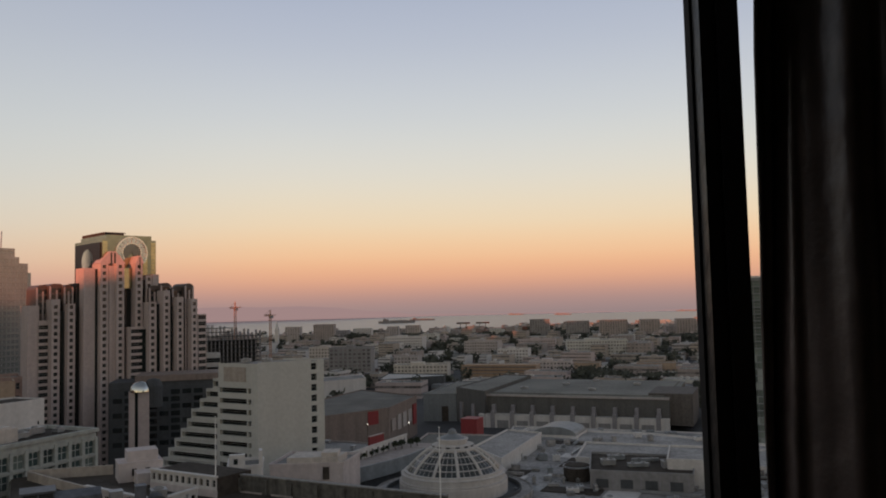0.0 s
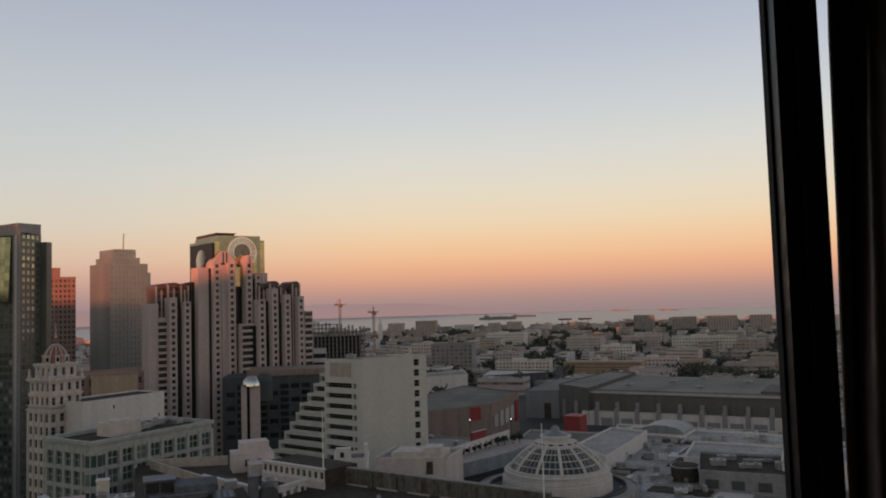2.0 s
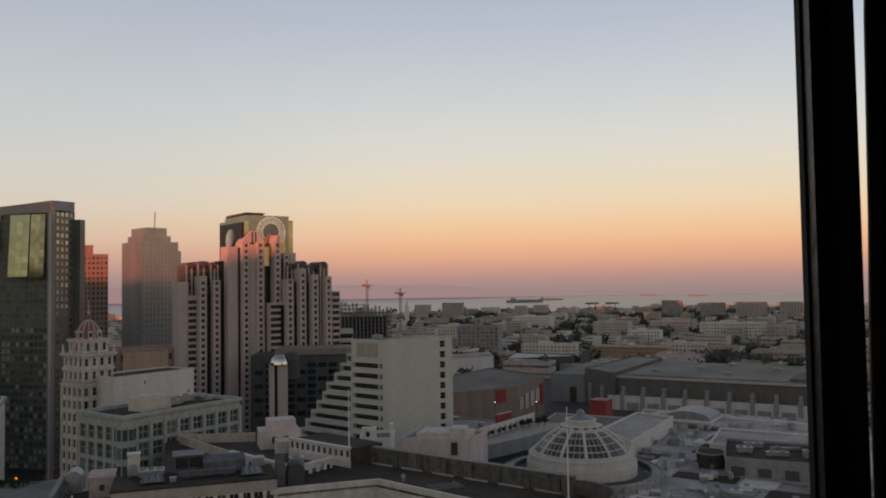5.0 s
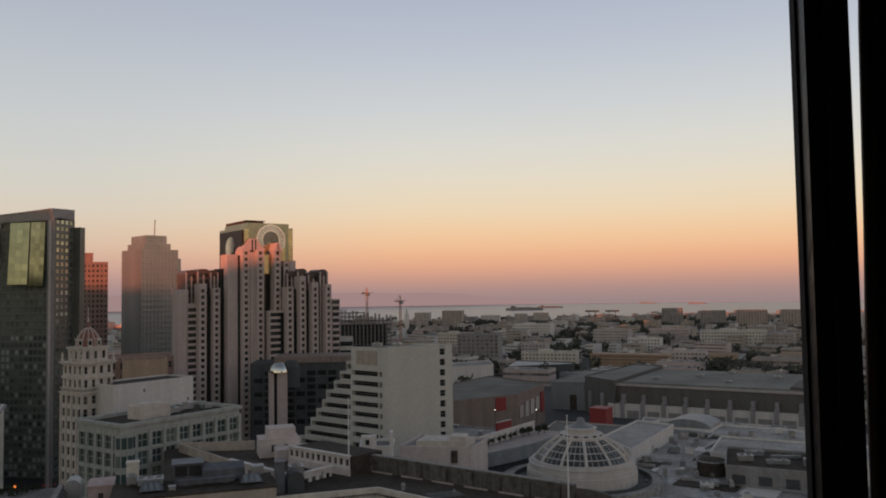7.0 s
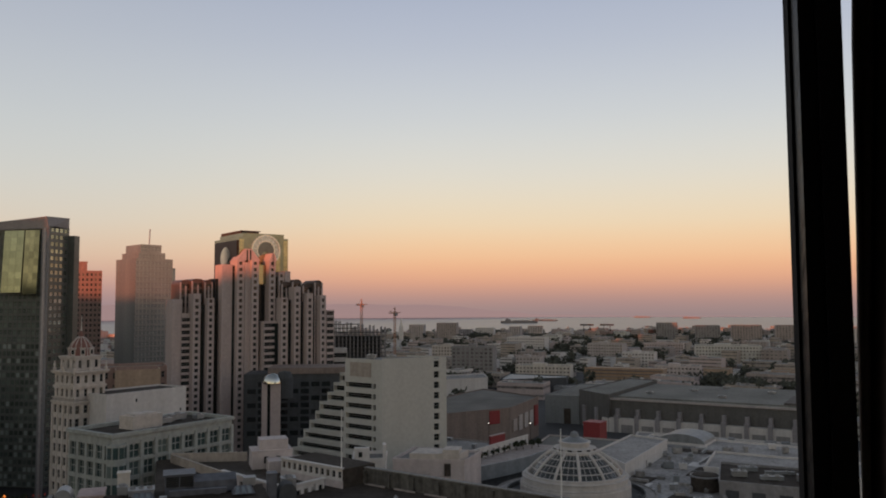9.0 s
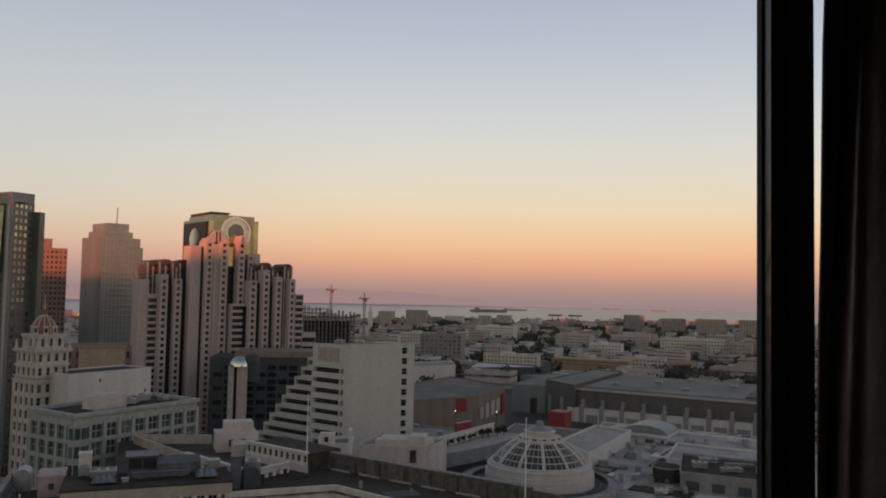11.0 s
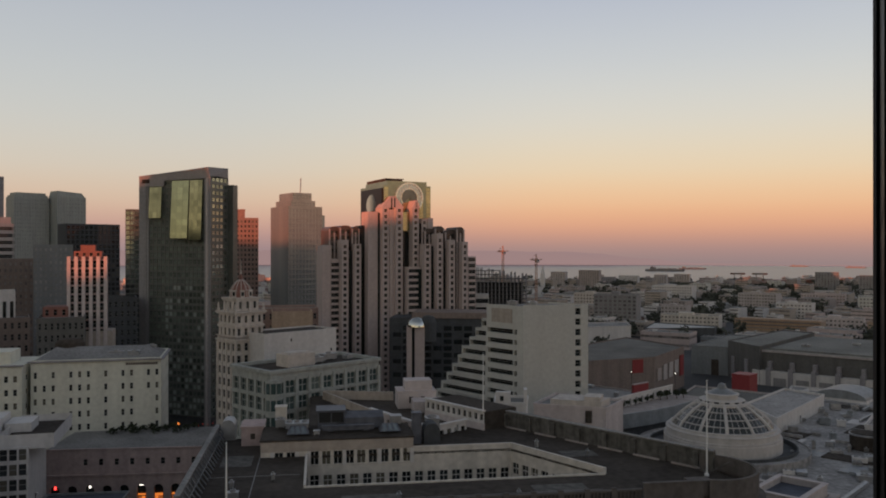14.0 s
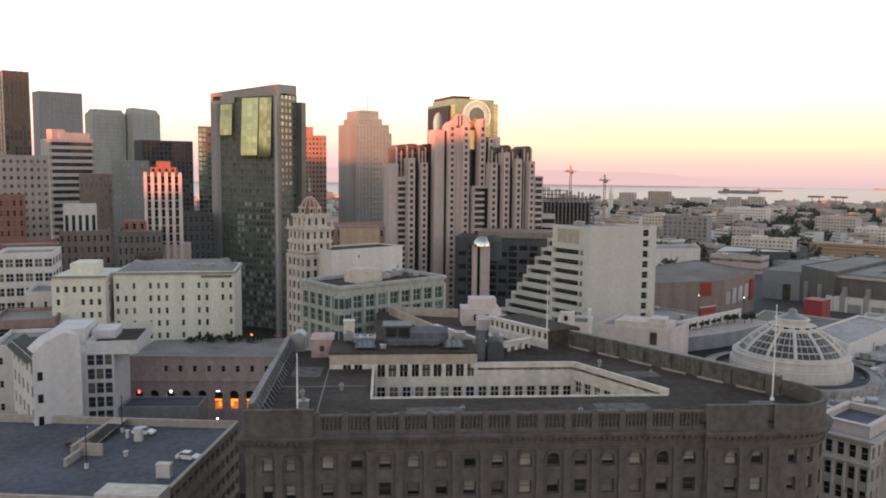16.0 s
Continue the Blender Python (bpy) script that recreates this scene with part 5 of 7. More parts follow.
# downtown towers behind
def tower(name, az0, az1, d, zt, deg, material, label, pane, cols, rows, fw=.7, fh=.55, depth=20, cap=60, right=True):
    x, y = at(az0, d)
    w = abs(reach(x, y, deg, az1))
    k = dict(rows=rows, fw=fw, fh=fh, depth=.3)
    return grid_building(name, x, y, deg, w, depth, zt, material, label, pane, front=dict(k, cols=cols), right=dict(k, cols=max(2, cols // 2)) if right else None,
                         left=None if right else dict(k, cols=max(2, cols // 2)), cap=cap), w


tower("dark_granite_tower", -52.3, -50.85, 700, 158, 64, M["brown_dark"], "tall dark brown granite tower", "dark", 6, 40, .6, .8, depth=30, right=False)
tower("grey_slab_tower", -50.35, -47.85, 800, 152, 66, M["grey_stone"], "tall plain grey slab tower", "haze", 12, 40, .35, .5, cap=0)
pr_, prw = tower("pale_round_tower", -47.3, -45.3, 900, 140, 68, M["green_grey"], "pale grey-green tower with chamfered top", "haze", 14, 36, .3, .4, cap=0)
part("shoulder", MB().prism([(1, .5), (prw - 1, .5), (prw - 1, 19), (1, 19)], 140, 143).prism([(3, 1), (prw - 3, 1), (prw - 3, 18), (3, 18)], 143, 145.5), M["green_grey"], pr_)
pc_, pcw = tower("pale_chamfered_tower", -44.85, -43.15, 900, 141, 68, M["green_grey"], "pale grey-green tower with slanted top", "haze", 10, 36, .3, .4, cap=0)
sl_ = MB()
sl_.v += [(0, 0, 141), (pcw, 0, 141), (pcw, 20, 141), (0, 20, 141), (1, 1, 148), (pcw - 4, 1, 146.5), (pcw - 4, 18, 146.5), (1, 18, 148)]
sl_.f += [(0, 1, 5, 4), (1, 2, 6, 5), (2, 3, 7, 6), (3, 0, 4, 7), (4, 5, 6, 7)]
sl_.m += [0] * 5
part("slanted_top", sl_, M["green_grey"], pc_)
st, sw_ = tower("banded_office_block", -49.8, -47.3, 560, 103.5, 66, M["mauve"], "banded office block of pale and black stripes", "dark", 1, 24, .99, .5, cap=80)
part("penthouse", MB().box(6, sw_ - 1, 2, 14, 103.5, 108.5).box(2, 10, 3, 14, 103.5, 110.5), M["pinkish"], st)
tower("dark_glass_slab", -44.3, -41.1, 650, 106.5, 62, M["dark_wall"], "dark glass office slab", "dark", 12, 30, .7, .6, cap=100)
tower("green_side_tower", -40.75, -39.6, 600, 115.5, 41, M["tower_spandrel"], "narrow dark tower with green glass behind the glass tower", "side", 4, 34, .86, .7)
tower("tan_office_block", -53.4, -49.95, 420, 91.5, 66, M["clay"], "dull tan stone office block with rows of small windows", "plain", 9, 24, .45, .4, cap=110)
tower("dim_grey_block", -48.2, -45.6, 520, 82, 47, M["brown_render"], "dim brown office block with small windows", "far", 9, 22, .4, .5, cap=0)
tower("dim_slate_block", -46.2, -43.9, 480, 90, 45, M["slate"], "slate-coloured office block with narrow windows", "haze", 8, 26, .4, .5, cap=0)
tower("brick_block", -54, -51.4, 372, 74.5, 50, M["brick"], "red brick office block with small windows", "plain", 7, 18, .4, .5)
tower("brick_low_block", -53, -49.6, 330, 58, 50, M["brick"], "low red brick block", "plain", 9, 12, .35, .5)
tower("white_arcade_block", -49.2, -47.2, 400, 69, 48, M["white"], "small white block with tall arched openings", "dark", 5, 3, .5, .7)
tower("dim_brown_block", -49.5, -46.4, 385, 58.5, 48, M["brown_render"], "dim brown mid-rise block with small windows", "plain", 8, 12, .4, .5)
tower("white_window_block", -53.2, -49.9, 285, 59.5, 42, M["white"], "white industrial block with wide window bands", "cross", 6, 13, .8, .55, right=True)
tower("white_blank_block", -51.6, -49.2, 262, 50, 42, M["white"], "plain white blank-sided block", "dark", 3, 9, .2, .3)
tower("grey_mid_block", -46.0, -43.2, 330, 62, 42, M["pier_grey"], "dark grey rendered mid-rise block", "dark", 8, 14, .4, .5)
tower("dark_mid_block", -43.0, -40.0, 420, 64, 42, M["dark_wall"], "dim dark mid-rise block", "dark", 8, 14, .4, .5)
tower("dim_back_block", -34.0, -28.0, 330, 63.6, 32, M["rust"], "dim brick block behind the annexe", "plain", 12, 14, .4, .5)
tower("orange_wall_block", -31.2, -28.4, 318, 63.2, 32, M["tan_long"], "dull tan party wall block", "plain", 2, 3, .2, .2)
sv, svw = tower("pale_sliver_tower", 20.2, 22.6, 430, 95, -20, M["slate"], "pale green-glazed apartment tower with a white edge", "tower", 6, 28, .96, .86)
part("white_edge", MB().box(-.4, .6, -.5, .5, 0, 96).box(svw * .66, svw * .66 + .6, -.5, .3, 0, 96).box(-2, svw, -.6, .2, 96, 97), M["white"], sv)

tower("brown_deck_block", -53.6, -49.9, 240, 46, 42, M["rust"], "brown open parking block with dark slots", "dark", 3, 10, .9, .4)
tower("white_low_roof", -53.6, -49.3, 214, 44.5, 40, M["white"], "low white roof behind the gabled block", "dark", 4, 8, .2, .3)
# ---- shopping centre with the glass dome ----
def quad_block(name, pts, z0, z1, material, label, category="building", roof="roof_white", group=""):
    """Flat-roofed block on a free outline, with a low upstand round its roof."""
    cx_, cy_ = sum(p[0] for p in pts) / len(pts), sum(p[1] for p in pts) / len(pts)
    th = thing(name, cx_, cy_, 0, 0, label, category, group)
    q = [(p[0] - cx_, p[1] - cy_) for p in pts]
    part("wall", MB().prism(q, z0, z1 - .1), material, th)
    qi = [(p[0] * .985, p[1] * .985) for p in q]
    part("roof", MB().prism(qi, z1 - .1, z1 + .02), M[roof], th)
    up = MB()
    for a, b_ in zip(q, q[1:] + q[:1]):
        L = math.dist(a, b_)
        up.obox(((a[0] + b_[0]) / 2, (a[1] + b_[1]) / 2), ((b_[0] - a[0]) / L, (b_[1] - a[1]) / L), L, .35, z1 - .1, z1 + .7)
    part("upstand", up, material, th)
    return th


SD = -24.0
us, vs = (math.cos(radians(SD)), math.sin(radians(SD))), (-math.sin(radians(SD)), math.cos(radians(SD)))
rng = random.Random(11)


def clutter(th, ox, oy, x0, x1, y0, y1, z, count, lo=1.0, hi=4.0):
    """Rooftop plant scattered over part of a roof; local axes of the street grid."""
    for _ in range(count):
        a, c = rng.uniform(x0, x1), rng.uniform(y0, y1)
        w, d, h = rng.uniform(lo, hi), rng.uniform(lo, hi), rng.uniform(.7, 2.2)
        roof_unit(th, a * us[0] + c * vs[0] - ox, a * us[1] + c * vs[1] - oy, z, w, d, h, M[rng.choice(("metal", "roof_white", "roof_grey", "slate", "white"))], rng.choice((0, 1, 2)))


M["dome_glass"] = mat("grey_dome_glass", (.03, .034, .032), rough=.12, spec=.7, vary=.35, bump=.05, grain=.3)
M["dome_stone"] = mat("off_white_dome_stone", (.50, .475, .45), streak=.5, vary=.1)
DX, DY = -0.2, 213.0
dm = thing("glass_dome", DX, DY, 0, 0, "pale ribbed glass dome with lantern on a round drum", "dome")
part("drum", MB().lathe((0, 0), [(14.1, 30), (14.1, 41.9), (13.9, 42.1), (14.0, 42.4), (13.4, 42.5), (13.4, 43.6), (13.6, 43.7), (13.6, 44.0), (12.8, 44.1), (12.8, 44.7), (12.0, 44.7)], 48), M["dome_stone"], dm, smooth=False)
prof = [(12.1, 44.5), (11.0, 45.9), (9.5, 47.3), (7.7, 48.7), (5.9, 49.8), (4.2, 50.6)]
gl = part("glazing", MB().lathe((0, 0), prof, 48), M["dome_glass"], dm, "grey dome glazing", smooth=True)
for k in range(12):
    a = 2 * math.pi * k / 12 + .1
    rb = MB()
    for (r0, z0), (r1, z1) in zip(prof, prof[1:]):
        ca, sa = math.cos(a), math.sin(a)
        rb.bar((r0 * ca, r0 * sa, z0 + .1), (r1 * ca, r1 * sa, z1 + .1), .42, 6)
    part("rib", rb, M["dome_stone"], dm)
for k in range(48):
    if k % 4 == 0:
        continue
    a = 2 * math.pi * k / 48 + .1
    gb = MB()
    for (r0, z0), (r1, z1) in zip(prof[:5], prof[1:5]):
        gb.bar((r0 * math.cos(a), r0 * math.sin(a), z0 + .05), (r1 * math.cos(a), r1 * math.sin(a), z1 + .05), .065, 4)
    part("glazing_bar", gb, M["dome_stone"], gl)
for r0, z0 in prof[1:5]:
    part("ring", MB().lathe((0, 0), [(r0 + .12, z0 - .1), (r0 + .12, z0 + .1), (r0 - .1, z0 + .12)], 48), M["dome_stone"], dm)
part("drum_roof", MB().lathe((0, 0), [(20.5, 30), (20.5, 39.7), (20.2, 39.7), (20.2, 39.4), (17.6, 39.4)], 48), M["roof_white"], dm, "pale flat roof round the drum")
part("walkway", MB().lathe((0, 0), [(17.6, 30), (17.6, 40.1), (17.3, 40.1), (17.3, 39.0), (13.9, 39.0)], 48), M["dark_wall"], dm, "dark round walkway below the dome")
part("lantern_base", MB().lathe((0, 0), [(6.1, 49.7), (6.1, 50.3), (5.5, 50.5), (5.5, 50.9), (4.3, 51.1), (3.8, 51.1), (3.8, 52.0), (4.1, 52.1), (4.1, 52.4), (3.5, 52.5)], 32), M["dome_stone"], dm)
for k in range(14):
    a = 2 * math.pi * k / 14
    part("lantern_window", MB().obox((5.52 * math.cos(a), 5.52 * math.sin(a)), (-math.sin(a), math.cos(a)), 1.1, .1, 50.52, 50.88), M["glass_dark"], dm)
part("lantern_roof", MB().lathe((0, 0), [(3.6, 52.4), (2.2, 53.1), (1.2, 53.5), (.9, 54.5), (0, 55.0)], 24), M["slate"], dm)

mr_pts = lambda *ab: [(a * us[0] + c * vs[0], a * us[1] + c * vs[1]) for a, c in ab]
ml = quad_block("shopping_centre_roof", mr_pts((-112, 178), (-20, 165), (40, 160), (40, 300), (-60, 330), (-112, 330)), -8.2, 33, M["white"], "white flat-roofed shopping centre full of rooftop plant")
LIFT = [ml]
mlx, mly = ml.location.x, ml.location.y
clutter(ml, mlx, mly, -100, -8, 176, 322, 33.02, 150, .7, 3.4)
for _ in range(44):
    a, c, L = rng.uniform(-98, -10), rng.uniform(180, 320), rng.uniform(6, 20)
    wide = rng.random() < .5
    x, y = a * us[0] + c * vs[0] - mlx, a * us[1] + c * vs[1] - mly
    part("duct", MB().obox((x, y), us if wide else vs, L, rng.uniform(.5, 1.1), 33.25, 33.25 + rng.uniform(.5, 1.0)), M[rng.choice(("metal", "roof_white", "slate"))], ml)
for _ in range(24):
    a, c = rng.uniform(-96, -14), rng.uniform(182, 315)
    x, y = a * us[0] + c * vs[0] - mlx, a * us[1] + c * vs[1] - mly
    part("roof_patch", MB().obox((x, y), us, rng.uniform(8, 18), rng.uniform(6, 14), 33.024, 33.03 + rng.uniform(.02, .5)), M[rng.choice(("roof_grey", "roof_dark", "white", "slate", "roof_dark"))], ml)
LIFT.append(quad_block("raised_roof", [(7, 280), (15, 258), (33, 306), (21, 315)], 33, 37.6, M["white"], "raised pale flat roof over the shopping centre", roof="roof_white"))
tb = quad_block("plant_storey", [(39, 235), (66, 226), (74, 252), (44, 262)], 33, 38.2, M["ash"], "grey plant storey with dark roof on the shopping centre", roof="roof_dark")
tbx, tby = tb.location.x, tb.location.y
for k in range(11):
    f = (k + .5) / 11
    part("wall_rib", MB().obox((39 + 27 * f - tbx, 235 - 9 * f - tby), (27 / 28.5, -9 / 28.5), .35, .5, 33, 38), M["grey_stone"], tb)
for k in range(4):
    f = .12 + k * .24
    part("louvre", MB().obox((39 + 27 * f - tbx, 234.9 - 9 * f - tby), (27 / 28.5, -9 / 28.5), 3.4, .4, 34, 36.4), M["dark_wall"], tb)
for x, y, w, d, h in ((46, 244, 4, 3, 1.6), (54, 240, 6, 2, 1.1), (62, 238, 3, 3, 2.0), (58, 248, 8, 1, .8), (67, 247, 3, 2, 1.3), (50, 252, 5, 3, 1.2)):
    roof_unit(tb, x - tbx, y - tby, 38.22, w, d, h, M["slate"] if w > 4 else None, 2)
LIFT.append(quad_block("white_plant_storey", [(61.5, 236), (80, 230), (86, 252), (68, 257)], 33, 40.6, M["white"], "white blank plant storey on the shopping centre", roof="roof_white"))
LIFT.append(quad_block("service_block", [(40, 268), (98, 245), (108, 272), (48, 296)], 33, 35.5, M["white"], "low white service roof with ducts", roof="roof_white"))
LIFT.append(tb)
for (x0, y0), w, d, z in (((70, 268), 12, 6, 35.5), ((36, 205), 14, 5, 33)):
    sk = thing("skylight", x0, y0, z, SD, "teal glazed rooflight on the white roof", "skylight", "roof skylights")
    LIFT.append(sk)
    part("kerb", MB().box(0, w, 0, d, 0, .9), M["white"], sk)
    for k in range(6):
        part("pane", MB().box(.2 + k * (w - .3) / 6, (k + 1) * (w - .3) / 6, .2, d - .2, .9, 1.05), M["pool"], sk)
dr = thing("round_roof_tank", 37.5, 249, 33, 0, "dark round rooftop tank", "tank")
part("tank", MB().lathe((0, 0), [(4.2, 0), (4.2, 4.2), (3.6, 4.6), (0, 4.7)], 24), M["roof_dark"], dr)
part("rim", MB().lathe((0, 0), [(4.4, 4.0), (4.4, 4.4), (4.1, 4.4)], 24), M["metal"], dr)
vt = thing("vaulted_roof", 42.6, 330, 30, SD, "blue-grey vaulted roof hall", "roof")
v_ = MB()
for k in range(10):
    t0, t1 = math.pi * k / 10, math.pi * (k + 1) / 10
    v_.poly([(-9 * math.cos(t0), -6, 4 + 3.2 * math.sin(t0)), (-9 * math.cos(t1), -6, 4 + 3.2 * math.sin(t1)), (-9 * math.cos(t1), 10, 4 + 3.2 * math.sin(t1)), (-9 * math.cos(t0), 10, 4 + 3.2 * math.sin(t0))][::-1])
v_.poly([(-9 * math.cos(math.pi * k / 10), -6, 4 + 3.2 * math.sin(math.pi * k / 10)) for k in range(11)][::-1])
part("vault", v_, M["slate"], vt)
part("hall_wall", MB().box(-9, 9, -5.9, 10, -38, 4), M["white"], vt)
LIFT += [dr, vt]
for ob in LIFT:
    ob.matrix_world = Matrix.Translation((0, 0, 88)) @ Matrix.Scale(.916, 4) @ Matrix.Translation((0, 0, -88)) @ ob.matrix_world

# pink-white street front beside the dome and its planted terrace
pw = quad_block("pale_street_block", [(-45.2, 200), (-27.2, 200.4), (-24.5, 213), (-43, 217)], 0, 48.6, M["pink_white"] if "pink_white" in M else M["white_terra"], "pale pinkish blank-walled block on the street", roof="roof_grey")
pwx, pwy = pw.location.x, pw.location.y
part("upper_wall", MB().prism([(-41 - pwx, 200.1 - pwy), (-28.4 - pwx, 200.4 - pwy), (-27 - pwx, 207 - pwy), (-40 - pwx, 208 - pwy)], 48.6, 50.6).box(-32.6 - pwx, -28.6 - pwx, 200.6 - pwy, 206 - pwy, 50.6, 51.6), M["white_terra"], pw)
part("vent_recess", MB().obox((-31.4 - pwx, 200.2 - pwy), (1, .02), 1.6, .3, 45.2, 48.2), M["roof_dark"], pw)
tc = thing("planted_terrace", -24, 236, 0, 0, "roof terrace with pale parapet and clipped small trees", "terrace")
t_in = [(-34, 233), (-30.4, 234.4), (-21.2, 245.9), (-14.6, 255.5), (-9.6, 266.9), (-5.6, 280), (-15.2, 282.2), (-32.7, 246)]
part("deck", MB().prism([(p[0] + 24, p[1] - 236) for p in t_in], 38.7, 39.5), M["clay"], tc)
# dark cladding here gives the shade of the street canyon below the deck
part("undercroft", MB().prism([(p[0] + 23, p[1] - 234.6) for p in t_in], 0, 38.7), M["dark_wall"], tc, "storeys under the terrace, coloured dark for the shade there")
for p, q, c in (((-32.7, 246), (-16.0, 281.0), 11),):
    L = math.dist(p, q)
    te = Facade(tc, M["white"], "dark", 40, "terrace_wall")
    te.face((p[0] + 24, p[1] - 236), ((q[0] - p[0]) / L, (q[1] - p[1]) / L), L, 39.0, 42.6, cols=c, rows=1, fw=.3, fh=.62, depth=.4, sill=.3)
    te.done()
    part("wall_cap", MB().obox(((p[0] + q[0]) / 2 + 24, (p[1] + q[1]) / 2 - 236), ((q[0] - p[0]) / L, (q[1] - p[1]) / L), L, .5, 42.6, 42.9), M["white"], tc)
for p, q in zip(t_in[0:4], t_in[1:5]):
    L = math.dist(p, q)
    part("front_wall", MB().obox(((p[0] + q[0]) / 2 + 24.3, (p[1] + q[1]) / 2 - 236.2), ((q[0] - p[0]) / L, (q[1] - p[1]) / L), L + .2, .5, 36.2, 40.4), M["slate"], tc, "blue-grey terrace parapet wall")


def leafy(name, x, y, z, r, h, label, category="tree", group="", n=200, seed=0, trunk=True):
    """Small tree: tapered trunk, limbs, and a ragged crown of separate leaves."""
    g = random.Random(seed)
    th = thing(name, x, y, z, 0, label, category, group)
    if trunk:
        tk = MB()
        tk.lathe((0, 0), [(r * .12, 0), (r * .08, h * .45), (r * .05, h * .7)], 7)
        for k in range(4):
            a = k * 1.6
            tk.bar((0, 0, h * (.4 + .06 * k)), (r * .5 * math.cos(a), r * .5 * math.sin(a), h * (.6 + .07 * k)), r * .035, 5)
        part("trunk", tk, M["brown_dark"], th)
    c = MB()
    for _ in range(n):
        a, e, q = g.uniform(0, 6.28), g.uniform(-.7, 1.5), g.uniform(.35, 1.05)
        p = Vector((r * q * math.cos(a) * math.cos(e), r * q * math.sin(a) * math.cos(e), h * .66 + h * .36 * q * math.sin(e)))
        s = r * g.uniform(.18, .36)
        t1 = Vector((g.gauss(0, 1), g.gauss(0, 1), g.gauss(0, .6))).normalized() * s
        t2 = t1.orthogonal().normalized() * s * g.uniform(.5, .9)
        c.poly([p - t1, p - t2 * .6, p + t1, p + t2])
    part("crown", c, M["leaf"], th)
    return th


for k in range(11):
    f = k / 10
    leafy("terrace_tree", -30.9 + 15.2 * f + 9.0 * max(0, f - .62) + .4 * (k % 2), 248.2 + 31 * f - 8.0 * max(0, f - .62), 39.5, .75 + .5 * (k > 6), 1.9 + .9 * (k > 6), "small clipped dark tree on the roof terrace", "tree", "terrace trees", 190, k)

# ornate corner block near the rotunda: windowed storeys, cornice, plain attic round a sunken roof
cbk = thing("ornate_corner_block", .5, 162.9, 0, SD, "pale stone corner block with cornice, attic and columned windows", "building")
cf = Facade(cbk, M["mauve"], "dark", 90)
cf.block(0, 14.5, 0, 16, 0, 40.2, front=dict(cols=7, rows=10, fw=.6, fh=.6, depth=.5), right=dict(cols=6, rows=10, fw=.5, fh=.55, depth=.5), roof=False)
cf.done()
for z0, o, h_ in ((40.2, .3, .3), (40.5, .9, .35), (36.0, .4, .35)):
    part("cornice", MB().box(-o, 14.5 + o, -o, .4, z0, z0 + h_).box(14.1, 14.5 + o, .4, 16 + o, z0, z0 + h_).box(-o, .4, .4, 16 + o, z0, z0 + h_).box(.4, 14.1, 15.6, 16 + o, z0, z0 + h_), M["mauve"], cbk)
part("roof", MB().box(.4, 14.1, .4, 15.6, 40.1, 40.6), M["roof_mid"], cbk)
part("attic_wall", MB().box(4.6, 13.8, .9, 1.6, 40.6, 43.0).box(13.1, 13.8, 1.6, 14.6, 40.6, 43.0).box(4.6, 5.3, 1.6, 14.6, 40.6, 43.0).box(5.3, 13.1, 13.9, 14.6, 40.6, 43.0), M["mauve"], cbk, "plain attic wall")
part("coping", MB().box(4.4, 14.0, .7, 1.7, 43.0, 43.2).box(13.0, 14.0, 1.7, 14.8, 43.0, 43.2).box(4.4, 5.4, 1.7, 14.8, 43.0, 43.2).box(5.4, 13.0, 13.8, 14.8, 43.0, 43.2), M["pink_white"], cbk)
part("sunken_roof", MB().box(5.3, 13.1, 1.6, 13.9, 41.6, 41.9), M["roof_blue"], cbk, "slate-blue sunken roof")
for k in range(8):
    part("column", MB().lathe((k * 2.07, -.35), [(.35, 31), (.28, 35.4), (.4, 36)], 8), M["mauve"], cbk)

# ---- exhibition halls ----
ehx, ehy = 22.9, 572.0
eh = thing("exhibition_hall", ehx, ehy, 0, -21.7, "long grey exhibition hall with dark fascia and wide flat roof", "building")
part("roof", MB().box(-1, 126, -1, 107, 21.2, 22.4).box(4, 122, 5, 102, 22.4, 23.2), M["roof_hall"], eh, "wide weathered flat roof")
part("roof_edge", MB().box(-1.2, 126.2, -1.3, -1.0, 21.2, 22.6), M["mauve"], eh)
part("fascia", MB().box(-.6, 125.6, -.4, 106, 6.5, 21.2), M["pier_grey"], eh, "dark grey fascia wall")
part("base_wall", MB().box(-3, 126, -5.5, -.5, 0, 9.4), M["white"], eh)
for k in range(9):
    x = 6 + k * 14
    part("pier", MB().box(x, x + 2.8, -6.6, -.42, 0, 11.5).box(x + .3, x + 2.5, -4.2, -.42, 11.5, 15.6), M["grey_stone"], eh)
for k in range(8):
    x = 9.6 + k * 14
    part("loading_door", MB().box(x + 1, x + 9, -5.62, -5.5, 0, 5.4), M["ash"], eh)
part("step_roof", MB().box(112, 140, 6, 50, 4, 24.5), M["brown_stone"], eh)
for x, y in ((20, 30), (44, 60), (70, 28), (95, 70), (60, 90)):
    roof_unit(eh, x, y, 23.2, 5, 3, 1.4)
wr = quad_block("pale_service_roof", [(24, 446), (128, 404), (158, 494), (40, 540)], 0, 4.2, M["white"], "pale low service roof in front of the exhibition hall", roof="roof_white")
for _ in range(26):
    f_, g_2 = rng.random(), rng.random()
    roof_unit(wr, 30 + 100 * f_ + 14 * g_2 - wr.location.x, 450 - 40 * f_ + 80 * g_2 - wr.location.y, 4.22, rng.uniform(2, 7), rng.uniform(2, 5), rng.uniform(1, 3.4), M[rng.choice(("white", "slate", "roof_grey", "metal"))], 0)
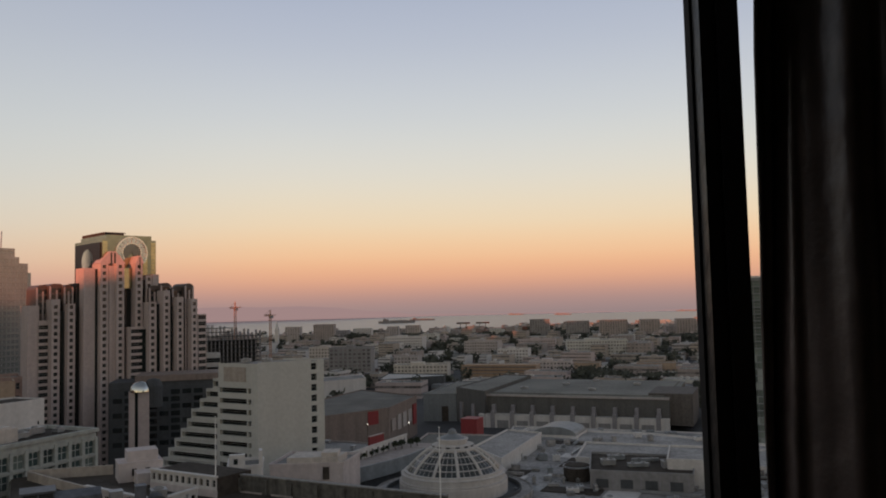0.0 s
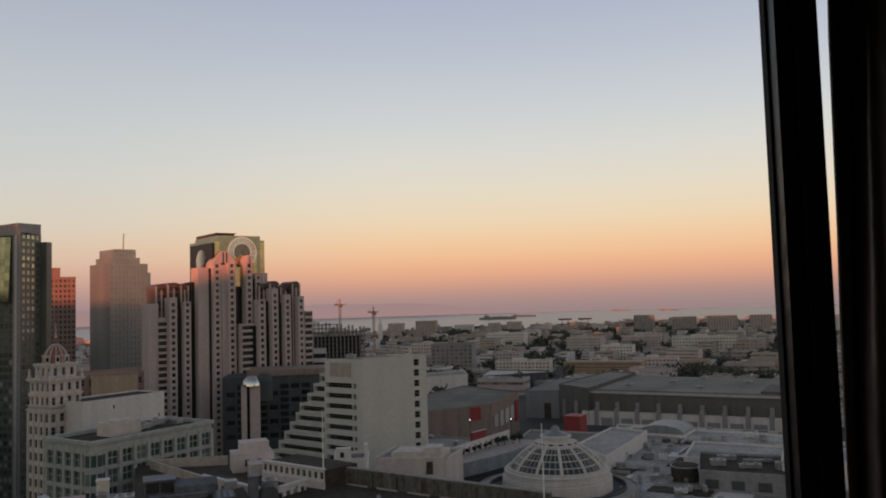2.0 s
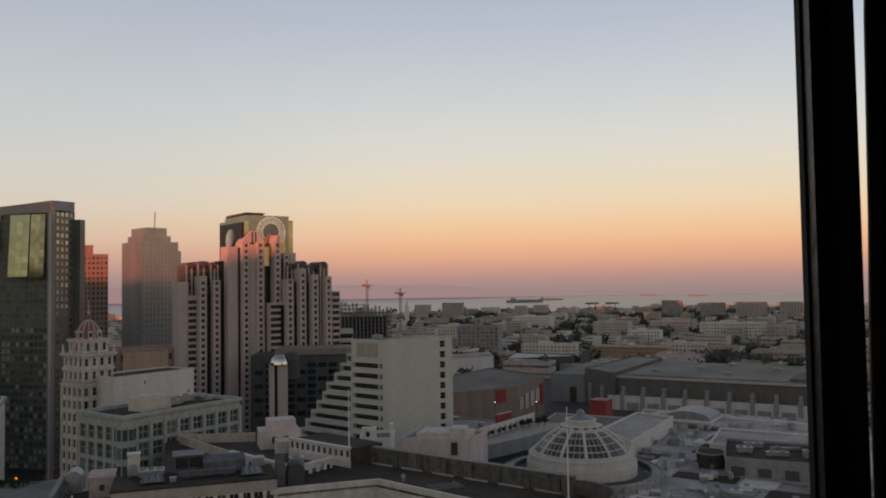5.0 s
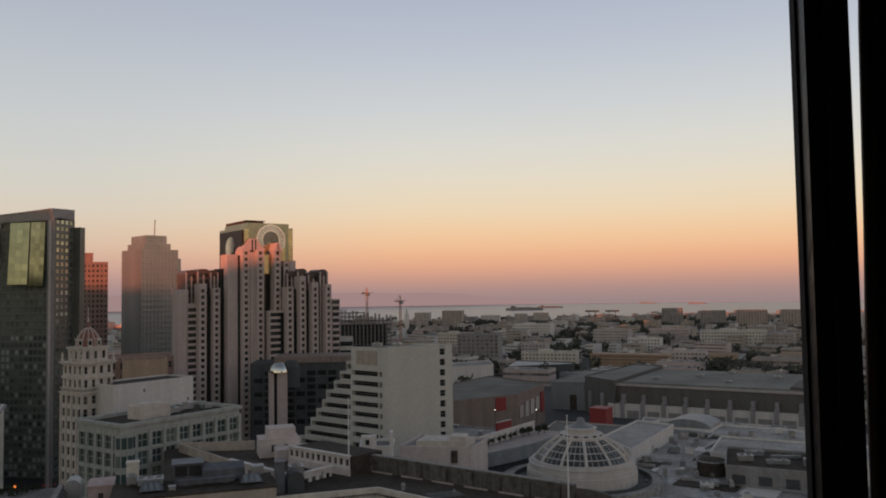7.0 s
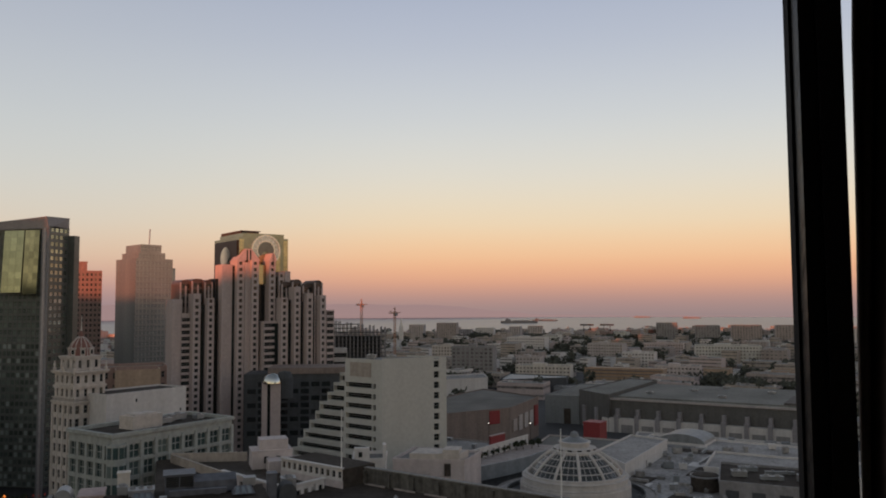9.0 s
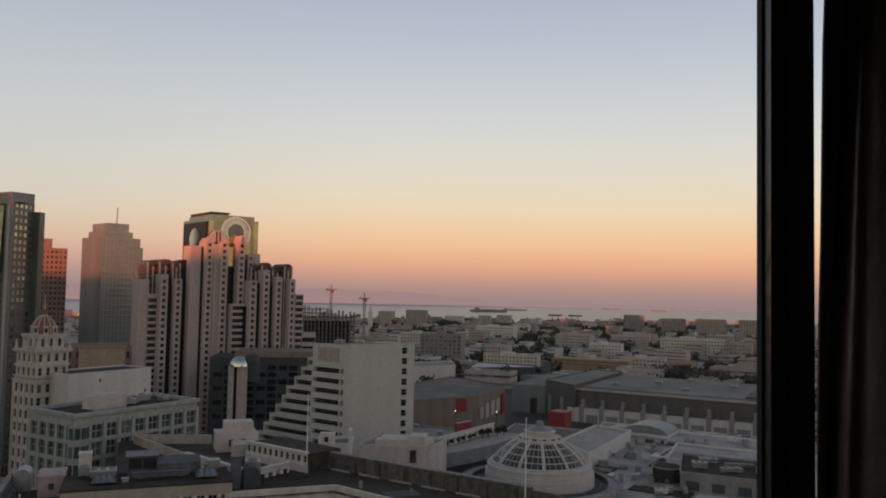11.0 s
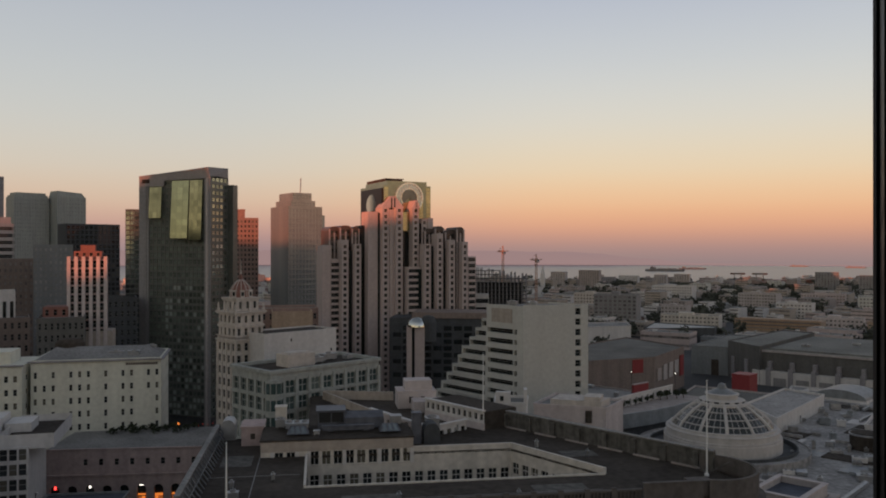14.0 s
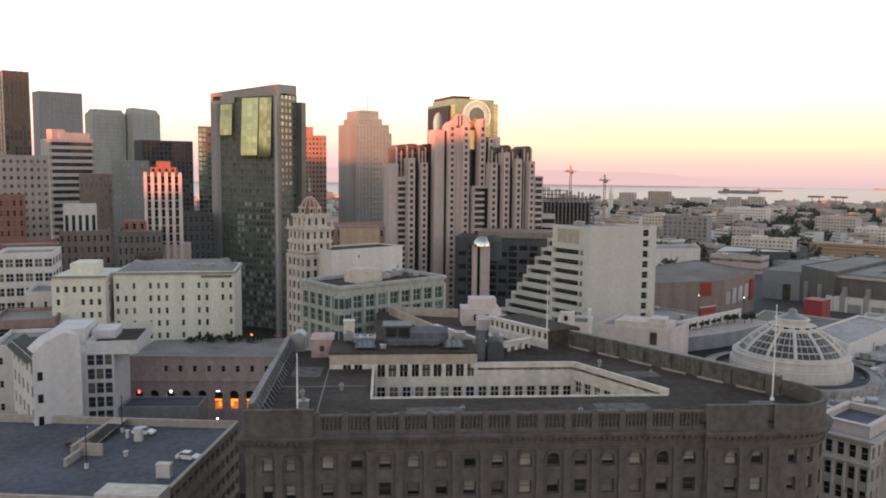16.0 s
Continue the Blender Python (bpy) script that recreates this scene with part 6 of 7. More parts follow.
for nm, pts, z1, mt, lb in (("exhibition_annexe", [(-21.5, 602), (3, 598), (32, 682), (6, 690)], 19.6, "slate", "pale blue-grey exhibition annexe with a dark doorway"),
                            ("exhibition_hall_wing", [(3.2, 597), (22.5, 566), (66, 676), (45, 691)], 24.4, "pier_grey", "dark exhibition hall wing with a broad flat roof")):
    eh2 = quad_block(nm, pts, 0, z1, M[mt], lb, roof="roof_hall")
    if z1 < 20:
        part("door", MB().obox((-5.5 - eh2.location.x, 599.3 - eh2.location.y), (.987, -.161), 5, .5, 0, 11), M["roof_dark"], eh2, "tall dark doorway")
    else:
        for f_ in (.2, .62):
            part("pier", MB().obox((3.2 + 19.3 * f_ - eh2.location.x, 597 - 31 * f_ - eh2.location.y), (.53, -.85), 3, 2.4, 0, 15), M["grey_stone"], eh2)

# long warm-tan blocks behind the halls, warm
st_ = thing("striped_tan_block", 11, 885, 0, -15, "long tan block striped by orange-brown bands", "building")
sf_ = Facade(st_, M["tan_long"], "far", 0)
sf_.block(0, 82, 0, 30, 0, 17.6, front=dict(cols=1, rows=5, fw=.985, fh=.42, depth=.6), left=dict(cols=1, rows=5, fw=.95, fh=.42, depth=.6))
sf_.done()
for k in range(6):
    part("band", MB().box(-.3, 82.3, -.35, -.004, 1.2 + 3.3 * k, 2.0 + 3.3 * k), M["orange"], st_, "orange-brown band")
for x, y, w, d, z in ((134, 886, 27, 24, 17.0), (194, 852, 40, 24, 18.0)):
    grid_building("arched_tan_block", x, y, SD + 8, w, d, z, M["tan_long"], "warm tan block with tall dark openings", "far", front=dict(cols=int(w / 5), rows=1, fw=.5, fh=.6, depth=.8, sill=.2), cap=0, group="arched tan blocks")
for x, y, w, d, z, mt, deg in ((88, 925, 48, 30, 17, "pink_white", -12), (166, 1160, 86, 40, 27, "concrete", -6), (-66, 922, 62, 26, 16.5, "cream", -8), (-70, 985, 30, 24, 22, "mauve", -10),
                               (60, 1050, 40, 26, 24, "white", -14), (-190, 1080, 46, 30, 30, "white_terra", -8), (20, 1230, 52, 30, 26, "mauve", -16), (110, 1320, 60, 34, 22, "pinkish", -10), (-110, 1350, 64, 30, 30, "white", -12)):
    g_ = grid_building("pale_mid_block", x, y, deg, w, d, z, M[mt], "pale mid-rise block with rows of small windows", "far", front=dict(cols=int(w / 4), rows=max(2, int(z / 4)), fw=.55, fh=.45, depth=.4), left=dict(cols=int(d / 4), rows=max(2, int(z / 4)), fw=.55, fh=.45, depth=.4), cap=0, group="pale mid-rise blocks")
    part("roof_house", MB().box(w * .3, w * .55, 4, d * .6, z, z + 3.2).box(w * .7, w * .8, 3, 8, z, z + 2), M[mt], g_)
ap_ = grid_building("grey_apartment_block", -136, 900, -4, 47, 26, 38.5, M["ash"], "grey apartment block with balconies in the middle distance", "far", front=dict(cols=9, rows=9, fw=.6, fh=.5, depth=1.0), left=dict(cols=5, rows=9, fw=.5, fh=.5, depth=.6), cap=0)
part("roof_house", MB().box(18, 27, 6, 16, 38.5, 42), M["ash"], ap_)
quad_block("blue_grey_long_roof", [(-71, 778), (-8, 806), (-6, 822), (-66, 846)], 0, 14, M["dark_wall"], "long blue-grey roof over dark open storeys", roof="slate")
quad_block("pale_parapet_roof", [(-128, 700), (-78, 735), (-86, 775), (-140, 740)], 0, 20, M["white"], "low roof behind a long pale parapet", roof="roof_grey")

stub = quad_block("white_stub_building", [(-52.2, 187.9), (-44.8, 189.8), (-46.5, 199), (-54.5, 197.5)], 0, 50.6, M["white"], "small white building with a raised corner behind the stone parapet", roof="roof_mid")
sbx, sby = stub.location.x, stub.location.y
part("end_wall", MB().obox((-50.3 - sbx, 189.2 - sby), (.97, .25), 3.6, 1.8, 50.5, 53.7), M["white"], stub)
part("end_wall", MB().obox((-45.3 - sbx, 191.2 - sby), (.97, .25), .8, 3.0, 50.5, 54.4), M["white"], stub)
part("vent", MB().obox((-50.4 - sbx, 188.2 - sby), (.97, .25), .9, .1, 51.6, 52.8), M["glass_dark"], stub)

# brown block with red panels, red kiosk
bw = quad_block("brown_garage_block", [(-76, 452), (-38, 486), (-24, 545), (-66, 590), (-92, 520)], 0, 25.0, M["brown_render"], "brown-grey block with red and pale wall panels", roof="roof_mid")
bx, by = bw.location.x, bw.location.y
for k, (mt, z0, z1) in enumerate((("clay", 11, 18), ("mauve", 10, 19), ("mauve", 10, 19), ("mauve", 11, 19), ("red", 8, 21))):
    f = .12 + k * .19
    x, y = -38 + 14 * f, 486 + 59 * f
    part("panel", MB().obox((x - bx + .5, y - by - .2), (.231, .973), 7.5, .6, z0, z1), M[mt], bw)
part("front_panel", MB().obox((-46.8 - bx, 478.0 - by), (.745, .667), 7.6, .5, 16.9, 24.6), M["red"], bw, "red wall panel")
quad_block("low_flat_roof", [(-20, 346), (22, 336), (30, 372), (-12, 386)], 0, 25.5, M["mauve"], "low flat roof with dark gravel", roof="roof_mid")
quad_block("low_flat_roof", [(34, 352), (92, 330), (100, 362), (40, 388)], 0, 22, M["white"], "low white flat roof", roof="roof_white")
rk = thing("red_roof_kiosk", 7, 400, 0, -24, "bright red boxy kiosk block", "kiosk")
part("body", MB().box(-3.4, 5, 0, 9, 0, 29.8), M["red"], rk)
part("lid", MB().box(-3.6, 5.2, -.2, 9.2, 29.8, 30.2), M["red"], rk)
rw = thing("red_hoarding", -31, 331, 0, 60, "long low red hoarding wall", "wall")
part("board", MB().box(-5, 5, 0, .8, 0, 34.4), M["red"], rw)
part("cap", MB().box(-5, 5, -.2, 1, 34.4, 34.7), M["pink_wall"], rw)

# ---- podium, vaulted entrance tower, construction site ----
px_, py_ = at(-23.0, 352)
pod = thing("dark_hotel_podium", px_, py_, 0, 14, "dark glass hotel podium with a pink stone band", "building")
pwid = reach(px_, py_, 14, -16.0)
part("glass_wall", MB().box(0, pwid, 0, 20, 0, 58.5), M["dark_wall"], pod)
part("dark_front", MB().box(1, pwid - .5, -.25, -.004, 0, 56.5), M["dark_wall"], pod, "dark polished front")
for j in range(9):
    for i in range(9):
        if (i + 2 * j) % 4:
            part("window", MB().box(1.6 + i * (pwid - 3) / 9, 1.6 + (i + .78) * (pwid - 3) / 9, -.32, -.254, 30 + 2.9 * j, 31.9 + 2.9 * j), M["glass_dark"], pod)
part("stone_band", MB().box(10, pwid + .4, -.6, 20.4, 58.5, 61.0), M["brown_render"], pod)
vx, vy = at(-21.75, 333)
vtw = thing("vaulted_entrance_tower", vx, vy, 0, 24, "slender pink-beige tower with a mirror-glass barrel vault", "building")
part("pier", MB().box(0, 2.0, 0, 6, 0, 56.2).box(3.2, 7.2, -.6, 6, 0, 56.2), M["pinkish"], vtw)
part("slot", MB().box(2.0, 3.2, .8, 6, 0, 56), M["glass_dark"], vtw)
part("vault", MB().lathe((4.0, 1.5), [(3.9 * math.cos(t), 56.2 + 4.2 * math.sin(t)) for t in np.linspace(0, 1.55, 9)], 20), M["mirror"], vtw, "mirror-glass half dome", smooth=True)
# shadow of the arch is put in as a dark rounded block
part("arch_shadow", MB().lathe((9, 3), [(3.4, 50), (3.4, 58), (2.4, 60.4), (0, 61)], 16), M["dark_wall"], vtw)
sx, sy = at(-17.35, 425)
grid_building("small_striped_block", sx, sy, 20, 10.5, 14, 63.5, M["white"], "small white striped office block", "dark", front=dict(cols=1, rows=14, fw=.98, fh=.5, depth=.4), left=dict(cols=1, rows=14, fw=.98, fh=.5, depth=.4), cap=30)
csx, csy = at(-17.1, 690)
cs = thing("concrete_frame_building", csx, csy, 0, 8, "unfinished dark concrete frame building under construction", "building")
cwid = reach(csx, csy, 8, -13.3)
for k in range(15):
    x = k * (cwid - .8) / 14
    for y in (0, 9):
        part("column", MB().box(x, x + .8, y, y + .8, 0, 72.5 - .42 * k + (1.5 if k % 3 else -1)), M["grey_stone"], cs)
for j in range(17):
    z = 16 + j * 3.4
    part("floor_slab", MB().box(-.5, cwid * (1 if z < 66 else .5), -.8, 11, z, z + .4), M["dark_wall"], cs)
part("core", MB().box(3, cwid - 4, 5, 9, 0, 60), M["dark_wall"], cs)


def crane(az, d, ztop, label):
    x, y = at(az, d)
    c = thing("tower_crane", x, y, 0, 24, label, "crane", "tower cranes")
    m = MB()
    for sx_, sy_ in ((-1, -1), (1, -1), (1, 1), (-1, 1)):
        m.bar((sx_ * .8, sy_ * .8, 0), (sx_ * .8, sy_ * .8, ztop - 6), .22, 4)
    for k in range(int((ztop - 8) / 2)):
        z = k * 2.0
        s = 1 if k % 2 else -1
        m.bar((-.8 * s, -.8, z), (.8 * s, -.8, z + 2), .12, 4).bar((-.8, .8 * s, z), (-.8, -.8 * s, z + 2), .12, 4)
    part("mast", m, M["crane_paint"], c)
    j = MB()
    j.bar((0, -8, ztop - 6), (0, 28, ztop - 6), .35, 5).bar((0, -8, ztop - 4.6), (0, 28, ztop - 4.8), .25, 5).bar((-5.5, 0, ztop - 5.6), (5.5, 0, ztop - 5.2), .35, 5)
    j.bar((0, -8, ztop - 5), (0, 0, ztop), .12, 4).bar((0, 0, ztop), (0, 24, ztop - 4.8), .12, 4)
    part("jib", j, M["crane_paint"], c)
    part("cab", MB().box(-1.2, 1.2, -1.8, .6, ztop - 8.4, ztop - 6).bar((0, 0, ztop - 6), (0, 0, ztop), .5, 5), M["crane_paint"], c)
    part("counterweight", MB().box(-1.2, 1.2, -9, -6.5, ztop - 8, ztop - 5.6), M["grey_stone"], c)


M["crane_paint"] = mat("faded_crane_paint", (.36, .20, .13), rough=.6)
crane(-14.95, 760, 92.5, "faded orange tower crane above the construction site")
crane(-12.6, 770, 84.5, "faded orange tower crane above the construction site")

# ---- far waterfront: slabs, ballpark, ships ----
for az0, az1, d, zt, mt in ((-11.6, -10.6, 1900, 37, "mauve"), (-9.65, -8.25, 1850, 42, "clay"), (-4.5, -3.7, 1950, 30, "mauve"), (-3.2, -2.2, 1900, 33, "mauve"),
                            (5.6, 7.0, 1750, 44, "ash"), (8.15, 9.75, 1700, 40, "ash"), (10.45, 12.35, 1700, 41, "clay"), (13.2, 14.5, 1700, 41, "clay"), (15.6, 16.9, 1700, 41, "clay"),
                            (17.3, 18.6, 1650, 36, "white"), (-6.9, -5.6, 2000, 26, "white"), (-8.1, -7.2, 1950, 24, "grey_stone")):
    x, y = at(az0, d)
    w = abs(reach(x, y, -6, az1))
    grid_building("waterfront_slab", x, y, -6, w, 22, zt, M[mt], "pale waterfront apartment slab with window columns", "far", front=dict(cols=max(4, int(w / 5)), rows=int(zt / 3.6), fw=.55, fh=.5, depth=.3),
                  cap=0, group="waterfront slabs")
fx_, fy_ = at(-12.15, 1700)
fs = thing("clock_spire", fx_, fy_, 0, 0, "slim white clock tower on the waterfront", "tower")
part("shaft", MB().box(-4, 4, -4, 4, 0, 40), M["white"], fs)
part("spire", MB().lathe((0, 0), [(4.5, 40), (3, 44), (2.2, 48), (.3, 56), (0, 57)], 12), M["white"], fs)
bpx, bpy_ = at(.4, 2150)
bp = thing("ballpark", bpx, bpy_, 0, -4, "dark brick ballpark with a raised stand", "stadium")
part("stand", MB().box(0, 196, 0, 60, 0, 10).prism([(60, 0), (196, 0), (196, 60), (60, 60)], 10, 14).box(140, 196, -4, 40, 14, 17), M["brick"], bp)
for x in (18, 70):
    lt = part("light_mast", MB().bar((x - 8, 20, 0), (x - 8, 20, 28), .9, 5).bar((x + 8, 20, 0), (x + 8, 20, 28), .9, 5), M["roof_dark"], bp)
    part("light_bank", MB().box(x - 18, x + 18, 19, 21, 27, 31), M["roof_dark"], lt)


def ship(az0, az1, d, h, label):
    x, y = at((az0 + az1) / 2, d)
    L = d * radians(az1 - az0)
    s = thing("cargo_ship", x, y, .2, -(az0 + az1) / 2, label, "ship", "moored ships")
    hl = MB()
    hl.prism([(-L / 2, -8), (L * .42, -10), (L / 2, 0), (L * .42, 10), (-L / 2, 8)], 0, h * .55)
    part("hull", hl, M["ship_hull"], s)
    part("bridge", MB().box(-L * .38, -L * .22, -7, 7, h * .55, h).box(-L * .34, -L * .30, -4, 4, h, h * 1.25), M["ship_hull"], s)
    part("deck_cargo", MB().box(-L * .18, L * .3, -7, 7, h * .55, h * .72).bar((L * .1, 0, h * .5), (L * .1, 0, h * 1.1), .9, 5), M["ship_hull"], s)


M["ship_hull"] = mat("grey_ship_paint", (.22, .21, .21), rough=.7)
for a in ((-5.1, -2.5, 3500, 17, "large grey naval ship moored in the bay"), (-2.9, -1.1, 3900, 11, "long low grey ship moored in the bay"), (4.1, 5.25, 4750, 9, "dark low cargo ship in the bay"),
          (7.35, 8.55, 4500, 9, "dark low cargo ship in the bay"), (15.6, 17.6, 4850, 7, "dark low cargo ship in the bay")):
    ship(*a)

# ---- parking deck and its neighbours ----
GX, GY, GA = -144.9, 72.1, 20.3
pg = thing("parking_deck", GX, GY, 0, GA, "concrete parking garage with a slate-blue roof deck and low walls", "building")
pgf = Facade(pg, M["tan"], "dark", 120)
pgf.face((60, 0), (0, 1), 38, 0, 36, cols=14, rows=11, fw=.75, fh=.55, depth=.8)
pgf.face((0, 0), (1, 0), 60, 0, 36, cols=14, rows=11, fw=.75, fh=.55, depth=.8)
pgf.done()
part("deck", MB().box(-24, 59.9, .1, 38, 34.6, 35.2), M["roof_blue"], pg, "slate-blue coated roof deck")
part("lower_block", MB().box(-24, 59, 1, 38, 0, 34.6), M["tan"], pg)
part("deck_wall", MB().box(59.3, 60, 0, 38, 35.2, 36.6).box(-24, 60, 37.6, 38.2, 35.2, 36.7).box(-24, 60, -.2, .4, 35.2, 36.2), M["tan"], pg)
rp = MB()
rp.poly([(34.4, 20, 35.25), (37, 20, 35.25), (37.4, 37, 36.9), (34.4, 37, 36.9)]).box(34.0, 34.6, 21, 37.4, 35.2, 36.7).box(36.2, 40.4, 20.2, 20.8, 35.2, 37.4).box(36.2, 36.8, 14.6, 20.8, 35.2, 36.6)
part("ramp_wall", rp, M["tan"], pg, "pale ramp wall")
part("ramp_planting", MB().poly([(34.7, 24, 35.75), (36.9, 24, 35.75), (37.2, 34, 36.72), (34.7, 34, 36.72)]), M["roof_dark"], pg)
for x, y, w, d, h in ((42.6, 28.4, 1.4, 1.1, 2.4), (54.4, 11.0, 2.4, 1.4, 2.2), (44.4, 20.3, .6, .6, .8), (40.2, 30.0, .5, .5, 1.4)):
    part("stair_head", MB().box(x, x + w, y, y + d, 35.2, 35.2 + h).box(x - .1, x + w + .1, y - .1, y + d + .1, 35.2 + h, 35.4 + h), M["white"], pg)
part("end_block", MB().box(-24, 26, -6, 1, 0, 36.9).box(50, 60.2, -1.5, 3, 35, 37.4), M["cream"], pg)

def on_deck(x, y):
    a = radians(GA)
    return GX + x * math.cos(a) - y * math.sin(a), GY + x * math.sin(a) + y * math.cos(a)


def car(x, y, z, deg, material, label):
    c = thing("parked_car", x, y, z, deg, label, "car", "parked cars")
    bd = MB()
    secs = [(-2.2, .55, .80), (-2.05, .45, .92), (-1.2, .42, .98), (1.0, .42, .95), (1.9, .45, .80), (2.2, .55, .66)]
    for (x0, a0, b0), (x1, a1, b1) in zip(secs, secs[1:]):
        for s in (-1, 1):
            bd.poly([(x0, s * .86, a0 - .15), (x1, s * .86, a1 - .15), (x1, s * .84, b1), (x0, s * .84, b0)][::s])
        bd.poly([(x0, -.84, b0), (x1, -.84, b1), (x1, .84, b1), (x0, .84, b0)])
    bd.poly([(-2.2, .86, .4), (-2.2, -.86, .4), (-2.2, -.84, .8), (-2.2, .84, .8)]).poly([(2.2, -.86, .4), (2.2, .86, .4), (2.2, .84, .66), (2.2, -.84, .66)])
    body = part("body", bd, material, c)
    cb = MB()
    i = 0
    cb.v += [(-1.75, -.8, .94), (1.05, -.8, .92), (1.05, .8, .92), (-1.75, .8, .94), (-1.15, -.62, 1.42), (.35, -.62, 1.45), (.35, .62, 1.45), (-1.15, .62, 1.42)]
    cb.f += [(0, 1, 5, 4), (1, 2, 6, 5), (2, 3, 7, 6), (3, 0, 4, 7)]
    cb.m += [0] * 4
    part("glazing", cb, M["glass_dark"], body)
    part("roof", MB().box(-1.15, .35, -.62, .62, 1.42, 1.47), material, body)
    for wx in (-1.35, 1.35):
        for wy in (-.8, .8):
            w = part("wheel", MB().bar((wx, wy - .1, .32), (wx, wy + .1, .32), .32, 14), M["rubber"], c)
            part("rim", MB().bar((wx, wy - .12, .32), (wx, wy + .12, .32), .19, 10), M["metal"], w)
    for s in (-.6, .6):
        part("headlight", MB().box(2.16, 2.22, s - .18, s + .18, .52, .66), M["pole"], c)


for x, y, deg, mt, lb in ((56.6, 20.1, 12, "car_white", "white car parked on the slate-blue deck"), (42.7, 32.7, 16, "car_white", "white car parked by the ramp wall"), (33.4, 25.0, 24, "car_dark", "dark red car parked in the shade of the ramp")):
    px2, py2 = on_deck(x, y)
    car(px2, py2, 35.2, deg, M[mt], lb)


def lamp_post(x, y, z, h):
    l = thing("lamp_post", x, y, z, 0, "dark lamp post with a small round light", "lamp post", "deck lamp posts")
    part("post", MB().lathe((0, 0), [(.12, 0), (.07, h)], 8).bar((0, 0, h - .3), (.5, 0, h), .05, 5), M["roof_dark"], l)
    part("base", MB().lathe((0, 0), [(.35, 0), (.35, .9), (0, .9)], 10), M["white"], l)
    part("globe", MB().lathe((.5, 0), [(0, h - .1), (.16, h + .05), (0, h + .25)], 8), M["pole"], l)


for x, y, h in ((40.6, 14.2, 7.4), (37.9, 33.5, 7.5)):
    lamp_post(*on_deck(x, y), 35.2, h)

# white blocks behind the deck
w1 = thing("white_gabled_block", -139.5, 112.0, 0, 62, "white rendered block with dark green roof and small windows", "building")
w1f = Facade(w1, M["white"], "plain", 40)
w1f.face((0, 0), (1, 0), 9, 20, 50.2)
w1f.face((0, 22), (0, -1), 22, 20, 49, cols=5, rows=6, fw=.4, fh=.5, depth=.25)
w1f.face((-.2, 0), (1, 0), .2, 20, 50)
w1f.done()
part("gable_wall", MB().poly([(0, 0, 50.2), (9, 0, 50.2), (8.6, 0, 53.0), (6, 0, 53.8), (2.5, 0, 52.4)]).poly([(0, 0, 50.2), (2.5, 0, 52.4), (2.5, 6, 52.4), (0, 6, 50.2)]).poly([(2.5, 0, 52.4), (6, 0, 53.8), (6, 6, 53.8), (2.5, 6, 52.4)]).poly([(6, 0, 53.8), (8.6, 0, 53), (8.6, 6, 53), (6, 6, 53.8)]), M["white"], w1)
M["roof_green"] = mat("dark_green_roof", (.045, .055, .05), vary=.25)
part("roof", MB().box(.1, 8.9, .5, 22, 49.0, 49.3).poly([(-1.2, .6, 48.0), (2.6, .6, 50.4), (2.6, 22, 50.4), (-1.2, 22, 48.0)]), M["roof_green"], w1)
part("core", MB().box(.3, 8.9, .3, 21.9, 0, 49), M["white"], w1)
for j in range(5):
    part("side_window", MB().box(.6, 1.6, -.08, .02, 26 + 4.6 * j, 27.8 + 4.6 * j), M["glass_dark"], w1)
w2 = thing("white_bay_block", -149.5, 127.5, 0, 35, "white rendered block with a glazed stair bay and open flat roof", "building")
w2f = Facade(w2, M["white"], "plain", 40)
w2f.block(0, 4.6, 0, 20, 0, 46.2, front=dict(cols=1, rows=9, fw=.28, fh=.5, depth=.25))
w2f.block(4.6, 10.6, .9, 20, 0, 45.6, front=dict(cols=3, rows=14, fw=.82, fh=.74, depth=.3, margin=.2), right=dict())
w2f.block(4.6, 15.6, 1.6, 24, 45.0, 48.2, roof=False)
w2f.done()
part("roof", MB().box(5, 15.2, 2.0, 23.6, 46.2, 46.6), M["roof_dark"], w2)
part("roof_house", MB().box(-4, 3, 8, 20, 46, 50).box(3.5, 9, 12, 20, 46.2, 48.6), M["white"], w2)

# pink arcaded block with shop lights
M["shop_glow"] = mat("lit_shop_interior", (.5, .25, .1), emit=(1.0, .26, .06, .22), vary=.3, grain=1.2)
pkx, pky = -160.5, 158.0
pa = thing("pink_arcaded_block", pkx, pky, 0, 25, "dusty pink block with square windows above lit arches", "building")
paf = Facade(pa, M["pink_wall"], "dark", 60)
paf.face((0, 0), (1, 0), 38, 31.2, 37.6, cols=10, rows=1, fw=.27, fh=.25, depth=.4, sill=.5, skip=lambda i, j: i < 2)
paf.face((0, 0), (1, 0), 38, 22.5, 31.2, cols=9, rows=1, fw=.56, fh=.62, depth=.9, sill=.2)
paf.face((38, 0), (0, 1), 24, 14, 37.6, cols=7, rows=4, fw=.3, fh=.4, depth=.4)
paf.done()
part("core", MB().box(.2, 37.8, .9, 24, 0, 37.2).box(0, 38, 0, 1, 0, 22.5), M["pink_wall"], pa)
part("roof", MB().box(0, 38, .2, 24, 37.2, 37.65), M["roof_grey"], pa)
part("ledge", MB().box(-.3, 38.3, -.45, 0, 31.0, 31.4).box(-.3, 38.3, -.3, .2, 37.6, 37.9), M["pink_wall"], pa)
AW, AZ = 38 / 9 * .56 / 2, 22.5 + 8.7 * .38 * .2 + 8.7 * .62
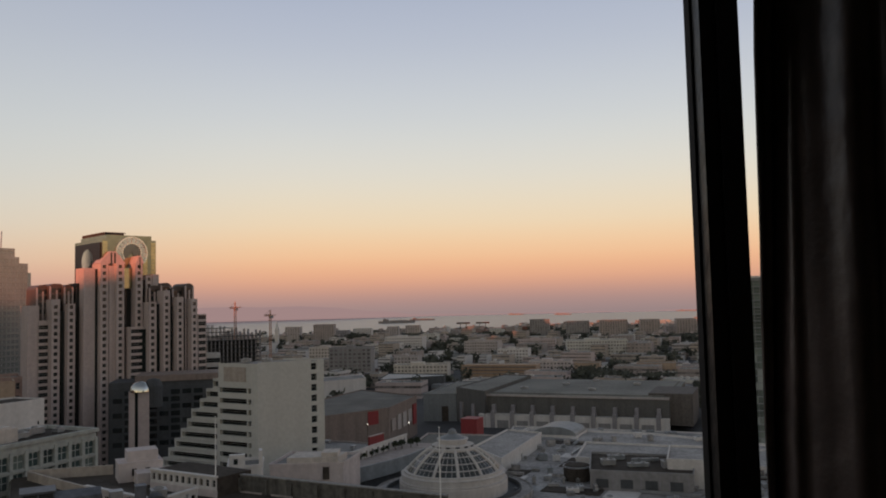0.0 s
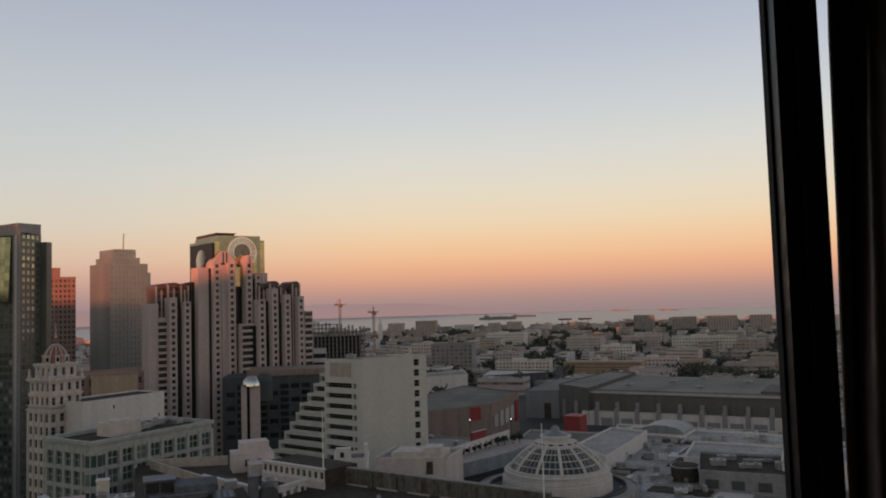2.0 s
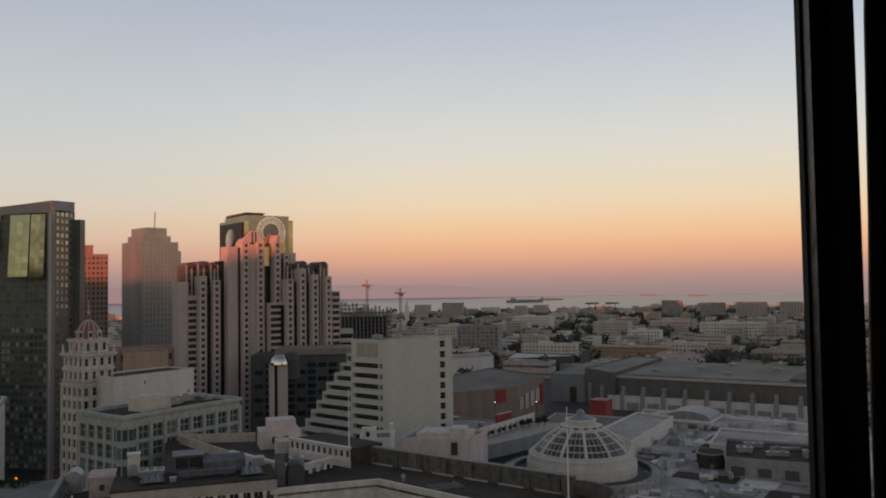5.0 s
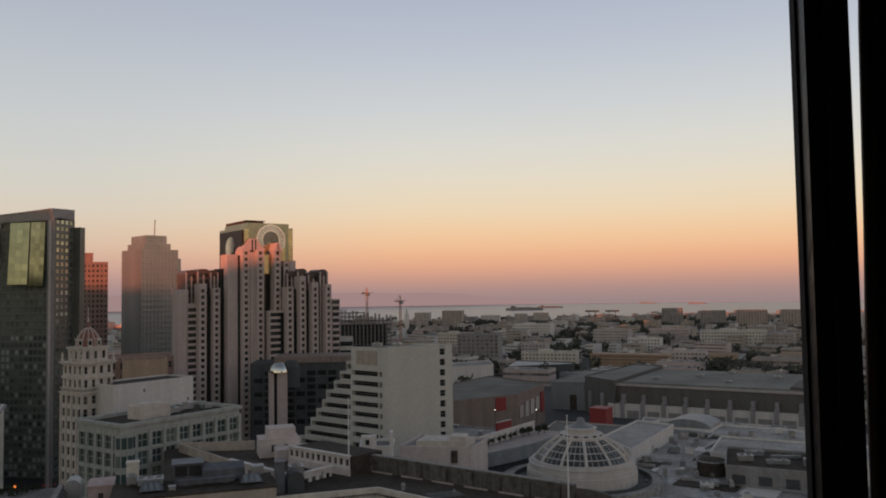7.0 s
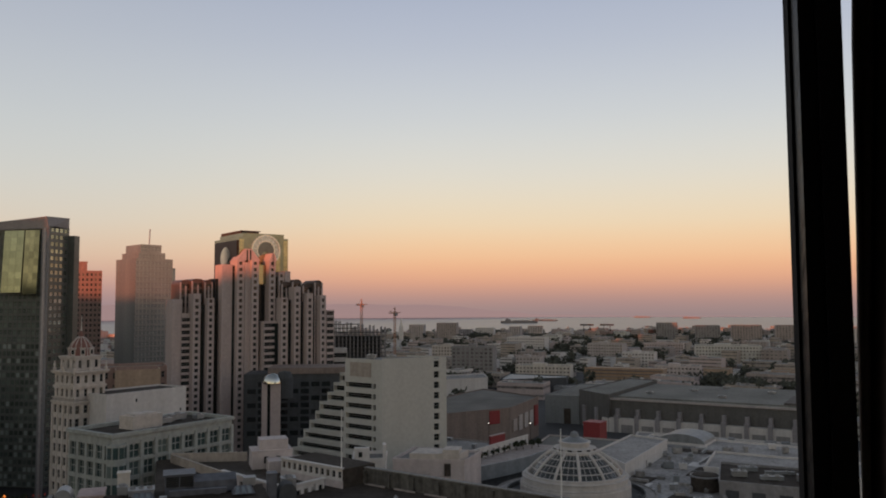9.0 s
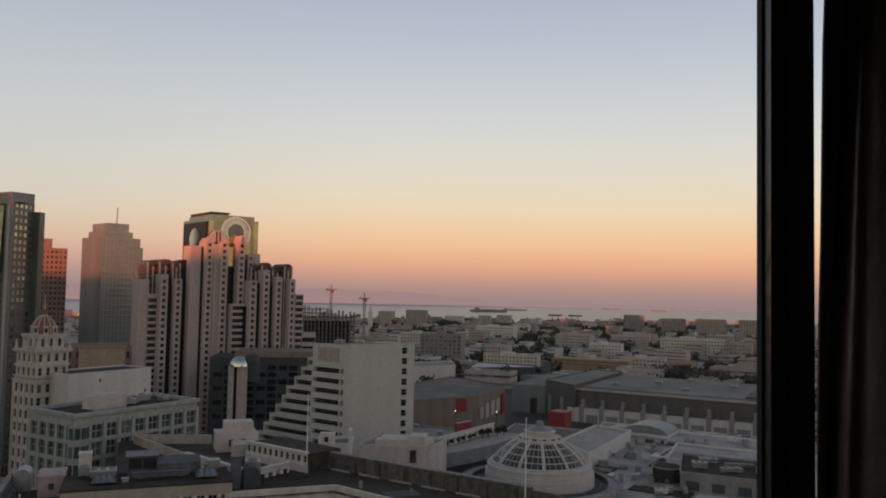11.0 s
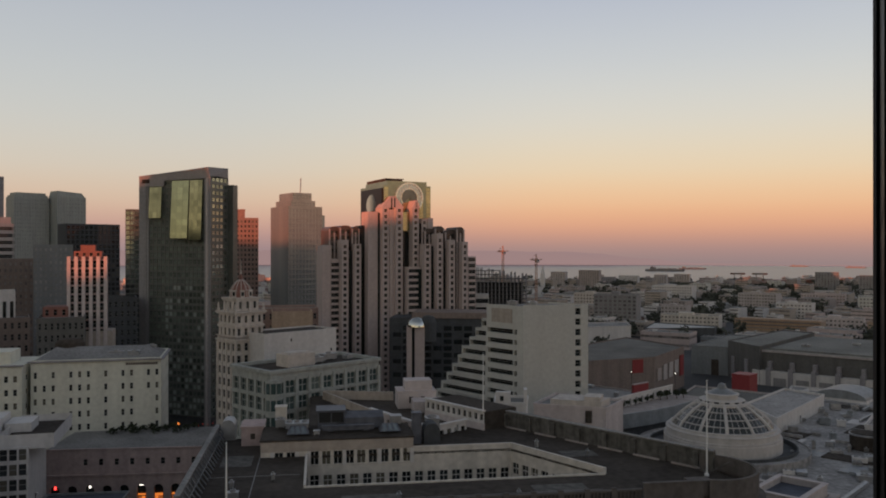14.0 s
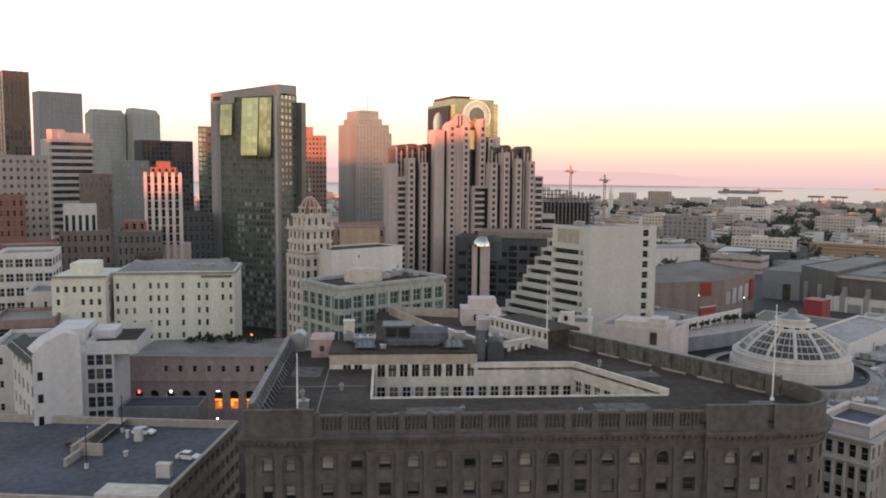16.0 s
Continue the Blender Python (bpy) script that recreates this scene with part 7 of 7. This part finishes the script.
for k in range(9):
    xx = 38 / 9 * (k + .5)
    arc = MB()
    for q in range(10):
        t0, t1 = math.pi * q / 10, math.pi * (q + 1) / 10
        A = lambda r, t, y: (xx + r * math.cos(t), y, AZ - AW + r * math.sin(t))
        arc.poly([A(AW, t0, .05), A(AW, t1, .05), (xx + AW * math.cos(t1), .05, AZ), (xx + AW * math.cos(t0), .05, AZ)])
        arc.poly([A(AW, t0, -.14), A(AW + .32, t0, -.14), A(AW + .32, t1, -.14), A(AW, t1, -.14)][::-1]).poly([A(AW, t0, -.14), A(AW, t1, -.14), A(AW, t1, .5), A(AW, t0, .5)])
    part("arch_ring", arc, M["pink_wall"], pa)
for k, mt, z0, z1, wd in ((0, "lamp_red", 27.6, 28.7, .45), (2, "lamp_white", 27.8, 28.8, .4), (5, "lamp_white", 28.2, 28.7, 1.1), (8, "lamp_white", 27.4, 28.6, .5),
                          (5, "lamp_orange", 25.7, 26.1, 1.9), (6, "lamp_orange", 25.5, 26.1, 1.9), (7, "lamp_orange", 25.7, 26.1, 1.9)):
    xx = 38 / 9 * (k + .5)
    part("shop_light", MB().box(xx - wd / 2, xx + wd / 2, .3, .5, z0, z1), M[mt], pa)
    if mt == "lamp_orange":
        part("shop_window", MB().box(xx - .95, xx + .95, .55, .66, 23.4, 25.3), M["shop_glow"], pa, "orange-lit shop window")
        part("shop_light", MB().box(xx - .9 + .5 * (k % 3), xx - .3 + .5 * (k % 3), .3, .5, 24.2, 25.4), M["lamp_orange"], pa)
for k in range(12):
    ca, sa = math.cos(radians(25)), math.sin(radians(25))
    lx, ly = 11 + 1.9 * k, 17 + 2.5 * (k % 3)
    leafy("roof_shrub", pkx + lx * ca - ly * sa, pky + lx * sa + ly * ca, 36.9, 1.5, 2.4, "dark shrub in the roof garden", "shrub", "roof garden shrubs", 70, 60 + k, False)
lb = grid_building("low_grey_block", -143.5, 137.5, 27, 18.5, 9, 31.2, M["slate"], "low blue-grey block with a plain flat roof", "dark", roof="roof_blue", par=.5)

# evening street lights
for az, d, z, mt, nm in ((-37.42, 330, 19.6, "lamp_orange", "street_light"), (-10.4, 330, 36.5, "lamp_white", "roof_light"), (-6.0, 372, 33, "lamp_white", "roof_light"), (-3.1, 352, 36, "lamp_white", "roof_light"),
                         (-39.8, 178, 33, "lamp_white", "street_light"), (-37.6, 172, 30, "lamp_white", "street_light")):
    x, y = at(az, d)
    sl = thing(nm, x, y, 0, 0, "small glowing evening street light on a post", "street lamp", "evening lights")
    part("post", MB().lathe((0, 0), [(.12, 0), (.08, z)], 6), M["roof_dark"], sl)
    lr = .55 if mt == "lamp_orange" else .18
    part("lamp", MB().lathe((0, 0), [(0, z), (lr, z + .8 * lr), (lr, z + 1.7 * lr), (0, z + 2.5 * lr)], 10), M[mt], sl)

M["tail_red"] = mat("dim_red_light", (.5, .06, .05), emit=(1.0, .08, .05, .35))
AZ0, DAZ, ZS = -36.79, 0.328, 25.4
for k in range(6):
    x, y = at(AZ0 + DAZ * k, 300)
    tl = thing("tail_light", x, y, 0, 0, "small red glowing light on a post in the dark street", "street lamp", "red street lights")
    part("post", MB().lathe((0, 0), [(.1, 0), (.07, ZS + .3 * (k % 2))], 6), M["roof_dark"], tl)
    part("lamp", MB().lathe((0, 0), [(0, ZS + .3 * (k % 2)), (.13, ZS + .1 + .3 * (k % 2)), (.13, ZS + .25 + .3 * (k % 2)), (0, ZS + .4 + .3 * (k % 2))], 8), M["tail_red"], tl)

# ---- low-rise quarter, laid out on the street grid ----
PROTO = []
kinds = [("mauve", "roof_white"), ("clay", "roof_grey"), ("white", "roof_grey"), ("concrete", "roof_white"), ("pinkish", "roof_grey"), ("rust", "roof_mid"), ("tan", "roof_grey"), ("slate", "roof_grey")]
words = {"mauve": "mauve-grey", "clay": "clay-grey", "ash": "ash-grey", "rust": "rust-brown", "white": "white painted", "tan": "tan stone", "grey_stone": "grey rendered", "concrete": "pale concrete", "pinkish": "pinkish stone", "brick": "red brick", "cream": "cream painted", "slate": "slate-grey clad"}
for k in range(16):
    mt, rf_ = kinds[k % 8]
    w, d, h = rng.choice((18, 24, 32, 44)), rng.choice((22, 27)), rng.choice((7, 9, 11, 14, 18))
    th = thing("low_rise_building", 0, 0, 0, SD, words[mt] + " flat-roofed low-rise building with rooftop units", "building", "low-rise quarter")
    f = Facade(th, M[mt], "far", 0)
    kw = dict(rows=max(1, h // 5), fw=(.5, .96, .8)[k % 3], fh=.32, depth=.3)
    f.block(0, w, 0, d, 0, h, front=dict(kw, cols=w // 4), left=dict(kw, cols=d // 5), right=dict(kw, cols=d // 5), roof=False)
    f.done()
    part("roof", MB().box(.2, w - .2, .2, d - .2, h - .6, h - .1), M[rf_], th)
    parapet(th, 0, w, 0, d, h, M[mt], .7)
    for _ in range(rng.randint(2, 4)):
        roof_unit(th, rng.uniform(4, w - 4), rng.uniform(4, d - 4), h - .1, rng.uniform(1.5, 4), rng.uniform(1.5, 3), rng.uniform(1, 2.4), M[rng.choice(("metal", "roof_white", "white"))], 0)
    PROTO.append((th, w, d, h))

KEEP_OUT = [(0, 640, 60), (50, 900, 52), (20, 895, 30), (148, 895, 26), (210, 860, 34), (-112, 910, 36), (-40, 812, 44), (-108, 738, 46), (110, 935, 34), (-35, 930, 38), (30, 540, 45), (70, 520, 45), (110, 500, 45), (150, 480, 45), (60, 470, 45), (110, 440, 45), (145, 550, 45), (60, 590, 50), (115, 570, 50), (10, 670, 50), (50, 660, 50), (95, 640, 55), (135, 625, 50), (90, 700, 60), (140, 680, 55), (180, 640, 40), (-55, 520, 70), (7, 402, 16), (5, 360, 22), (70, 358, 34), (-26, 330, 30), (40, 330, 18), (-30, 690, 60), (-62, 275, 55), (-150, 360, 90), (-240, 345, 60), (-270, 480, 50),
            (-120, 220, 60), (20, 250, 120), (-200, 660, 40), (-165, 745, 30), (-120, 410, 25), (-130, 340, 70)]
used, placed, far_list = set(), 0, []
for bi in range(-12, 14):
    for bj in range(0, 30):
        for row in (0, 1):
            a = bi * 185.0
            end = a + 160
            while a < end - 15:
                pi = rng.randrange(16)
                th, w, d, h = PROTO[pi]
                c = 300 + bj * 82 + row * 28
                x, y = a * us[0] + c * vs[0], a * us[1] + c * vs[1]
                a += w + (0 if rng.random() < .7 else 5)
                xc, yc = x + us[0] * w / 2 + vs[0] * d / 2, y + us[1] * w / 2 + vs[1] * d / 2
                dist, az = math.hypot(xc, yc), math.degrees(math.atan2(xc, yc))
                lim = 2300 if az < 0 else 2300 + 27 * az
                if dist < 345 or dist > lim - 60 or az < -62 or az > 33 or rng.random() < .06:
                    continue
                if any(math.hypot(xc - kx_, yc - ky_) < r for kx_, ky_, r in KEEP_OUT) or (az < -28 and dist < 700):
                    continue
                if dist < 950 and az > -24 and placed < 240:
                    m = pose(x, y, 0, 0, 0, SD + rng.choice((-9, -3, 0, 0, 4, 12)))
                    if pi in used:
                        copy_thing(th, m)
                    else:
                        th.matrix_basis = m
                        used.add(pi)
                    placed += 1
                else:
                    far_list.append((x, y, w, d, h, pi % 8))
for k, (th, w, d, h) in enumerate(PROTO):
    if k not in used:
        th.matrix_basis = pose(*at(24 + k, 800), 0, 0, 0, SD)
for q in range(8):
    mt, rf_ = kinds[q]
    walls, wins, roofs = MB(), MB(), MB()
    for x, y, w, d, h, pi in far_list:
        if pi != q:
            continue
        g = random.Random(int(x * 7 + y))
        h = h * g.uniform(.4, 1.35) + (g.random() < .07) * g.uniform(6, 16)
        h = min(h, 24)
        w, d = w * g.uniform(.55, 1), d * g.uniform(.7, 1)
        if g.random() < .12:
            continue
        c = (x + us[0] * w / 2 + vs[0] * d / 2, y + us[1] * w / 2 + vs[1] * d / 2)
        walls.obox(c, us, w, d, 0, h)
        roofs.obox(c, us, w - .8, d - .8, h, h + .25)
        if g.random() < .7:
            c2 = (c[0] + g.uniform(-w / 4, w / 4), c[1] + g.uniform(-d / 4, d / 4))
            walls.obox(c2, us, g.uniform(3, w / 3), g.uniform(3, 8), h, h + g.uniform(1.5, 4))
        if math.hypot(x, y) < 2300:
            n_r, n_c = max(1, int(h / 4)), max(3, int(w / 5))
            for j in range(n_r):
                z = (j + .35) * h / n_r
                for i in range(n_c):
                    s = (i + .5) * w / n_c
                    wins.obox((x + us[0] * s - vs[0] * .05, y + us[1] * s - vs[1] * .05), us, w / n_c * (.5 if pi % 2 else .97), .2, z, z + h / n_r * .34)
    ob = solo("far_city_blocks", walls, M[mt], "distant " + words[mt] + " low-rise city blocks", "city blocks", "far city", "stuff")
    o2 = part("roof", roofs, M[rf_], ob)
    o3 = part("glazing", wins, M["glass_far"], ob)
    o2["kind"] = o3["kind"] = "stuff"
# dark street trees between the blocks
tb_ = MB()
g = random.Random(5)
groves = [(g.uniform(-20, 18), g.uniform(600, 2100)) for _ in range(90)]
for n_t in range(2600):
    az, d = g.uniform(-22, 22), g.uniform(520, 2250)
    if n_t % 3:
        az, d = groves[n_t % 90]
        az, d = az + g.gauss(0, .45), d + g.gauss(0, 22)
    x, y = at(az, d)
    if any(math.hypot(x - kx_, y - ky_) < r for kx_, ky_, r in KEEP_OUT):
        continue
    r, h = g.uniform(3.5, 8), g.uniform(9, 20)
    for _ in range(44):
        a, e, q = g.uniform(0, 6.28), g.uniform(-.6, 1.5), g.uniform(.3, 1)
        p = Vector((x + r * q * math.cos(a), y + r * q * math.sin(a), h * .6 + h * .4 * q * math.sin(e)))
        s = r * g.uniform(.25, .5)
        t1 = Vector((g.gauss(0, 1), g.gauss(0, 1), g.gauss(0, .7))).normalized() * s
        t2 = t1.orthogonal().normalized() * s * .7
        tb_.poly([p - t1, p - t2, p + t1, p + t2])
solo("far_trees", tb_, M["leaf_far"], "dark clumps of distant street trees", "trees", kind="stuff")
